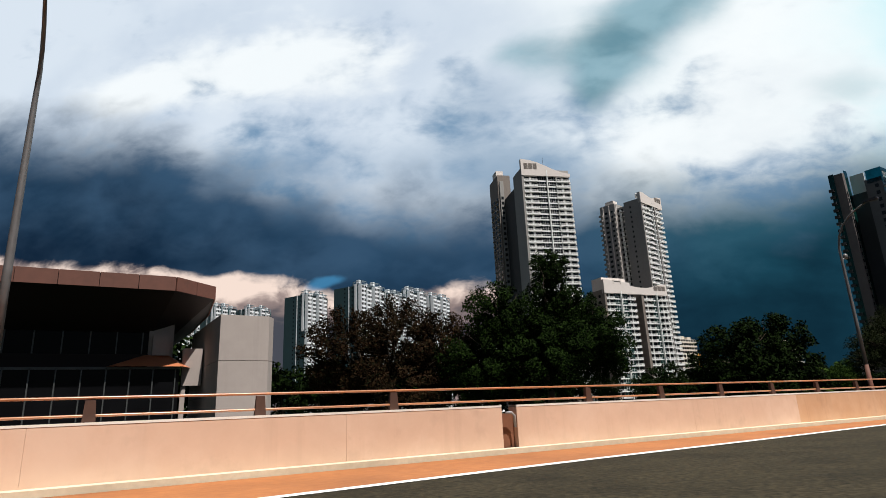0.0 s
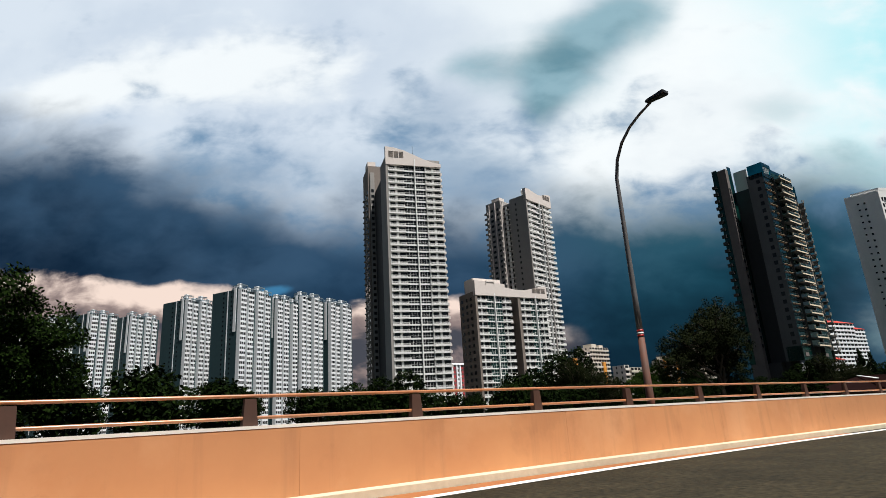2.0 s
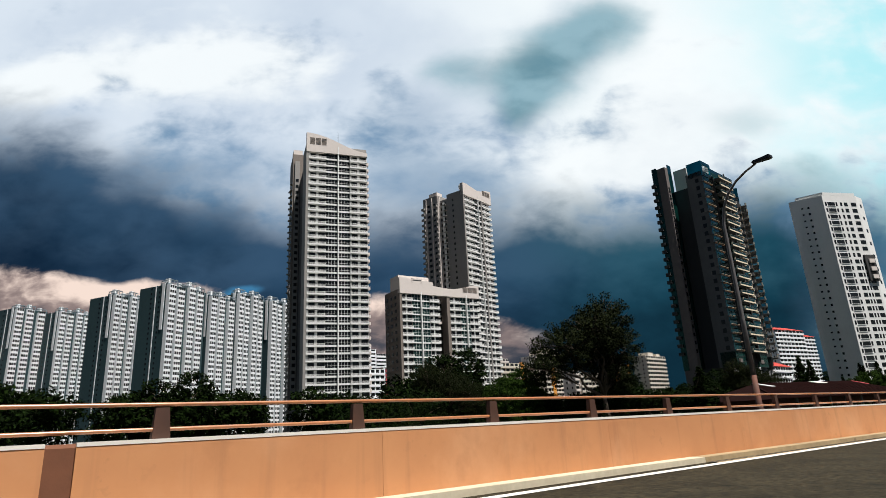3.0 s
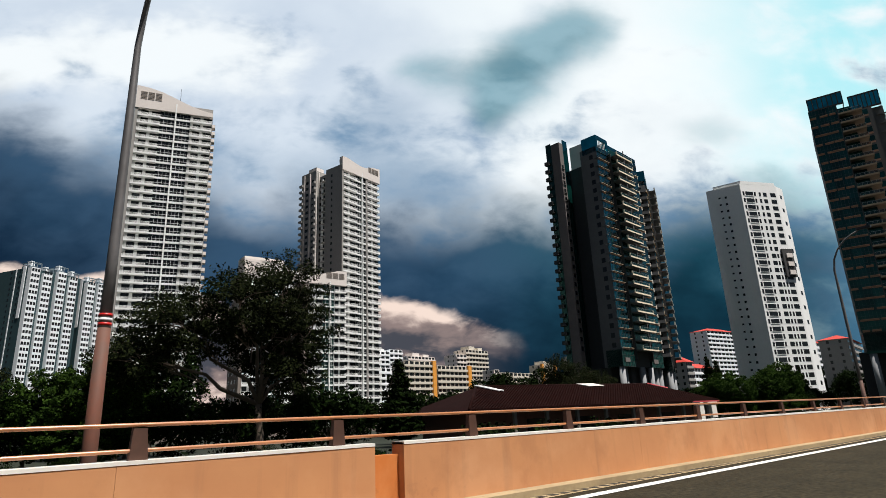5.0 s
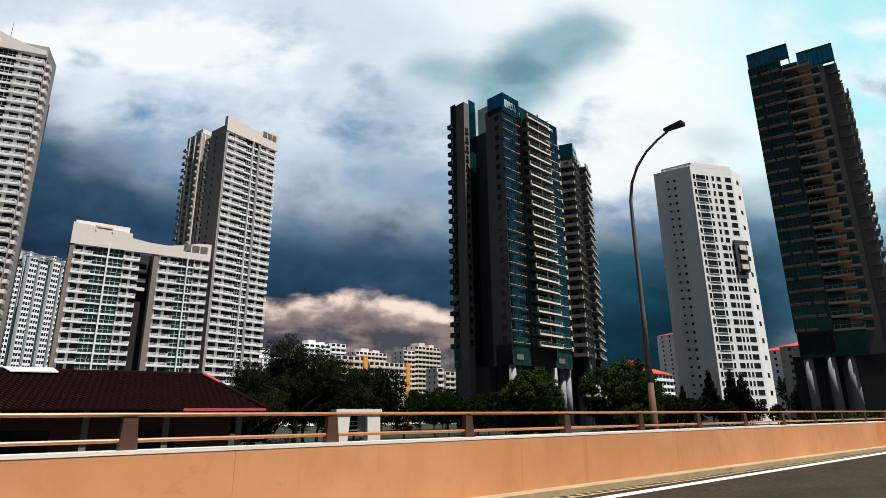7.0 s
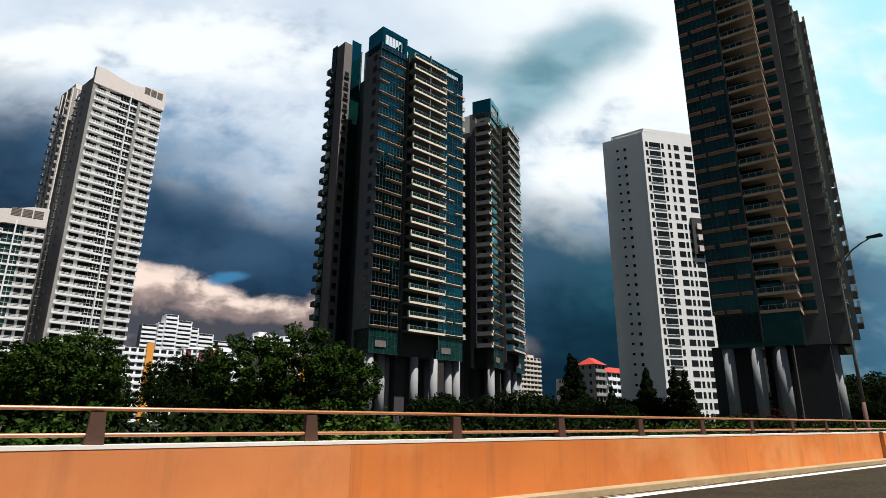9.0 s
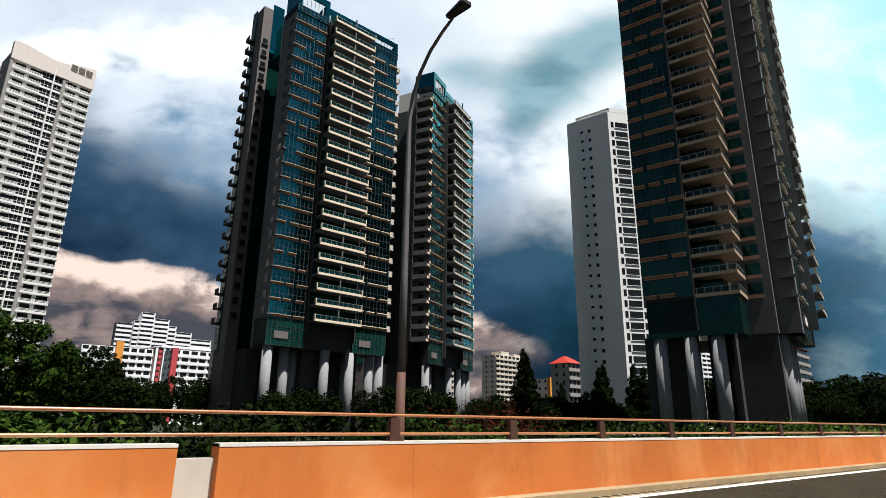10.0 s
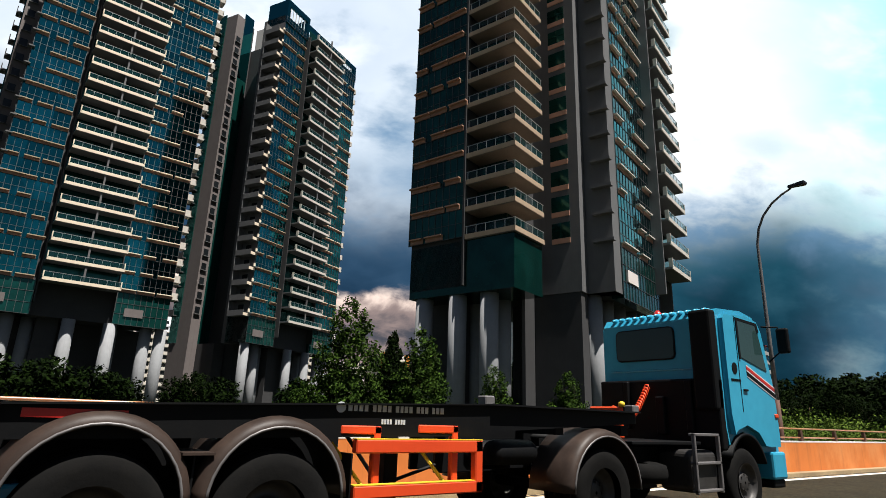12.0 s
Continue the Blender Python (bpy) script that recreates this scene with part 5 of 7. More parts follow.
# ---- trees ----
def leaf_mesh(name, lobes, count, size, mat, seed, hollow=0.55, droop=0.0):
    """Leaves as single bent quads, scattered in the outer part of the lobes (x, y, z, rx, ry, rz)."""
    rng = np.random.RandomState(seed)
    vol = np.array([l[3] * l[4] * l[5] for l in lobes]) ** 0.67
    pick = rng.choice(len(lobes), count, p=vol / vol.sum())
    L = np.array(lobes)[pick]
    d = rng.normal(size=(count, 3))
    d /= np.linalg.norm(d, axis=1)[:, None]
    # leaves gather in clumps: snap the directions partly to a few hundred sprays
    sprays = rng.normal(size=(46, 3))
    sprays /= np.linalg.norm(sprays, axis=1)[:, None]
    near = np.argmax(d @ sprays.T, axis=1)
    d = d * 0.62 + sprays[near] * 0.38
    d /= np.linalg.norm(d, axis=1)[:, None]
    r = hollow + (1 - hollow) * rng.rand(count) ** 0.6 + (rng.rand(46)[near] - 0.5) * 0.28
    p = L[:, :3] + d * L[:, 3:] * r[:, None] + rng.normal(size=(count, 3)) * size * 0.5
    n = d * 0.5 + rng.normal(size=(count, 3)) * 0.6 + (0, 0, 0.35)
    n /= np.linalg.norm(n, axis=1)[:, None]
    u = np.cross(n, rng.normal(size=(count, 3)))
    u /= np.linalg.norm(u, axis=1)[:, None]
    w = np.cross(n, u)
    s = size * (0.6 + 0.8 * rng.rand(count))[:, None]
    a, b = u * s, w * s * 0.55
    v = np.stack([p - a, p + b - n * s * 0.12, p + a - (0, 0, droop), p - b - n * s * 0.12], 1).reshape(-1, 3)
    me = bpy.data.meshes.new(name)
    me.vertices.add(count * 4)
    me.vertices.foreach_set("co", v.ravel().astype(np.float32))
    me.loops.add(count * 4)
    me.loops.foreach_set("vertex_index", np.arange(count * 4, dtype=np.int32))
    me.polygons.add(count)
    me.polygons.foreach_set("loop_start", np.arange(0, count * 4, 4, dtype=np.int32))
    me.update(calc_edges=True)
    me.validate()
    me.materials.append(M[mat])
    return me


def limb_path(a, b, rng, sag=0.12):
    a, b = Vector(a), Vector(b)
    l = (b - a).length
    return [a.lerp(b, k / 4) + Vector((rng.uniform(-1, 1), rng.uniform(-1, 1), 0.4)) * l * sag * math.sin(math.pi * k / 4) for k in range(5)]


def tree(x, y, z, lobes, fork, trunk_r, leaves, size, mat, label, seed, twigs=0, hollow=0.55, turn=0.0, scale=1.0, name="tree"):
    """A tapered trunk that forks into limbs, each reaching into a lobe of the crown; lobes are above the tree's foot."""
    rng = random.Random(seed)
    t = thing(name, Matrix.Translation((x, y, z)) @ pose(0, 0, 0, 0, 0, turn) @ Matrix.Scale(scale, 4), label, "tree" if name == "tree" else name.replace("_", " "))
    lean = (rng.uniform(-0.4, 0.4), rng.uniform(-0.4, 0.4), fork)
    pts = limb_path((0, 0, -0.3), lean, rng, 0.03)
    part("trunk", mesh_of("trunk", *tube(pts, [trunk_r * (1.15 - 0.1 * k) for k in range(5)], 10), "bark", True), t)
    for l in lobes:
        end = (l[0], l[1], l[2] + l[5] * 0.1)
        part("limb", mesh_of("limb", *tube(limb_path(lean, end, rng), [trunk_r * f for f in (0.6, 0.48, 0.36, 0.24, 0.1)], 7), "bark", True), t)
        v, f = [], []
        for _ in range(twigs):
            d = Vector((rng.gauss(0, 1), rng.gauss(0, 1), rng.gauss(0.3, 0.7))).normalized()
            tip = Vector(end) + Vector((d.x * l[3], d.y * l[4], d.z * l[5])) * rng.uniform(0.75, 1.0)
            tv, tf = tube(limb_path(Vector(lean).lerp(Vector(end), rng.uniform(0.4, 1.0)), tip, rng, 0.1), [trunk_r * k for k in (0.2, 0.16, 0.12, 0.08, 0.04)], 5)
            k = len(v)
            v += tv
            f += [tuple(k + i for i in q) for q in tf]
        if v:
            part("fine_branching", mesh_of("fine_branching", v, f, "bark"), t, kind="stuff")
    part("crown", leaf_mesh("crown", lobes, leaves, size, mat, seed, hollow), t, kind="stuff")
    return t


# crown shade is put into these near-black leaf colours
M["leafdeep"] = leafy("leaf_dense_shaded", (0.016, 0.034, 0.005), (0.002, 0.004, 0.001))
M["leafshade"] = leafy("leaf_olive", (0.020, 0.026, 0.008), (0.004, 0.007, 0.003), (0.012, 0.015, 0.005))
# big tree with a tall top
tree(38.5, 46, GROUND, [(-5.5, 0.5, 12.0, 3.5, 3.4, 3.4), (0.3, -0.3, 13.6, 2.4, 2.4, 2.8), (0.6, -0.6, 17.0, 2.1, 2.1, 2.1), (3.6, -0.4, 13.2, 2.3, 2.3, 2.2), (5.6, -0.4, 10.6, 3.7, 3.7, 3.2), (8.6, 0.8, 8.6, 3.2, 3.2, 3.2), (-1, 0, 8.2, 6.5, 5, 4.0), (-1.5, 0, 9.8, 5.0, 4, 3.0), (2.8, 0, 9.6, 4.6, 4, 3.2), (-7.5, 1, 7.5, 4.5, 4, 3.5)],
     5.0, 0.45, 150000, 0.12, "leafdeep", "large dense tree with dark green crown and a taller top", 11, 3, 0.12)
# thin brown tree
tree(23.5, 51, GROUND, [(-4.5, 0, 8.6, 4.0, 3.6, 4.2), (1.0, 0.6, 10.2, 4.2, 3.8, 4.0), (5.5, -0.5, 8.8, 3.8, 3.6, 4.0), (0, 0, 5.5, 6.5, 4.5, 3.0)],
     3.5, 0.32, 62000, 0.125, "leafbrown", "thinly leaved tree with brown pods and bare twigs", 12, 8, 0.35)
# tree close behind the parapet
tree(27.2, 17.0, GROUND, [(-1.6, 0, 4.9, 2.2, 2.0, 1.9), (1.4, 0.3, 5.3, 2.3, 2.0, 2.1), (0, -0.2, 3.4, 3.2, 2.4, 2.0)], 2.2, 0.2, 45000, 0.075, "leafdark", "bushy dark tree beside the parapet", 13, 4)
# rain tree
RAIN = tree(146, 61, GROUND, [(-8.5, 0, 12.8, 5.0, 5.0, 3.4), (-3.5, -1.5, 15.0, 5.0, 5.0, 3.8), (2.0, 0.5, 17.2, 4.4, 4.6, 4.2), (3.8, 0, 12.8, 3.8, 4.2, 4.0), (0.5, 2, 11.5, 5.5, 5.0, 3.2), (2.6, 0, 8.2, 3.6, 3.6, 2.6), (-12, 1, 9.6, 3.6, 3.4, 2.6)],
            5.5, 0.42, 62000, 0.14, "leafshade", "spreading rain tree with an open crown and visible boughs", 14, 14, 0.25)
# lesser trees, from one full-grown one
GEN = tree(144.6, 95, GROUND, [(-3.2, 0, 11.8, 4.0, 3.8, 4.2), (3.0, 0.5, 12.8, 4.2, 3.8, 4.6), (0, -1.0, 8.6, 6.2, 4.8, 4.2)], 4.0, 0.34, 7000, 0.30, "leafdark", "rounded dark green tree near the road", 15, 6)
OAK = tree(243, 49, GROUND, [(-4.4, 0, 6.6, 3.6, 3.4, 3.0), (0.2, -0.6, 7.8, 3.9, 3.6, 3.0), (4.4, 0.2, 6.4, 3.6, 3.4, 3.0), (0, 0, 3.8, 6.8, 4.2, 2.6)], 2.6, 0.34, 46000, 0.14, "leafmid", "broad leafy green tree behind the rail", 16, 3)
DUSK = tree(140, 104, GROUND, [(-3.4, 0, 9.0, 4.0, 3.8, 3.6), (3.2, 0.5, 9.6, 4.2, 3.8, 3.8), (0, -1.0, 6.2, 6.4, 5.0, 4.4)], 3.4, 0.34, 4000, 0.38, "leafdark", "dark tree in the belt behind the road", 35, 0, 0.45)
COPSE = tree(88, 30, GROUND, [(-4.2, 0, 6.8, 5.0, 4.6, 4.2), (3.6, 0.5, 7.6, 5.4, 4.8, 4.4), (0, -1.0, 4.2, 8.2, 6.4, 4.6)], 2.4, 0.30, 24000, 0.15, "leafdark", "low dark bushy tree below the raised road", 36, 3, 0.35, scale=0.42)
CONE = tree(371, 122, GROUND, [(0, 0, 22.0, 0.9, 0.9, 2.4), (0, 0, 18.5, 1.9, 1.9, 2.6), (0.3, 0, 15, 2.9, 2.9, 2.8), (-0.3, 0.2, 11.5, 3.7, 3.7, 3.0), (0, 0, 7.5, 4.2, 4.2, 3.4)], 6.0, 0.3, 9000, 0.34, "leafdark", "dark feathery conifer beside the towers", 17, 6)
YOUNG = tree(299.9, 14.2, GROUND, [(0, 0, 5.6, 0.55, 0.55, 0.9), (0.1, 0, 4.7, 0.95, 0.9, 0.9), (-0.1, 0, 3.7, 1.25, 1.2, 1.0), (0, 0, 2.4, 1.4, 1.3, 1.2)], 1.6, 0.07, 21000, 0.047, "leaf", "young upright leafy tree behind the rail", 18, 4)


def again(t, x, y, k=1.0, turn=0.0, kz=None, label="", z=GROUND):
    c = copy_thing(t, Matrix.Translation((x, y, z)) @ pose(0, 0, 0, 0, 0, turn) @ Matrix.Diagonal((k, k, kz or k, 1)))
    if label:
        c["label"] = label
    return c


again(YOUNG, 301.6, 13.2, 0.88, 70)
again(YOUNG, 308.2, 13.8, 0.78, 150)
again(YOUNG, 306.4, 15.5, 0.80, 30)
again(YOUNG, 304.0, 16.5, 0.85, 200)
again(OAK, 227, 52, 0.85, 60)
again(RAIN, 204, 68, 0.62, 130)
again(GEN, 209, 72, 0.62, 30)
again(OAK, 132, 66, 0.9, 20)
again(RAIN, 195, 60, 0.42, 220, label="olive tree behind the low house")
again(RAIN, 122, 72, 0.55, 110)
again(CONE, 155.5, 51, 0.56, 40, 0.38, "dark conical tree behind the low house")
again(CONE, 366, 116, 0.9, 50)
again(CONE, 374, 98, 0.72, 140)
again(CONE, 380, 101, 0.78, 20)
again(CONE, 385, 92, 0.74, 260)
again(CONE, 388, 97, 0.8, 200)
again(CONE, 366, 104, 0.55, 80)
again(GEN, 230, 96, 0.6, 90)
again(GEN, 262, 100, 0.45, 10)
again(GEN, 330, 84, 0.5, 70)
again(GEN, 345, 78, 0.55, 170)
for gx, gy, gk in ((372, 44, 0.5), (380, 52, 0.55), (388, 40, 0.5), (396, 54, 0.6), (402, 44, 0.55), (410, 36, 0.5), (404, 62, 0.62), (420, 42, 0.6), (366, 60, 0.5)):
    again(GEN, gx, gy, gk, gx * 7)

# dark thicket below the first stretch of the road
rng = random.Random(21)
for i in range(23):
    bx = 2 + i * 3.4 + rng.uniform(-1, 1)
    again(COPSE, bx, 26 + rng.uniform(0, 26), (0.46 if i % 2 else 0.50) * rng.uniform(0.85, 1.1) * (0.74 if bx < 22 else 1.0), rng.uniform(0, 360), label="dark bushy tree in a thicket below the road")
for gx, gy, gk in ((418, 158, 0.75), (428, 164, 0.8), (438, 160, 0.7), (408, 150, 0.7), (446, 158, 0.8), (398, 146, 0.7), (456, 160, 0.75), (466, 176, 0.9), (476, 182, 0.9), (440, 138, 0.6), (424, 136, 0.6)):
    again(GEN, gx, gy, gk, gx * 5, label="dark tree before distant blocks of flats")

# dark undergrowth below the second stretch
for i in range(24):
    bx = 78 + i * 4.1 + rng.uniform(-1, 1)
    k = (4.2 + rng.uniform(0, 1.8)) / 11.8
    again(COPSE, bx, 21 + rng.uniform(0, 22), k, rng.uniform(0, 360), label="low dark bushy tree below the raised road")

for i in range(30):
    bx = 84 + i * 4.0 + rng.uniform(-1.5, 1.5)
    again(DUSK, bx, 62 + rng.uniform(0, 16), (6.2 + rng.uniform(0, 1.8)) / 13.2, rng.uniform(0, 360), label="low dark tree before the pale towers")

for i in range(15):
    bx = 194 + i * 7.0 + rng.uniform(-1, 1)
    again(COPSE, bx, 42 + rng.uniform(0, 12), (3.6 + rng.uniform(0, 1.4)) / 11.8, rng.uniform(0, 360), label="low dark bushy tree behind the rail")

# belt of trees behind the road
rng = random.Random(5)
for i in range(86):
    bx = -70 + i * 5.6 + rng.uniform(-2, 2)
    near = rng.uniform(0, 1)
    by = 66 + 60 * near
    if 150 < bx < 200 and by < 75:
        by += 30
    if 280 < bx < 345 and by > 70:
        by = 66 + 20 * near
    top = 6.0 + 4.2 * math.exp(-((bx - 20) / 55) ** 2) + 1.5 * rng.random() + near * 2.0
    if bx > 110:
        top -= 2.0
    again(GEN if i % 4 == 0 else DUSK, bx, by, (top + 2) / (17.4 if i % 4 == 0 else 13.2), rng.uniform(0, 360), label="dark tree in the belt behind the road")
for gx, gy, gz in ((257, 140, 15.0), (263, 140, 15.6), (268, 142, 13.6), (244, 90, 6.6), (251, 94, 6.2), (258, 90, 6.6), (265, 92, 6.4), (224, 80, 9.0), (209, 75, 10.0), (202, 75, 8.1), (262, 108, 7.4), (269, 126, 8.6), (274, 132, 9.2), (279, 128, 9.6), (284, 132, 9.8)):
    again(GEN, gx, gy, (gz + 2) / 17.4, gx * 11, label="dark tree beside the towers")
# wooded hill far to the north
for i in range(16):
    bx = 170 + i * 9.0 + rng.uniform(-3, 3)
    again(DUSK, bx, 590 + rng.uniform(0, 60), (50 + rng.uniform(0, 12)) / 13.2, rng.uniform(0, 360), label="dark tree on a far wooded hill")
# wooded rise far to the east
for i in range(34):
    bx, by = 470 + rng.uniform(0, 200), 20 + rng.uniform(0, 150)
    far = math.hypot(bx - 292, by)
    again(DUSK, bx, by, (0.082 * far * rng.uniform(0.78, 1.0) + 3) / 13.2, rng.uniform(0, 360), label="dark tree on a far wooded rise")


def bush(x, y, z, k, mat, seed, count=2300, size=0.075):
    r = random.Random(seed)
    t = thing("shrub", Matrix.Translation((x, y, z)), "leafy green shrub behind the parapet", "shrub", "roadside shrubs")
    lobes = [(r.uniform(-0.9, 0.9) * k, r.uniform(-0.6, 0.6) * k, k * r.uniform(0.55, 0.95), k * 0.75, k * 0.7, k * 0.65) for _ in range(4)]
    v, f = [], []
    for l in lobes:
        tv, tf = tube(limb_path((0, 0, -0.1), l[:3], r), [0.04, 0.034, 0.028, 0.02, 0.01], 5)
        f += [tuple(len(v) + i for i in q) for q in tf]
        v += tv
    part("stem_cluster", mesh_of("stem_cluster", v, f, "bark"), t, kind="stuff")
    part("foliage", leaf_mesh("foliage", lobes, int(count * k), size, mat, seed, 0.4), t, kind="stuff")
    return t


SHRUBS = [bush(226 + i * 1.7, WALL_Y(226 + i * 1.7) + 4.4, GROUND, 2.1, ("leaf", "leaflight", "leaf", "leafdark")[i % 4], 40 + i) for i in range(4)]
THIN = [bush(60 + i * 2.1, WALL_Y(60) + 5.0, GROUND, 2.1, "leafdark", 60 + i, 700, 0.17) for i in range(3)]
rng = random.Random(9)
bx = 12.0
while bx < 345:
    far = rng.random()
    by = WALL_Y(bx) + 4.3 + 5.0 * far
    top = (1.25 if bx > 215 else 0.2 if bx > 100 else 0.35) + 0.5 * rng.random() + 0.35 * far
    if 130 < bx < 205 and far < 0.5:
        top -= 0.7
    again(SHRUBS[rng.choice((0, 1, 1, 2)) if bx > 278 else rng.choice((0, 2, 3, 3))] if bx > 205 else THIN[rng.randrange(3)], bx, by, (top - GROUND) / (1.62 * 2.1), rng.uniform(0, 360))
    bx += rng.uniform(0.9, 1.7) if bx > 205 else rng.uniform(1.6, 3.2)
TALL = bush(322.0, 14.2, GROUND, 2.5, "leaflight", 91, 3600, 0.055)
TALL["label"] = "tall yellow-green shrub behind the rail"
for bx, by, top in ((320.0, 14.2, 2.5), (325.0, 13.6, 2.3), (328.4, 14.4, 2.8), (331.6, 15.2, 2.4), (334.6, 14.0, 2.2), (318.5, 15.6, 2.4)):
    again(TALL, bx, by, (top - GROUND) / (1.62 * 2.5), bx * 9, label="tall yellow-green shrub behind the rail")
for bx, by in ((150.0, 34.5), (153.4, 36.0), (158.6, 35.0), (164.0, 34.0)):
    again(THIN[1], bx, by, 0.95, bx * 5, label="dark shrub before the shaded veranda")
# red-leaved shrub
M["leafred"] = leafy("leaf_red", (0.085, 0.014, 0.008), (0.010, 0.010, 0.004), (0.036, 0.010, 0.006))
rs = bush(260.6, 18.5, GROUND, 2.8, "leafred", 77, 3600, 0.06)
rs["label"] = "red-leaved shrub behind the parapet"
for bx, by, k in ((258.6, 19.4, 0.92), (262.4, 19.2, 0.9)):
    again(rs, bx, by, k, bx * 7)


# palm
def palm(x, y, z, h):
    t = thing("palm", Matrix.Translation((x, y, z)), "small palm with arching light green fronds", "palm")
    part("trunk", mesh_of("trunk", *tube([(0, 0, -0.2), (0.05, 0, h * 0.5), (0, 0, h)], [0.12, 0.1, 0.08], 8), "bark", True), t)
    r = random.Random(3)
    for i in range(16):
        a = i * 2.399
        rise = r.uniform(0.5, 1.3)
        pts = [Vector((math.cos(a) * s * 1.5, math.sin(a) * s * 1.5, h + rise * s - 1.1 * s * s)) for s in (0, 0.25, 0.5, 0.75, 1.0)]
        v, f = [], []
        side = Vector((-math.sin(a), math.cos(a), 0))
        for j in range(24):
            s = j / 23 * 3.99
            p = pts[int(s)].lerp(pts[int(s) + 1], s - int(s))
            ln = 0.42 * math.sin(math.pi * (0.12 + 0.8 * j / 23))
            for sg in (-1, 1):
                k = len(v)
                tip = p + side * sg * ln + Vector((math.cos(a) * 0.16, math.sin(a) * 0.16, -0.16))
                v += [p, p + Vector((math.cos(a), math.sin(a), 0)) * 0.05, tip]
                f.append((k, k + 1, k + 2))
        part("frond", mesh_of("frond", v, f, "leaflight"), t)
    return t


palm(35.2, 20.0, GROUND, 4.5)
palm(33.4, 19.0, GROUND, 3.3)


# ---- low house with a tiled roof ----
house = thing("house", frame_at(161.0, 47.0, -13.6), "long low house with a dark red tiled roof and shaded veranda", "house")
HL = 25.5
part("wall", box_mesh("wall", [(-2.8, HL - 0.8, -5.2, 5.0, 0, 4.0)], "fascia"), house)
part("window", box_mesh("window", [(3.0, 5.4, -5.26, -5.18, 1.2, 3.0), (8.6, 11.0, -5.26, -5.18, 1.2, 3.0), (14, 16.4, -5.26, -5.18, 1.2, 3.0), (19.6, 22, -5.26, -5.18, 1.2, 3.0)], "glass"), house)
for i in range(8):
    part("veranda_post", box_mesh("veranda_post", [(-0.14, 0.14, -7.0, -6.7, 0, 3.95)], "brownwall"), house, (0.6 + i * (HL - 1.2) / 7, 0, 0))
roof = [(-4.4, -7.6, 3.9), (HL + 0.6, -7.6, 3.9), (HL + 0.6, 6.6, 3.9), (-4.4, 6.6, 3.9), (0.6, -0.4, 6.15), (HL - 2.0, -0.4, 6.05)]
part("roof", mesh_of("roof", roof, [(0, 1, 5, 4), (1, 2, 5), (2, 3, 4, 5), (3, 0, 4), (3, 2, 1, 0)], "rooftile"), house, label="dark red clay roof")
tiles = []
for r_ in range(22):
    k0, k1 = r_ / 22, (r_ + 1) / 22
    for c in range(-13, 84):
        u = -0.5 + c * (HL + 1.0) / 84
        if u + 0.3 > HL + 0.6 - 2.6 * k1 or u < -4.4 + 5.0 * k1:
            continue
        tiles.append((u, -7.6 + 7.2 * k0 - 0.05, 4.00 + 2.2 * k0, -7.6 + 7.2 * k1 + 0.05, 3.95 + 2.2 * k1))
v, f = [], []
for u, y0, z0, y1, z1 in tiles:
    k = len(v)
    w = (HL + 1.0) / 84
    v += [(u, y0, z0), (u + w * 0.5, y0, z0 + 0.09), (u + w, y0, z0), (u, y1, z1), (u + w * 0.5, y1, z1 + 0.07), (u + w, y1, z1)]
    v += [(u, y0, z0 - 0.1), (u + w, y0, z0 - 0.1)]
    f += [(k, k + 1, k + 4, k + 3), (k + 1, k + 2, k + 5, k + 4), (k, k + 2, k + 1), (k + 6, k + 7, k + 2, k)]
part("tile_field", mesh_of("tile_field", v, f, "rooftile"), house, kind="stuff")
part("ridge", mesh_of("ridge", *tube([(0.6, -0.4, 6.2), (HL - 2.0, -0.4, 6.12)], [0.16, 0.16], 8), "rooftile", True), house)
part("ridge", mesh_of("ridge", *tube([(HL - 2.0, -0.4, 6.12), (HL + 0.6, -7.5, 4.0)], [0.12, 0.12], 8), "rooftile", True), house)
part("ridge", mesh_of("ridge", *tube([(0.6, -0.4, 6.2), (-4.3, -7.5, 4.0)], [0.12, 0.12], 8), "rooftile", True), house)
part("hip_cap", mesh_of("hip_cap", *tube([(HL - 2.0, -0.4, 6.2), (HL - 1.2, -2.6, 5.54)], [0.12, 0.12], 6), "redpanel", True), house, label="bright red cap on the hip")
part("eave_trim", box_mesh("eave_trim", [(HL - 3.4, HL + 0.6, -7.68, -7.6, 3.84, 3.98)], "redpanel"), house, label="red eave board")
for d in (0.0, 0.42):
    part("gable_board", mesh_of("gable_board", *tube([(0.4 + d, -0.5, 6.32), (1.9 + d, -2.7, 5.66)], [0.075, 0.075], 6), "white", True), house, label="white gable board")
# pale sheet lying over the ridge
part("roof_sheet", mesh_of("roof_sheet", [(13.2, -0.3, 6.36), (15.6, -0.3, 6.36), (16.0, -1.5, 6.06), (13.8, -1.5, 6.06), (13.2, -0.3, 6.31), (15.6, -0.3, 6.31), (16.0, -1.5, 6.0), (13.8, -1.5, 6.0)], BOX, "pinkwhite"), house, label="pale sheet over the ridge")

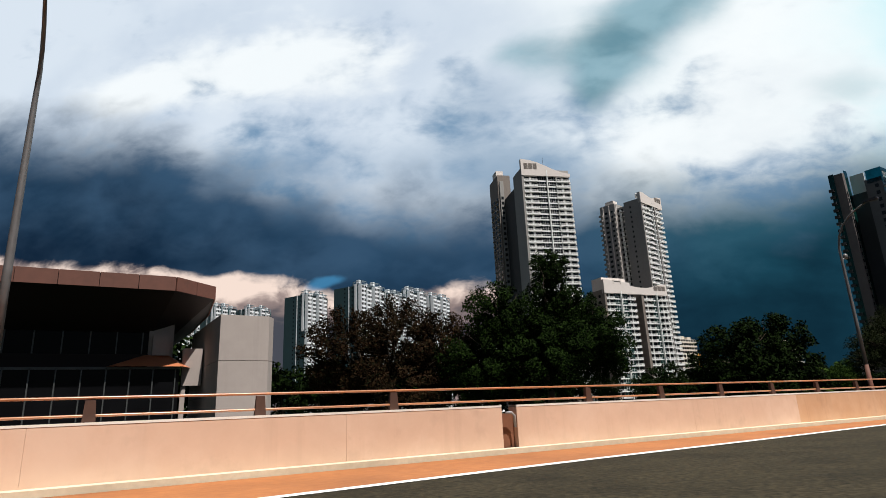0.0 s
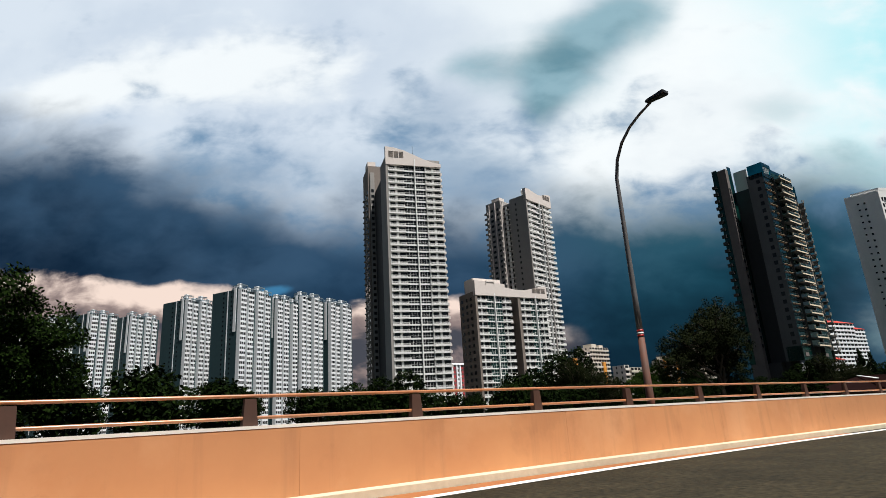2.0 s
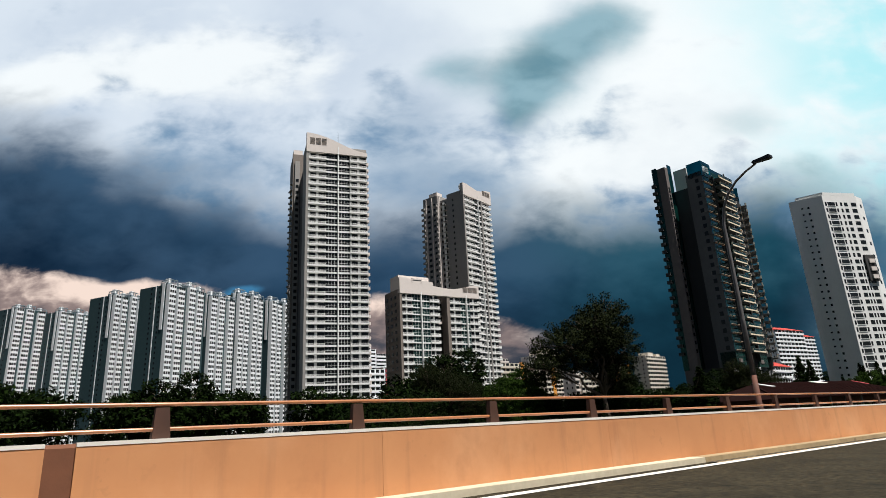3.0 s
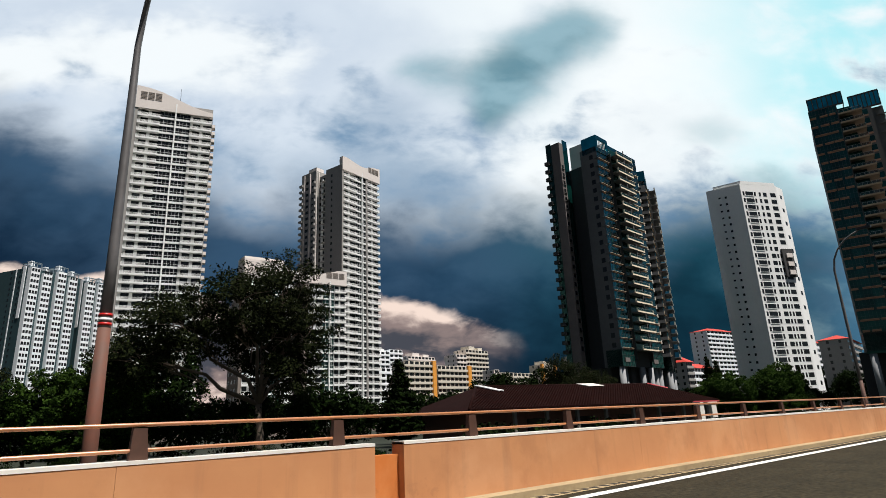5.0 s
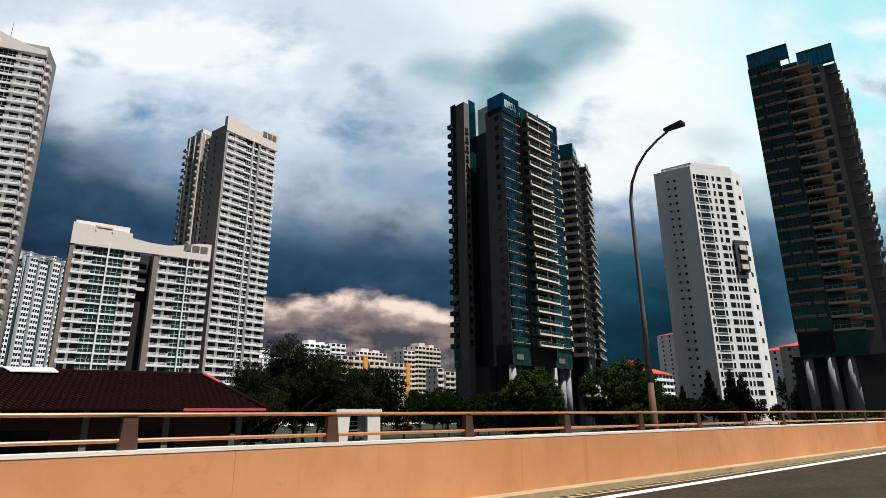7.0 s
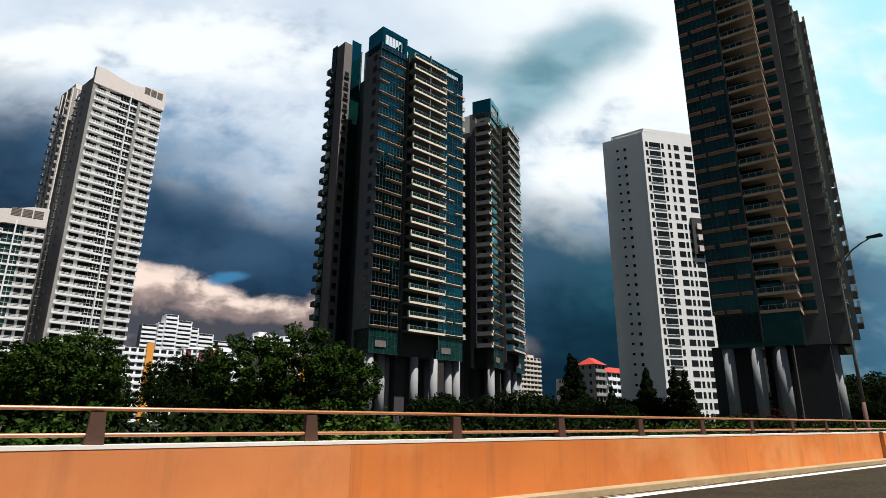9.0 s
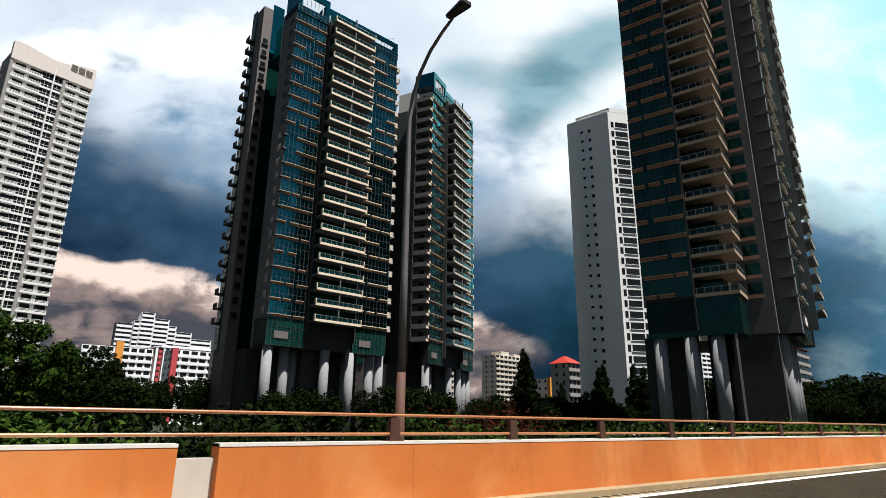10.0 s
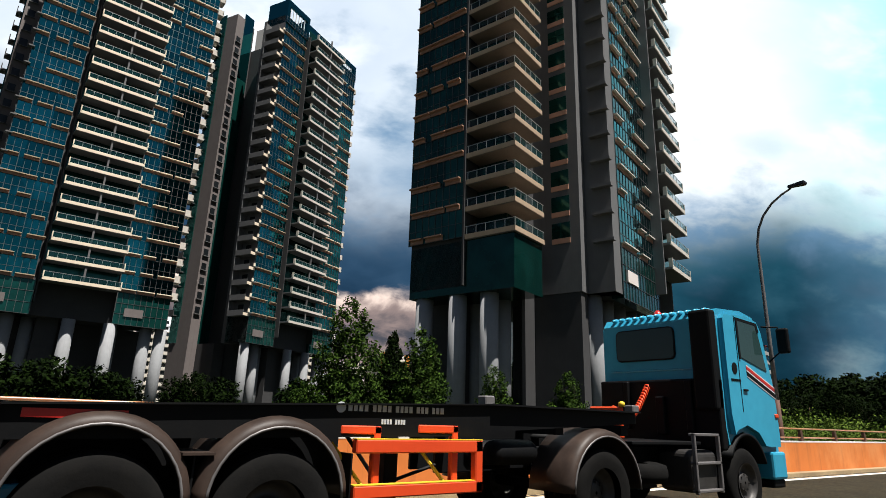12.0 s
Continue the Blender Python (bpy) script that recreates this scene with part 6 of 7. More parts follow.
# white gate pier behind the rail
gate = thing("gate_pier", frame_at(192.6, 39.6, -8), "pale cream concrete gate pier with a dark opening", "gate pier")
for u0, u1, lean in ((0.0, 1.0, -0.35), (2.3, 3.3, 0.12)):
    ring = [(u0 + lean, 0), (u1 + lean, 0), (u1 + lean, 0.8), (u0 + lean, 0.8)]
    head = [(u0, 0), (u1, 0), (u1, 0.8), (u0, 0.8)]
    part("leg", mesh_of("leg", [(u, v, 0) for u, v in ring] + [(u, v, 3.75) for u, v in head], BOX, "coping"), gate)
part("lintel", box_mesh("lintel", [(-0.1, 3.4, -0.1, 0.9, 3.75, 4.05)], "coping"), gate)
for i in range(4):
    part("slat", box_mesh("slat", [(1.0, 1.9, 0.3, 0.36, 2.3 + i * 0.3, 2.36 + i * 0.3)], "railmetal"), gate)
part("panel", box_mesh("panel", [(1.75, 2.3, 0.4, 0.46, 2.2, 3.75)], "grey"), gate)

# ---- brown hall with a wide flat eave ----
hall = thing("hall", frame_at(0, 0, 0, GROUND), "low brown hall with a wide sloping soffit and dark glazing", "building")
G0 = -GROUND
eave = [(-46, 39.0), (3.4, 39.0), (6.0, 41.2), (6.6, 48.0), (6.6, 60.0), (-46, 60.0)]
inner = [(-46, 43.6), (2.6, 43.6), (4.0, 45.0), (4.4, 48.5), (4.4, 58.0), (-46, 58.0)]
v = [(x_, y_, 10.05 + G0) for x_, y_ in eave] + [(x_, y_, 9.25 + G0) for x_, y_ in eave] + [(x_, y_, 7.2 + G0) for x_, y_ in inner]
f = [(0, 1, 2, 3, 4, 5)[::1]]
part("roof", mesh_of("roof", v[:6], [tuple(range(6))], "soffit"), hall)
fascia = []
for a, b in ((0, 1), (1, 2), (2, 3), (3, 4)):
    (xa, ya), (xb, yb) = eave[a], eave[b]
    l = math.hypot(xb - xa, yb - ya)
    n = max(1, round(l / 2.1))
    for i in range(n):
        p0, p1 = (xa + (xb - xa) * i / n, ya + (yb - ya) * i / n), (xa + (xb - xa) * (i + 1) / n - 0.03 * (xb - xa) / l, ya + (yb - ya) * (i + 1) / n - 0.03 * (yb - ya) / l)
        nx, ny = (yb - ya) / l * 0.08, -(xb - xa) / l * 0.08
        q = [(p0[0], p0[1]), (p1[0], p1[1]), (p1[0] + nx, p1[1] + ny), (p0[0] + nx, p0[1] + ny)]
        part("fascia_panel", mesh_of("fascia_panel", [(*c, 9.2 + G0) for c in q] + [(*c, 10.08 + G0) for c in q], BOX, "fascia"), hall)
# shade under the wide eave is put into the soffit's near-black colour
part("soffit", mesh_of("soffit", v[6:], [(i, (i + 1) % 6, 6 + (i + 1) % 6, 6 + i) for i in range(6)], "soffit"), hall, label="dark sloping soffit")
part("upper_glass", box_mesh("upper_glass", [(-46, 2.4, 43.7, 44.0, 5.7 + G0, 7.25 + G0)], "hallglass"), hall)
part("mullion_grid", box_mesh("mullion_grid", [(-46 + i * 1.5, -45.92 + i * 1.5, 43.62, 43.72, 5.7 + G0, 7.25 + G0) for i in range(33)], "mullion"), hall)
part("pier", box_mesh("pier", [(2.4, 3.9, 43.4, 45.5, 0, 7.9 + G0)], "concrete"), hall)
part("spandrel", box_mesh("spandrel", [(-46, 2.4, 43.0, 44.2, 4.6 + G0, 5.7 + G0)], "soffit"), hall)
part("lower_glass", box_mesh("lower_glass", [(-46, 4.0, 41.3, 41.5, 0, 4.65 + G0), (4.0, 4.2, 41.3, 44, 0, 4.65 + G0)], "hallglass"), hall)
part("mullion_grid", box_mesh("mullion_grid", [(-46 + i * 1.28, -45.93 + i * 1.28, 41.2, 41.32, 0, 4.7 + G0) for i in range(40)] + [(-46, 4.2, 41.2, 41.34, 4.6 + G0, 4.75 + G0)], "mullion"), hall)
cv = [(0.2, 40.9, 4.75 + G0), (4.3, 40.9, 4.75 + G0), (5.0, 42.2, 4.75 + G0), (5.0, 44.2, 4.75 + G0), (2.2, 43.0, 5.65 + G0), (3.6, 43.0, 5.65 + G0), (-0.4, 43.2, 4.75 + G0)]
part("canopy_pier", box_mesh("canopy_pier", [(2.6, 3.6, 42.6, 43.4, 5.6 + G0, 6.9 + G0)], "concrete"), hall)
part("canopy", mesh_of("canopy", cv, [(0, 1, 5, 4), (1, 2, 5), (2, 3, 5), (0, 4, 6)], "copper"), hall, label="small copper canopy roof")
part("low_wall", box_mesh("low_wall", [(4.4, 5.6, 42.0, 42.4, 3.6 + G0, 6.0 + G0), (4.4, 4.7, 42.1, 42.3, 0, 3.6 + G0)], "concrete"), hall)

# pale concrete block with panel joints
block = thing("concrete_block", frame_at(5.9, 37.4, 2), "tall pale concrete plant block with a chamfered corner", "building")
z = 0.0
for hgt in (2.4, 2.4, 2.0, 2.8):
    ring = [(0, 0), (2.95, 0), (3.42, 0.7), (3.42, 10.0), (0, 10.0)]
    part("panel", prism("panel", ring, z + 0.015, z + hgt - 0.015, "concrete"), block)
    z += hgt
part("core", prism("core", [(0.03, 0.03), (2.9, 0.03), (3.38, 0.72), (3.38, 9.9), (0.03, 9.9)], 0, z - 0.03, "brownwall"), block)


# ---- container truck in the next lane ----
M["truckblue"] = surface("cab_blue", (0.040, 0.36, 0.54), 0.18, (0.032, 0.29, 0.46), 5.0, 0.25, 0.03, streak=0.12, dirt=(0.05, 0.12, 0.15))
M["truckdark"] = surface("chassis_black", (0.003, 0.0035, 0.0045), 0.6, (0.007, 0.0065, 0.006), 6.0, 0.4, 0.15, spec=0.15)
M["tyre"] = surface("tyre_rubber", (0.006, 0.006, 0.006), 0.9, (0.012, 0.011, 0.010), 8.0, 0.4, 0.3, spec=0.1)
M["rim"] = surface("wheel_rim", (0.07, 0.066, 0.063), 0.5, (0.03, 0.027, 0.026), 9.0, 0.5, 0.1, 0.5)
M["signal"] = surface("orange_red_paint", (0.80, 0.075, 0.014), 0.45, (0.68, 0.055, 0.012), 6.0, 0.25, 0.05)
M["yellow"] = surface("yellow_paint", (0.85, 0.58, 0.03), 0.5, (0.75, 0.48, 0.03), 6.0, 0.25, 0.05)
M["letter"] = surface("lettering_grey", (0.62, 0.63, 0.64), 0.5, None, 6.0, 0.2, 0.0)
M["cabglass"] = glazing("cab_glass", (0.035, 0.075, 0.075), 0.04)
M["guard"] = surface("mudguard", (0.060, 0.040, 0.031), 0.5, (0.014, 0.010, 0.009), 5.0, 0.4, 0.1, spec=0.25)

truck = thing("truck", Matrix.Translation((292.3, 4.95, 0.0)), "black container trailer drawn by a light blue truck cab, empty", "truck")
TYRE = lathe("tyre", [(0.30, -0.13), (0.40, -0.145), (0.48, -0.135), (0.515, -0.10), (0.525, -0.05), (0.512, -0.045), (0.512, -0.03), (0.527, -0.025), (0.527, 0.025), (0.512, 0.03), (0.512, 0.045), (0.525, 0.05), (0.515, 0.10), (0.48, 0.135), (0.40, 0.145), (0.30, 0.13)], "tyre", 40, True, "y", False)
RIM = lathe("rim", [(0.305, -0.13), (0.285, -0.125), (0.27, -0.07), (0.17, -0.02), (0.15, -0.06), (0.09, -0.08), (0.02, -0.085)], "rim", 32, True, "y", False)
BOLT = lathe("bolt", [(0.014, -0.03), (0.014, 0.0)], "rim", 6, False, "y")


def wheel(x, y, deep=0.0):
    w = part("wheel", TYRE, truck, (x, y, 0.525))
    r = part("rim", RIM, w, (0, deep, 0))
    for k in range(8):
        a = k * math.pi / 4
        part("bolt", BOLT, w, (0.125 * math.cos(a), deep - 0.055, 0.125 * math.sin(a)))
    return w


for ax in (0.72, 2.02, 6.25):
    for wy in (0.16, 0.47, 1.93, 2.24):
        wheel(ax, wy, 0.10 if wy in (0.16, 1.93) else 0.0)
    part("axle", mesh_of("axle", *tube([(ax, 0.3, 0.525), (ax, 2.1, 0.525)], [0.07, 0.07], 10), "truckdark", True), truck)
for wy in (0.20, 2.20):
    wheel(9.86, wy, -0.02)


def arch(x, r, y0, y1, a0, a1, mat, thick=0.02, name="mudguard", zc=0.56):
    """A curved mudguard over a wheel."""
    v, f, n = [], [], 18
    for i in range(n + 1):
        a = radians(a0 + (a1 - a0) * i / n)
        for rr in (r, r + thick):
            for yy in (y0, y1):
                v.append((x + rr * math.cos(a), yy, zc + rr * math.sin(a)))
    for i in range(n):
        k, j = 4 * i, 4 * (i + 1)
        f += [(k, j, j + 1, k + 1), (k + 2, k + 3, j + 3, j + 2), (k, k + 2, j + 2, j), (k + 1, j + 1, j + 3, k + 3)]
    f += [(0, 1, 3, 2), (4 * n, 4 * n + 2, 4 * n + 3, 4 * n + 1)]
    return mesh_of(name, v, f, mat, True)


def guard_shell(x, r, y0, y1, zc):
    """A pressed mudguard: a lip towards the outer side, a rounded shoulder and a flat crown, with thickness."""
    inward = 1 if y1 > y0 else -1
    line = [(r - 0.085, y0), (r - 0.05, y0 + 0.012 * inward), (r - 0.018, y0 + 0.05 * inward), (r, y0 + 0.12 * inward), (r, y1)]
    line += [(q - 0.02, y_) for q, y_ in reversed(line)]
    k, n, v, f = len(line), 22, [], []
    for i in range(n + 1):
        a = math.pi * i / n
        v += [(x + q * math.cos(a), y_, zc + q * math.sin(a)) for q, y_ in line]
    for i in range(n):
        f += [(i * k + j, i * k + (j + 1) % k, (i + 1) * k + (j + 1) % k, (i + 1) * k + j) for j in range(k)]
    f += [tuple(range(k))[::-1], tuple(range(n * k, n * k + k))]
    return mesh_of("mudguard", v, f, "guard", True)


for ax in (0.72, 2.02, 6.25):
    r, zc = (0.655, 0.67) if ax < 5 else (0.73, 0.56)
    for y0, y1 in ((-0.03, 0.62), (2.43, 1.78)):
        g = part("mudguard", guard_shell(ax, r, y0, y1, zc), truck, label="dusty brown-black mudguard")
        if y0 < 0:
            part("edge_strip", arch(ax, r - 0.10, y0 - 0.010, y0 + 0.008, 0, 180, "lampsteel", 0.020, "edge_strip", zc), g, label="worn bright edge")

# trailer frame
for y0 in (0.10, 2.16):
    beam = [(0.10, y0, 1.12), (4.40, y0, 1.18), (4.40, y0 + 0.14, 1.18), (0.10, y0 + 0.14, 1.12), (0.10, y0, 1.342), (4.40, y0, 1.50), (4.40, y0 + 0.14, 1.50), (0.10, y0 + 0.14, 1.342)]
    part("side_beam", mesh_of("side_beam", beam, BOX, "truckdark"), truck)
    cap = [(x_, y_, z_ + dz) for dz in (0.0, 0.015) for x_, y_, z_ in ((0.10, y0 - 0.05, 1.342), (4.40, y0 - 0.05, 1.50), (4.40, y0 + 0.19, 1.50), (0.10, y0 + 0.19, 1.342))]
    part("flange", mesh_of("flange", cap, BOX, "truckdark"), truck)
    part("flange", box_mesh("flange", [(4.40, 7.10, y0 - 0.05, y0 + 0.19, 1.50, 1.52)], "truckdark"), truck)
for y0 in (0.14, 2.14):
    part("gooseneck", mesh_of("gooseneck", [(4.40, y0, 1.22), (7.10, y0, 1.36), (7.10, y0 + 0.12, 1.36), (4.40, y0 + 0.12, 1.22), (4.40, y0, 1.50), (7.10, y0, 1.50), (7.10, y0 + 0.12, 1.50), (4.40, y0 + 0.12, 1.50)], BOX, "truckdark"), truck)
for cx in (0.2, 1.35, 2.9, 4.3, 5.6, 6.9):
    part("cross_member", box_mesh("cross_member", [(cx, cx + 0.14, 0.24, 2.16, 1.20, 1.335)], "truckdark"), truck)
for cx, cy in ((4.36, 0.06), (7.0, 0.06), (7.0, 2.20)):
    part("twist_lock", bevel_box("twist_lock", cx - 0.06, cx + 0.08, cy, cy + 0.14, 1.50, 1.60, "lampsteel", 0.012, 1), truck)
part("reflector", box_mesh("reflector", [(0.22, 0.86, 0.085, 0.10, 1.265, 1.325)], "red"), truck, label="long red reflector strip")
# deep frame rails and splash plates close the space over the wheels
for y0 in (0.66, 1.66):
    part("frame_rail", bevel_box("frame_rail", 0.10, 2.72, y0, y0 + 0.10, 0.66, 1.32, "truckdark", 0.01, 1), truck)
for cx in (0.04, 1.35, 2.70):
    part("splash_plate", box_mesh("splash_plate", [(cx, cx + 0.015, 0.05, 0.64, 0.50, 1.02)], "truckdark"), truck)
# tail frame with lamps
part("tail_bar", bevel_box("tail_bar", 0.0, 0.10, 0.05, 2.35, 0.62, 0.80, "signal", 0.015, 1), truck, label="orange-red underrun bar")
for cy in (0.32, 1.98):
    part("tail_post", bevel_box("tail_post", 0.0, 0.10, cy, cy + 0.10, 0.80, 1.30, "signal", 0.012, 1), truck)
part("tail_beam", bevel_box("tail_beam", -0.02, 0.10, 0.05, 2.35, 1.16, 1.345, "truckdark", 0.012, 1), truck)
for cy in (0.16, 2.10):
    part("tail_lamp", lathe("tail_lamp", [(0.07, -0.03), (0.075, 0.0), (0.06, 0.015)], "red", 16, True, "x"), truck, (-0.04, cy, 1.29))
part("number_plate", box_mesh("number_plate", [(-0.012, 0.0, 0.85, 1.35, 0.90, 1.12)], "signal"), truck)
for k in range(4):
    part("plate_bar", box_mesh("plate_bar", [(-0.02, -0.012, 0.92 + k * 0.1, 0.98 + k * 0.1, 0.95, 1.07)], "letter"), truck)
part("tail_reflector", box_mesh("tail_reflector", [(-0.028, -0.02, 0.40, 2.0, 1.21, 1.285)], "red"), truck, label="red reflective strip across the tail")
part("label_plate", box_mesh("label_plate", [(-0.028, -0.02, 0.20, 0.34, 1.18, 1.32)], "letter"), truck)
for cy in (0.06, 2.30):
    post = part("marker_post", lathe("marker_post", [(0.07, 0), (0.08, 0.03), (0.06, 0.06), (0.06, 0.20), (0.055, 0.26)], "signal", 16), truck, (-0.06, cy, 1.14), label="orange-red corner post")
    part("amber_lamp", lathe("amber_lamp", [(0.055, 0), (0.055, 0.04), (0.03, 0.07), (0.0, 0.075)], "yellow", 16), post, (0, 0, 0.26))
    part("lamp_cluster", bevel_box("lamp_cluster", -0.06, 0.0, cy - 0.05 if cy < 1 else cy - 0.12, cy + 0.12 if cy < 1 else cy + 0.05, 0.92, 1.08, "red", 0.01, 1), truck)
part("tool_box", bevel_box("tool_box", 0.14, 0.42, 0.18, 0.62, 0.58, 0.84, "truckblue", 0.03, 2), truck, label="blue plastic tool box")
part("joining_plate", box_mesh("joining_plate", [(1.25, 1.49, -0.02, 0.60, 1.02, 1.04)], "guard"), truck)
# lettering as plain bars
x = 2.66
for wdt in (0.055, 0.05, 0.055, 0.05, 0.0, 0.05, 0.05, 0.055, 0.05, 0.0, 0.05, 0.045, 0.05, 0.05, 0.0, 0.05, 0.045, 0.05, 0.0, 0.045, 0.05, 0.055):
    if wdt:
        part("letter_bar", box_mesh("letter_bar", [(0, wdt - 0.014, 0.094, 0.10, 1.385, 1.445)], "letter"), truck, (x, 0, 0))
    x += wdt + 0.004 if wdt else 0.035
for k in range(9):
    if k != 4:
        part("number_bar", box_mesh("number_bar", [(0, 0.022, 0.094, 0.10, 1.275, 1.32)], "letter"), truck, (3.02 + k * 0.031, 0, 0))
part("emblem", lathe("emblem", [(0.048, -0.004), (0.048, 0.004)], "letter", 24, False, "y"), truck, (2.585, 0.094, 1.415))

# side guard: a frame of orange-red tubes with yellow inner faces
for nm, r in (("guard_rail_bar", (2.72, 4.22, 0.0, 0.09, 1.02, 1.14)), ("guard_rail_bar", (2.72, 4.22, 0.0, 0.09, 0.64, 0.75)), ("guard_upright", (4.12, 4.22, 0.0, 0.09, 0.64, 1.14)), ("guard_upright", (2.95, 3.03, 0.09, 0.17, 0.70, 1.26)), ("guard_upright", (3.88, 3.96, 0.09, 0.17, 0.70, 1.28)), ("guard_arm", (2.60, 3.03, 0.09, 0.17, 1.18, 1.26)), ("guard_arm", (3.45, 3.96, 0.09, 0.17, 1.20, 1.28))):
    part(nm, bevel_box(nm, *r, "signal", 0.012, 1), truck, label="orange-red side guard tube")
part("guard_edge", box_mesh("guard_edge", [(2.72, 4.22, 0.005, 0.085, 1.14, 1.148)], "yellow"), truck)
part("guard_edge", box_mesh("guard_edge", [(2.72, 4.12, 0.005, 0.085, 0.75, 0.758)], "yellow"), truck)
for xa, xb in ((2.62, 2.86), (3.56, 3.80)):
    part("brace", mesh_of("brace", *tube([(xa, 0.3, 1.10), (xb, 0.12, 0.74)], [0.018, 0.018], 6), "yellow"), truck, label="yellow diagonal brace")
for y0 in (0.5, 1.8):
    part("landing_leg", bevel_box("landing_leg", 3.34, 3.50, y0, y0 + 0.16, 0.36, 1.3, "truckdark", 0.01, 1), truck)
    part("leg_foot", box_mesh("leg_foot", [(3.26, 3.58, y0 - 0.06, y0 + 0.22, 0.32, 0.36)], "truckdark"), truck)
part("leg_brace", mesh_of("leg_brace", *tube([(3.3, 0.58, 0.72), (2.9, 0.6, 1.2)], [0.02, 0.02], 6), "truckdark"), truck)
part("leg_brace", mesh_of("leg_brace", *tube([(3.5, 0.58, 0.72), (4.05, 0.6, 0.86)], [0.02, 0.02], 6), "truckdark"), truck)

# added dark plates and block fill the shaded gap under neck and cab
for y0 in (0.92, 1.42):
    part("neck_web", bevel_box("neck_web", 4.30, 7.20, y0, y0 + 0.06, 0.74, 1.40, "truckdark", 0.01, 1), truck)
part("gearbox", bevel_box("gearbox", 7.20, 9.40, 0.86, 1.54, 0.46, 1.02, "truckdark", 0.08, 2), truck)

# tractor chassis
for y0 in (0.75, 1.55):
    part("chassis_rail", bevel_box("chassis_rail", 5.2, 10.8, y0, y0 + 0.10, 0.78, 1.04, "truckdark", 0.01, 1), truck)
part("fifth_wheel", lathe("fifth_wheel", [(0.46, 0), (0.48, 0.05), (0.40, 0.09)], "truckdark", 28), truck, (6.25, 1.2, 1.12))
part("fifth_wheel_base", box_mesh("fifth_wheel_base", [(5.9, 6.6, 0.8, 1.6, 1.0, 1.14)], "truckdark"), truck)
part("catwalk", bevel_box("catwalk", 7.3, 9.1, 0.35, 2.0, 1.08, 1.13, "truckdark", 0.01, 1), truck)
for k in range(3):
    part("air_tank", lathe("air_tank", [(0.02, -0.34), (0.12, -0.32), (0.14, -0.26), (0.14, 0.26), (0.12, 0.32), (0.02, 0.34)], "truckdark", 18, True, "x"), truck, (4.95 + k * 0.05, 0.35 + k * 0.32, 1.0 - k * 0.02))
SPARE = lathe("spare_tyre", [(0.26, -0.12), (0.40, -0.13), (0.50, -0.10), (0.52, -0.03), (0.52, 0.03), (0.50, 0.10), (0.40, 0.13), (0.26, 0.12)], "tyre", 36, True, "z", False)
part("spare_tyre", SPARE, truck, (7.42, 0.52, 0.72))
part("spare_carrier", box_mesh("spare_carrier", [(6.95, 7.9, 0.4, 0.9, 0.50, 0.56)], "truckdark"), truck)
part("fuel_tank", bevel_box("fuel_tank", 8.42, 9.1, 0.10, 0.72, 0.42, 1.02, "rim", 0.10, 4), truck)
for xx in (8.34, 9.02):
    part("step_upright", bevel_box("step_upright", xx, xx + 0.04, 0.02, 0.08, 0.42, 1.26, "lampsteel", 0.008, 1), truck)
for zz in (0.44, 0.82, 1.22):
    part("step", bevel_box("step", 8.34, 9.06, 0.02, 0.12, zz, zz + 0.04, "lampsteel", 0.008, 1), truck)

# cab: a bent shell with wheel arch
prof = [(9.30, 1.46), (9.30, 2.88), (9.40, 3.00), (10.20, 3.05), (10.62, 2.99), (10.78, 2.80), (11.02, 1.98), (11.06, 1.50), (11.06, 0.92), (10.62, 0.92)]
prof += [(9.86 + 0.66 * math.cos(radians(a)), 0.56 + 0.66 * math.sin(radians(a))) for a in (35, 60, 90, 115, 135)] + [(9.36, 1.20)]
bm = bmesh.new()
ring = [bm.verts.new((px, 0.0, pz)) for px, pz in prof]
face = bm.faces.new(ring)
ext = bmesh.ops.extrude_face_region(bm, geom=[face])
bmesh.ops.translate(bm, vec=(0, 2.4, 0), verts=[g for g in ext["geom"] if isinstance(g, bmesh.types.BMVert)])
bmesh.ops.recalc_face_normals(bm, faces=bm.faces[:])
bmesh.ops.bevel(bm, geom=[e for e in bm.edges if abs(e.verts[0].co.y - e.verts[1].co.y) < 0.01], offset=0.09, segments=4, affect="EDGES")
me = bpy.data.meshes.new("cab")
bm.to_mesh(me)
bm.free()
me.materials.append(M["truckblue"])
cab = part("cab", me, truck, Matrix.Translation((0.08, 0, 0.5)) @ Matrix.Diagonal((1, 1, 1.11, 1)) @ Matrix.Translation((0, 0, -0.5)), label="light blue painted cab")
for k in range(13):
    part("roof_rib", lathe("roof_rib", [(0.0, -0.16), (0.03, -0.14), (0.045, -0.06), (0.045, 0.30), (0.03, 0.42), (0.0, 0.44)], "truckblue", 10, True, "x"), cab, pose(9.44, 0.28 + k * 0.15, 2.985))


def rounded_sheet(name, y0, y1, z0, z1, r, x0, x1, mat):
    """A plate with rounded corners across the rear of the cab."""
    pts = []
    for cy, cz, a0 in ((y1 - r, z1 - r, 0), (y0 + r, z1 - r, 90), (y0 + r, z0 + r, 180), (y1 - r, z0 + r, 270)):
        pts += [(cy + r * math.cos(radians(a0 + a)), cz + r * math.sin(radians(a0 + a))) for a in (0, 30, 60, 90)]
    n = len(pts)
    v = [(x0, a, b) for a, b in pts] + [(x1, a, b) for a, b in pts]
    f = [tuple(range(n))[::-1], tuple(range(n, 2 * n))] + [(i, (i + 1) % n, (i + 1) % n + n, i + n) for i in range(n)]
    return mesh_of(name, v, f, mat)


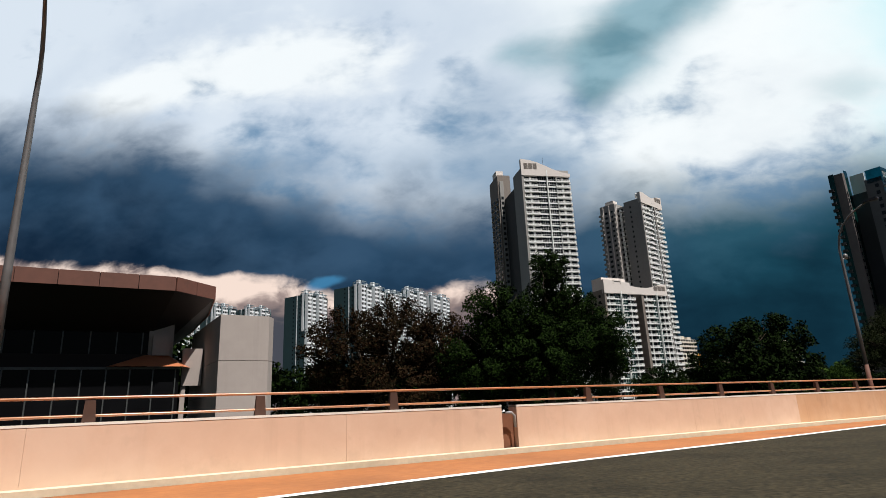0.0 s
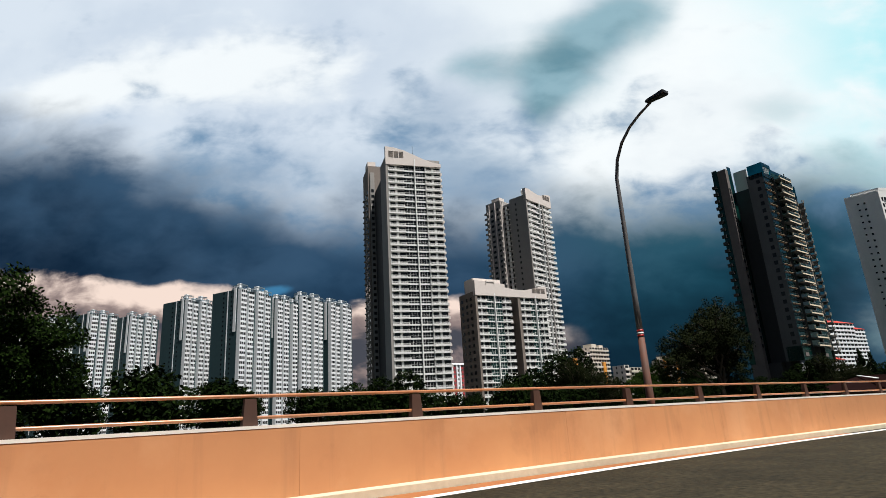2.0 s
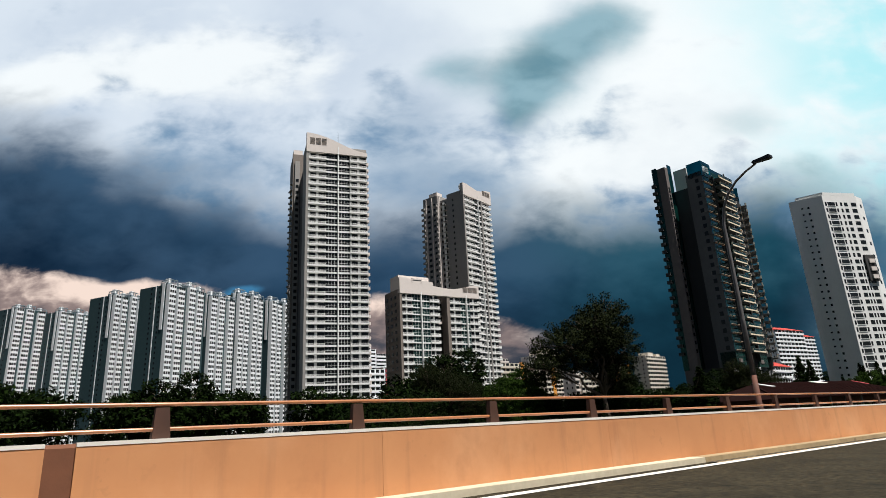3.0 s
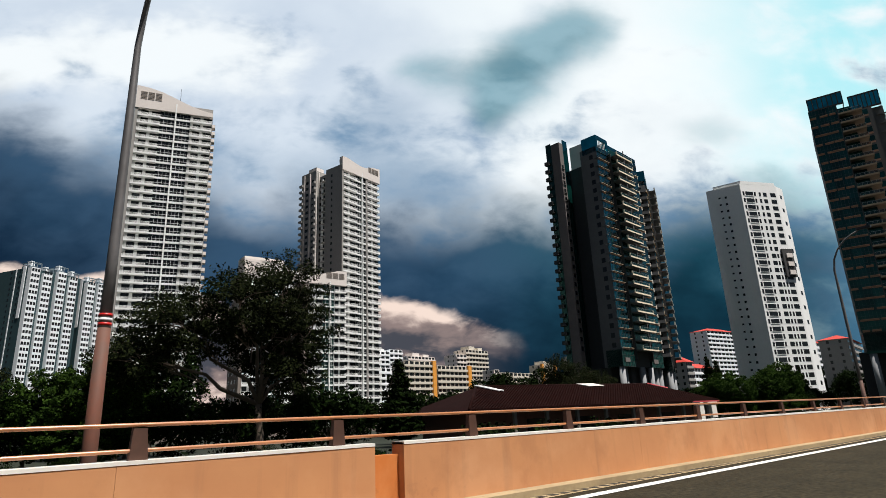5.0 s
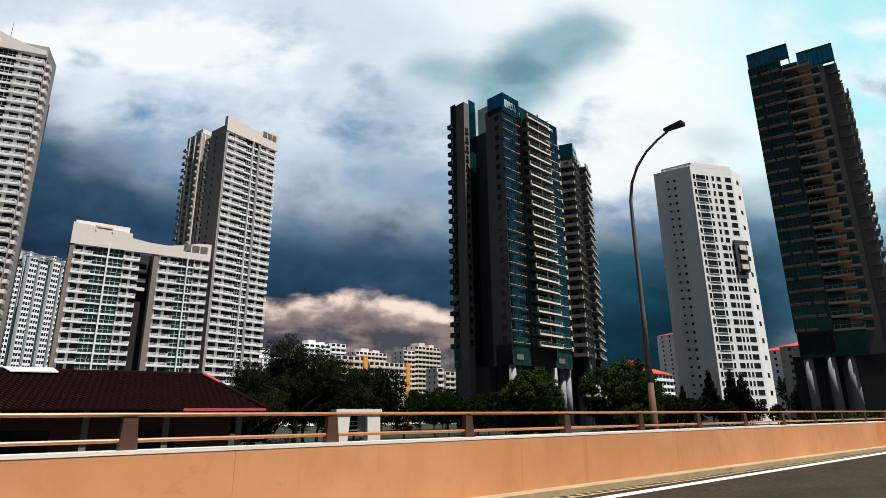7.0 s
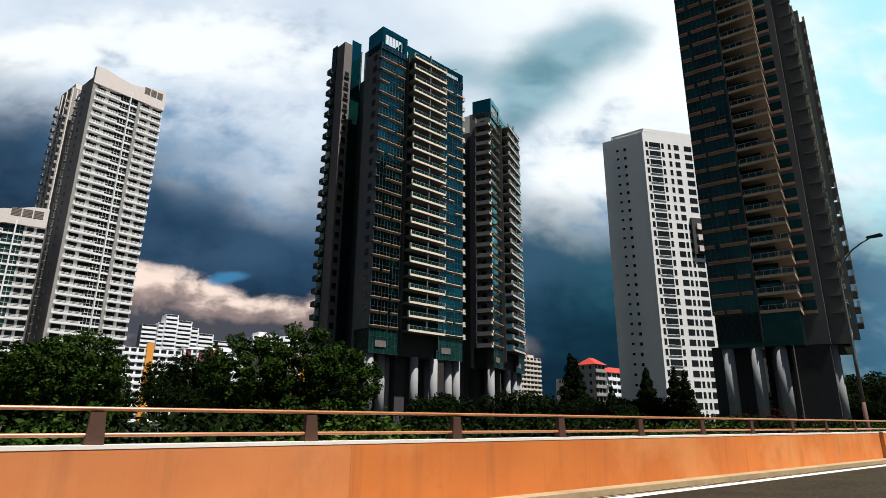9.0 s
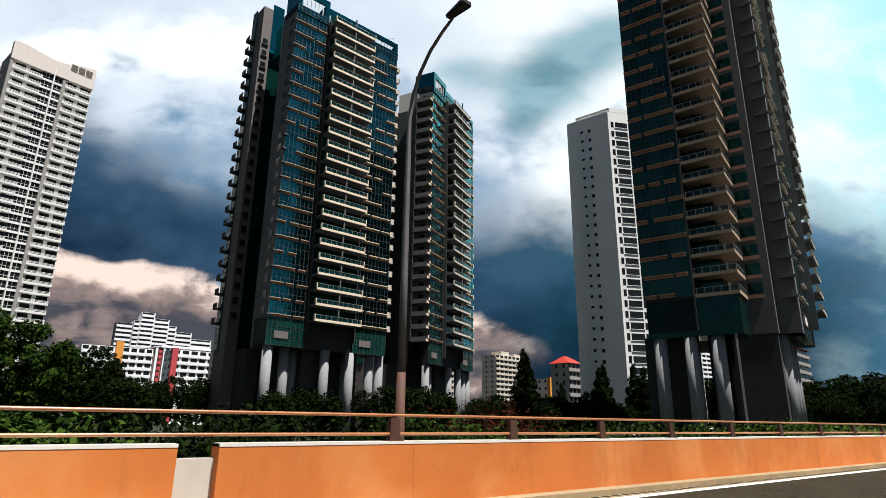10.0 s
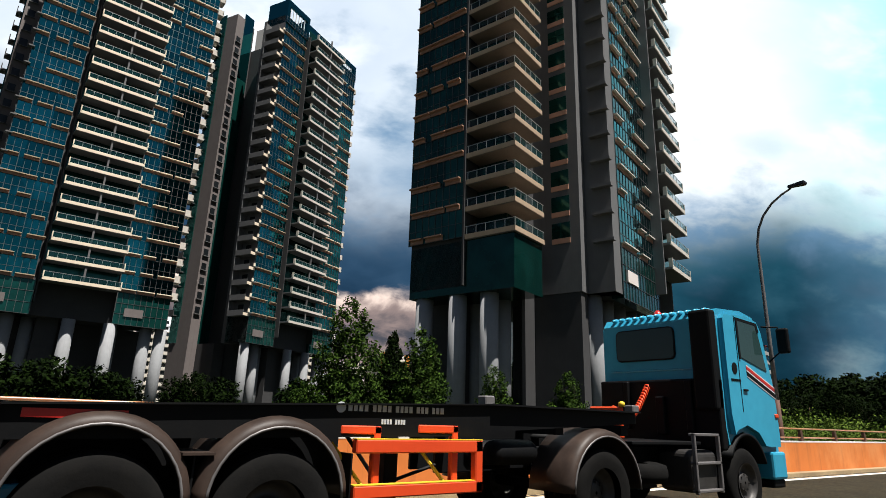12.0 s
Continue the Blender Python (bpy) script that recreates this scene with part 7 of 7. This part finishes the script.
part("window_seal", rounded_sheet("window_seal", 0.83, 2.03, 2.27, 2.79, 0.09, 9.276, 9.31, "truckdark"), cab, label="black rubber seal")
part("rear_window", rounded_sheet("rear_window", 0.85, 2.01, 2.29, 2.77, 0.08, 9.268, 9.30, "cabglass"), cab, label="tinted rear window")
part("air_intake", bevel_box("air_intake", 9.08, 9.30, 0.06, 0.44, 1.50, 2.96, "truckdark", 0.04, 2), cab, label="black air intake behind the cab")
part("rear_skirt", bevel_box("rear_skirt", 9.16, 9.31, 0.06, 2.34, 0.96, 1.96, "truckdark", 0.03, 2), cab, label="black frame below the rear of the cab")
for r in ((9.10, 9.20, 0.5, 0.62, 1.2, 1.94), (9.08, 9.2, 1.0, 1.16, 1.14, 1.7), (9.1, 9.2, 1.7, 1.8, 1.2, 1.94)):
    part("rear_bracket", bevel_box("rear_bracket", *r, "truckdark", 0.015, 1), cab)
part("pressed_rib", bevel_box("pressed_rib", 9.285, 9.31, 0.52, 2.2, 2.10, 2.13, "truckblue", 0.012, 2), cab)


def side_sheet(name, pts, mat, y0=-0.012, y1=0.02):
    """A flat panel on the near side of the cab, from a list of corners."""
    n = len(pts)
    v = [(a, y0, b) for a, b in pts] + [(a, y1, b) for a, b in pts]
    f = [tuple(range(n)), tuple(range(n, 2 * n))[::-1]] + [(i, i + n, (i + 1) % n + n, (i + 1) % n) for i in range(n)]
    return mesh_of(name, v, f, mat)


part("door_window", side_sheet("door_window", [(9.86, 2.30), (9.84, 2.86), (10.52, 2.84), (10.74, 2.14), (10.40, 2.20)], "cabglass"), cab, label="dark door window")
part("window_frame", side_sheet("window_frame", [(9.81, 2.27), (9.80, 2.90), (10.55, 2.88), (10.60, 2.74), (10.52, 2.72), (10.48, 2.84), (9.85, 2.86), (9.86, 2.27)], "truckdark", -0.016), cab)
part("door_seam", side_sheet("door_seam", [(9.76, 1.50), (9.76, 2.92), (9.775, 2.92), (9.775, 1.50)], "truckdark", -0.006), cab)
part("windscreen", mesh_of("windscreen", [(10.80, 0.14, 2.76), (11.03, 0.14, 2.02), (11.03, 2.26, 2.02), (10.80, 2.26, 2.76), (10.78, 0.14, 2.76), (11.0, 0.14, 2.02), (11.0, 2.26, 2.02), (10.78, 2.26, 2.76)], BOX, "cabglass"), cab)
for z0, mat_, h in ((2.02, "letter", 0.02), (1.97, "red", 0.05), (1.94, "letter", 0.02), (1.88, "truckdark", 0.06), (1.86, "letter", 0.012)):
    part("stripe", side_sheet("stripe", [(10.02, z0 + 0.16), (10.02, z0 + 0.16 + h), (10.98, z0 - 0.14 + h), (10.98, z0 - 0.14)], mat_, -0.008), cab)
part("emblem", lathe("emblem", [(0.085, -0.008), (0.085, 0.0)], "truckdark", 24, False, "y"), cab, (9.62, 0.0, 2.12))
for k in range(5):
    part("letter_bar", box_mesh("letter_bar", [(0, 0.05, -0.007, 0, 0, 0.035)], "truckdark"), cab, (9.48 + k * 0.065, 0, 1.93))
part("door_handle", bevel_box("door_handle", 9.84, 9.98, -0.03, 0.0, 1.80, 1.83, "truckdark", 0.008, 1), cab)
part("wheel_arch", arch(9.86, 0.60, 0.03, 0.5, 20, 150, "truckdark", 0.04, "wheel_arch"), cab)
part("bumper", bevel_box("bumper", 10.62, 11.10, -0.006, 2.406, 0.54, 0.94, "truckblue", 0.04, 2), cab)
part("lower_bumper", bevel_box("lower_bumper", 10.66, 11.08, 0.04, 2.36, 0.42, 0.54, "truckdark", 0.03, 2), cab)
part("side_marker", bevel_box("side_marker", 10.86, 10.98, -0.02, 0.01, 1.44, 1.50, "signal", 0.01, 1), cab)
part("mirror_arm", mesh_of("mirror_arm", *tube([(10.75, 0.0, 2.85), (11.02, -0.16, 2.86), (11.05, -0.20, 2.5), (10.9, 0.0, 2.3)], [0.015] * 4, 6), "truckdark", True), cab)
part("mirror", bevel_box("mirror", 11.0, 11.10, -0.32, -0.12, 2.44, 2.84, "truckdark", 0.03, 2), cab)
part("beacon", lathe("beacon", [(0.09, 0), (0.10, 0.03), (0.075, 0.10), (0.03, 0.15), (0.0, 0.155)], "red", 18), cab, (9.9, 1.5, 3.03))
part("interior", box_mesh("interior", [(9.5, 9.9, 0.5, 0.9, 1.6, 2.4), (9.5, 9.9, 1.5, 1.9, 1.6, 2.4)], "truckdark"), cab)
# coiled hose from cab to trailer
coil = []
for k in range(150):
    s = k / 149
    c = Vector((9.25 - 1.15 * s, 1.35 - 0.1 * s, 2.0 - 0.62 * math.sin(s * 2.2) + 0.10 * s))
    coil.append((c.x, c.y + 0.055 * math.cos(k * 1.05), c.z + 0.055 * math.sin(k * 1.05)))
part("air_hose", mesh_of("air_hose", *tube(coil, [0.017] * 150, 5), "signal", True), truck, label="coiled red air hose")
part("hose_bracket", bevel_box("hose_bracket", 7.95, 8.05, 1.0, 1.6, 1.14, 1.62, "signal", 0.02, 1), truck)
part("marker_lamp", lathe("marker_lamp", [(0.05, 0), (0.05, 0.06), (0.02, 0.08)], "yellow", 14), truck, (8.0, 1.0, 1.62))
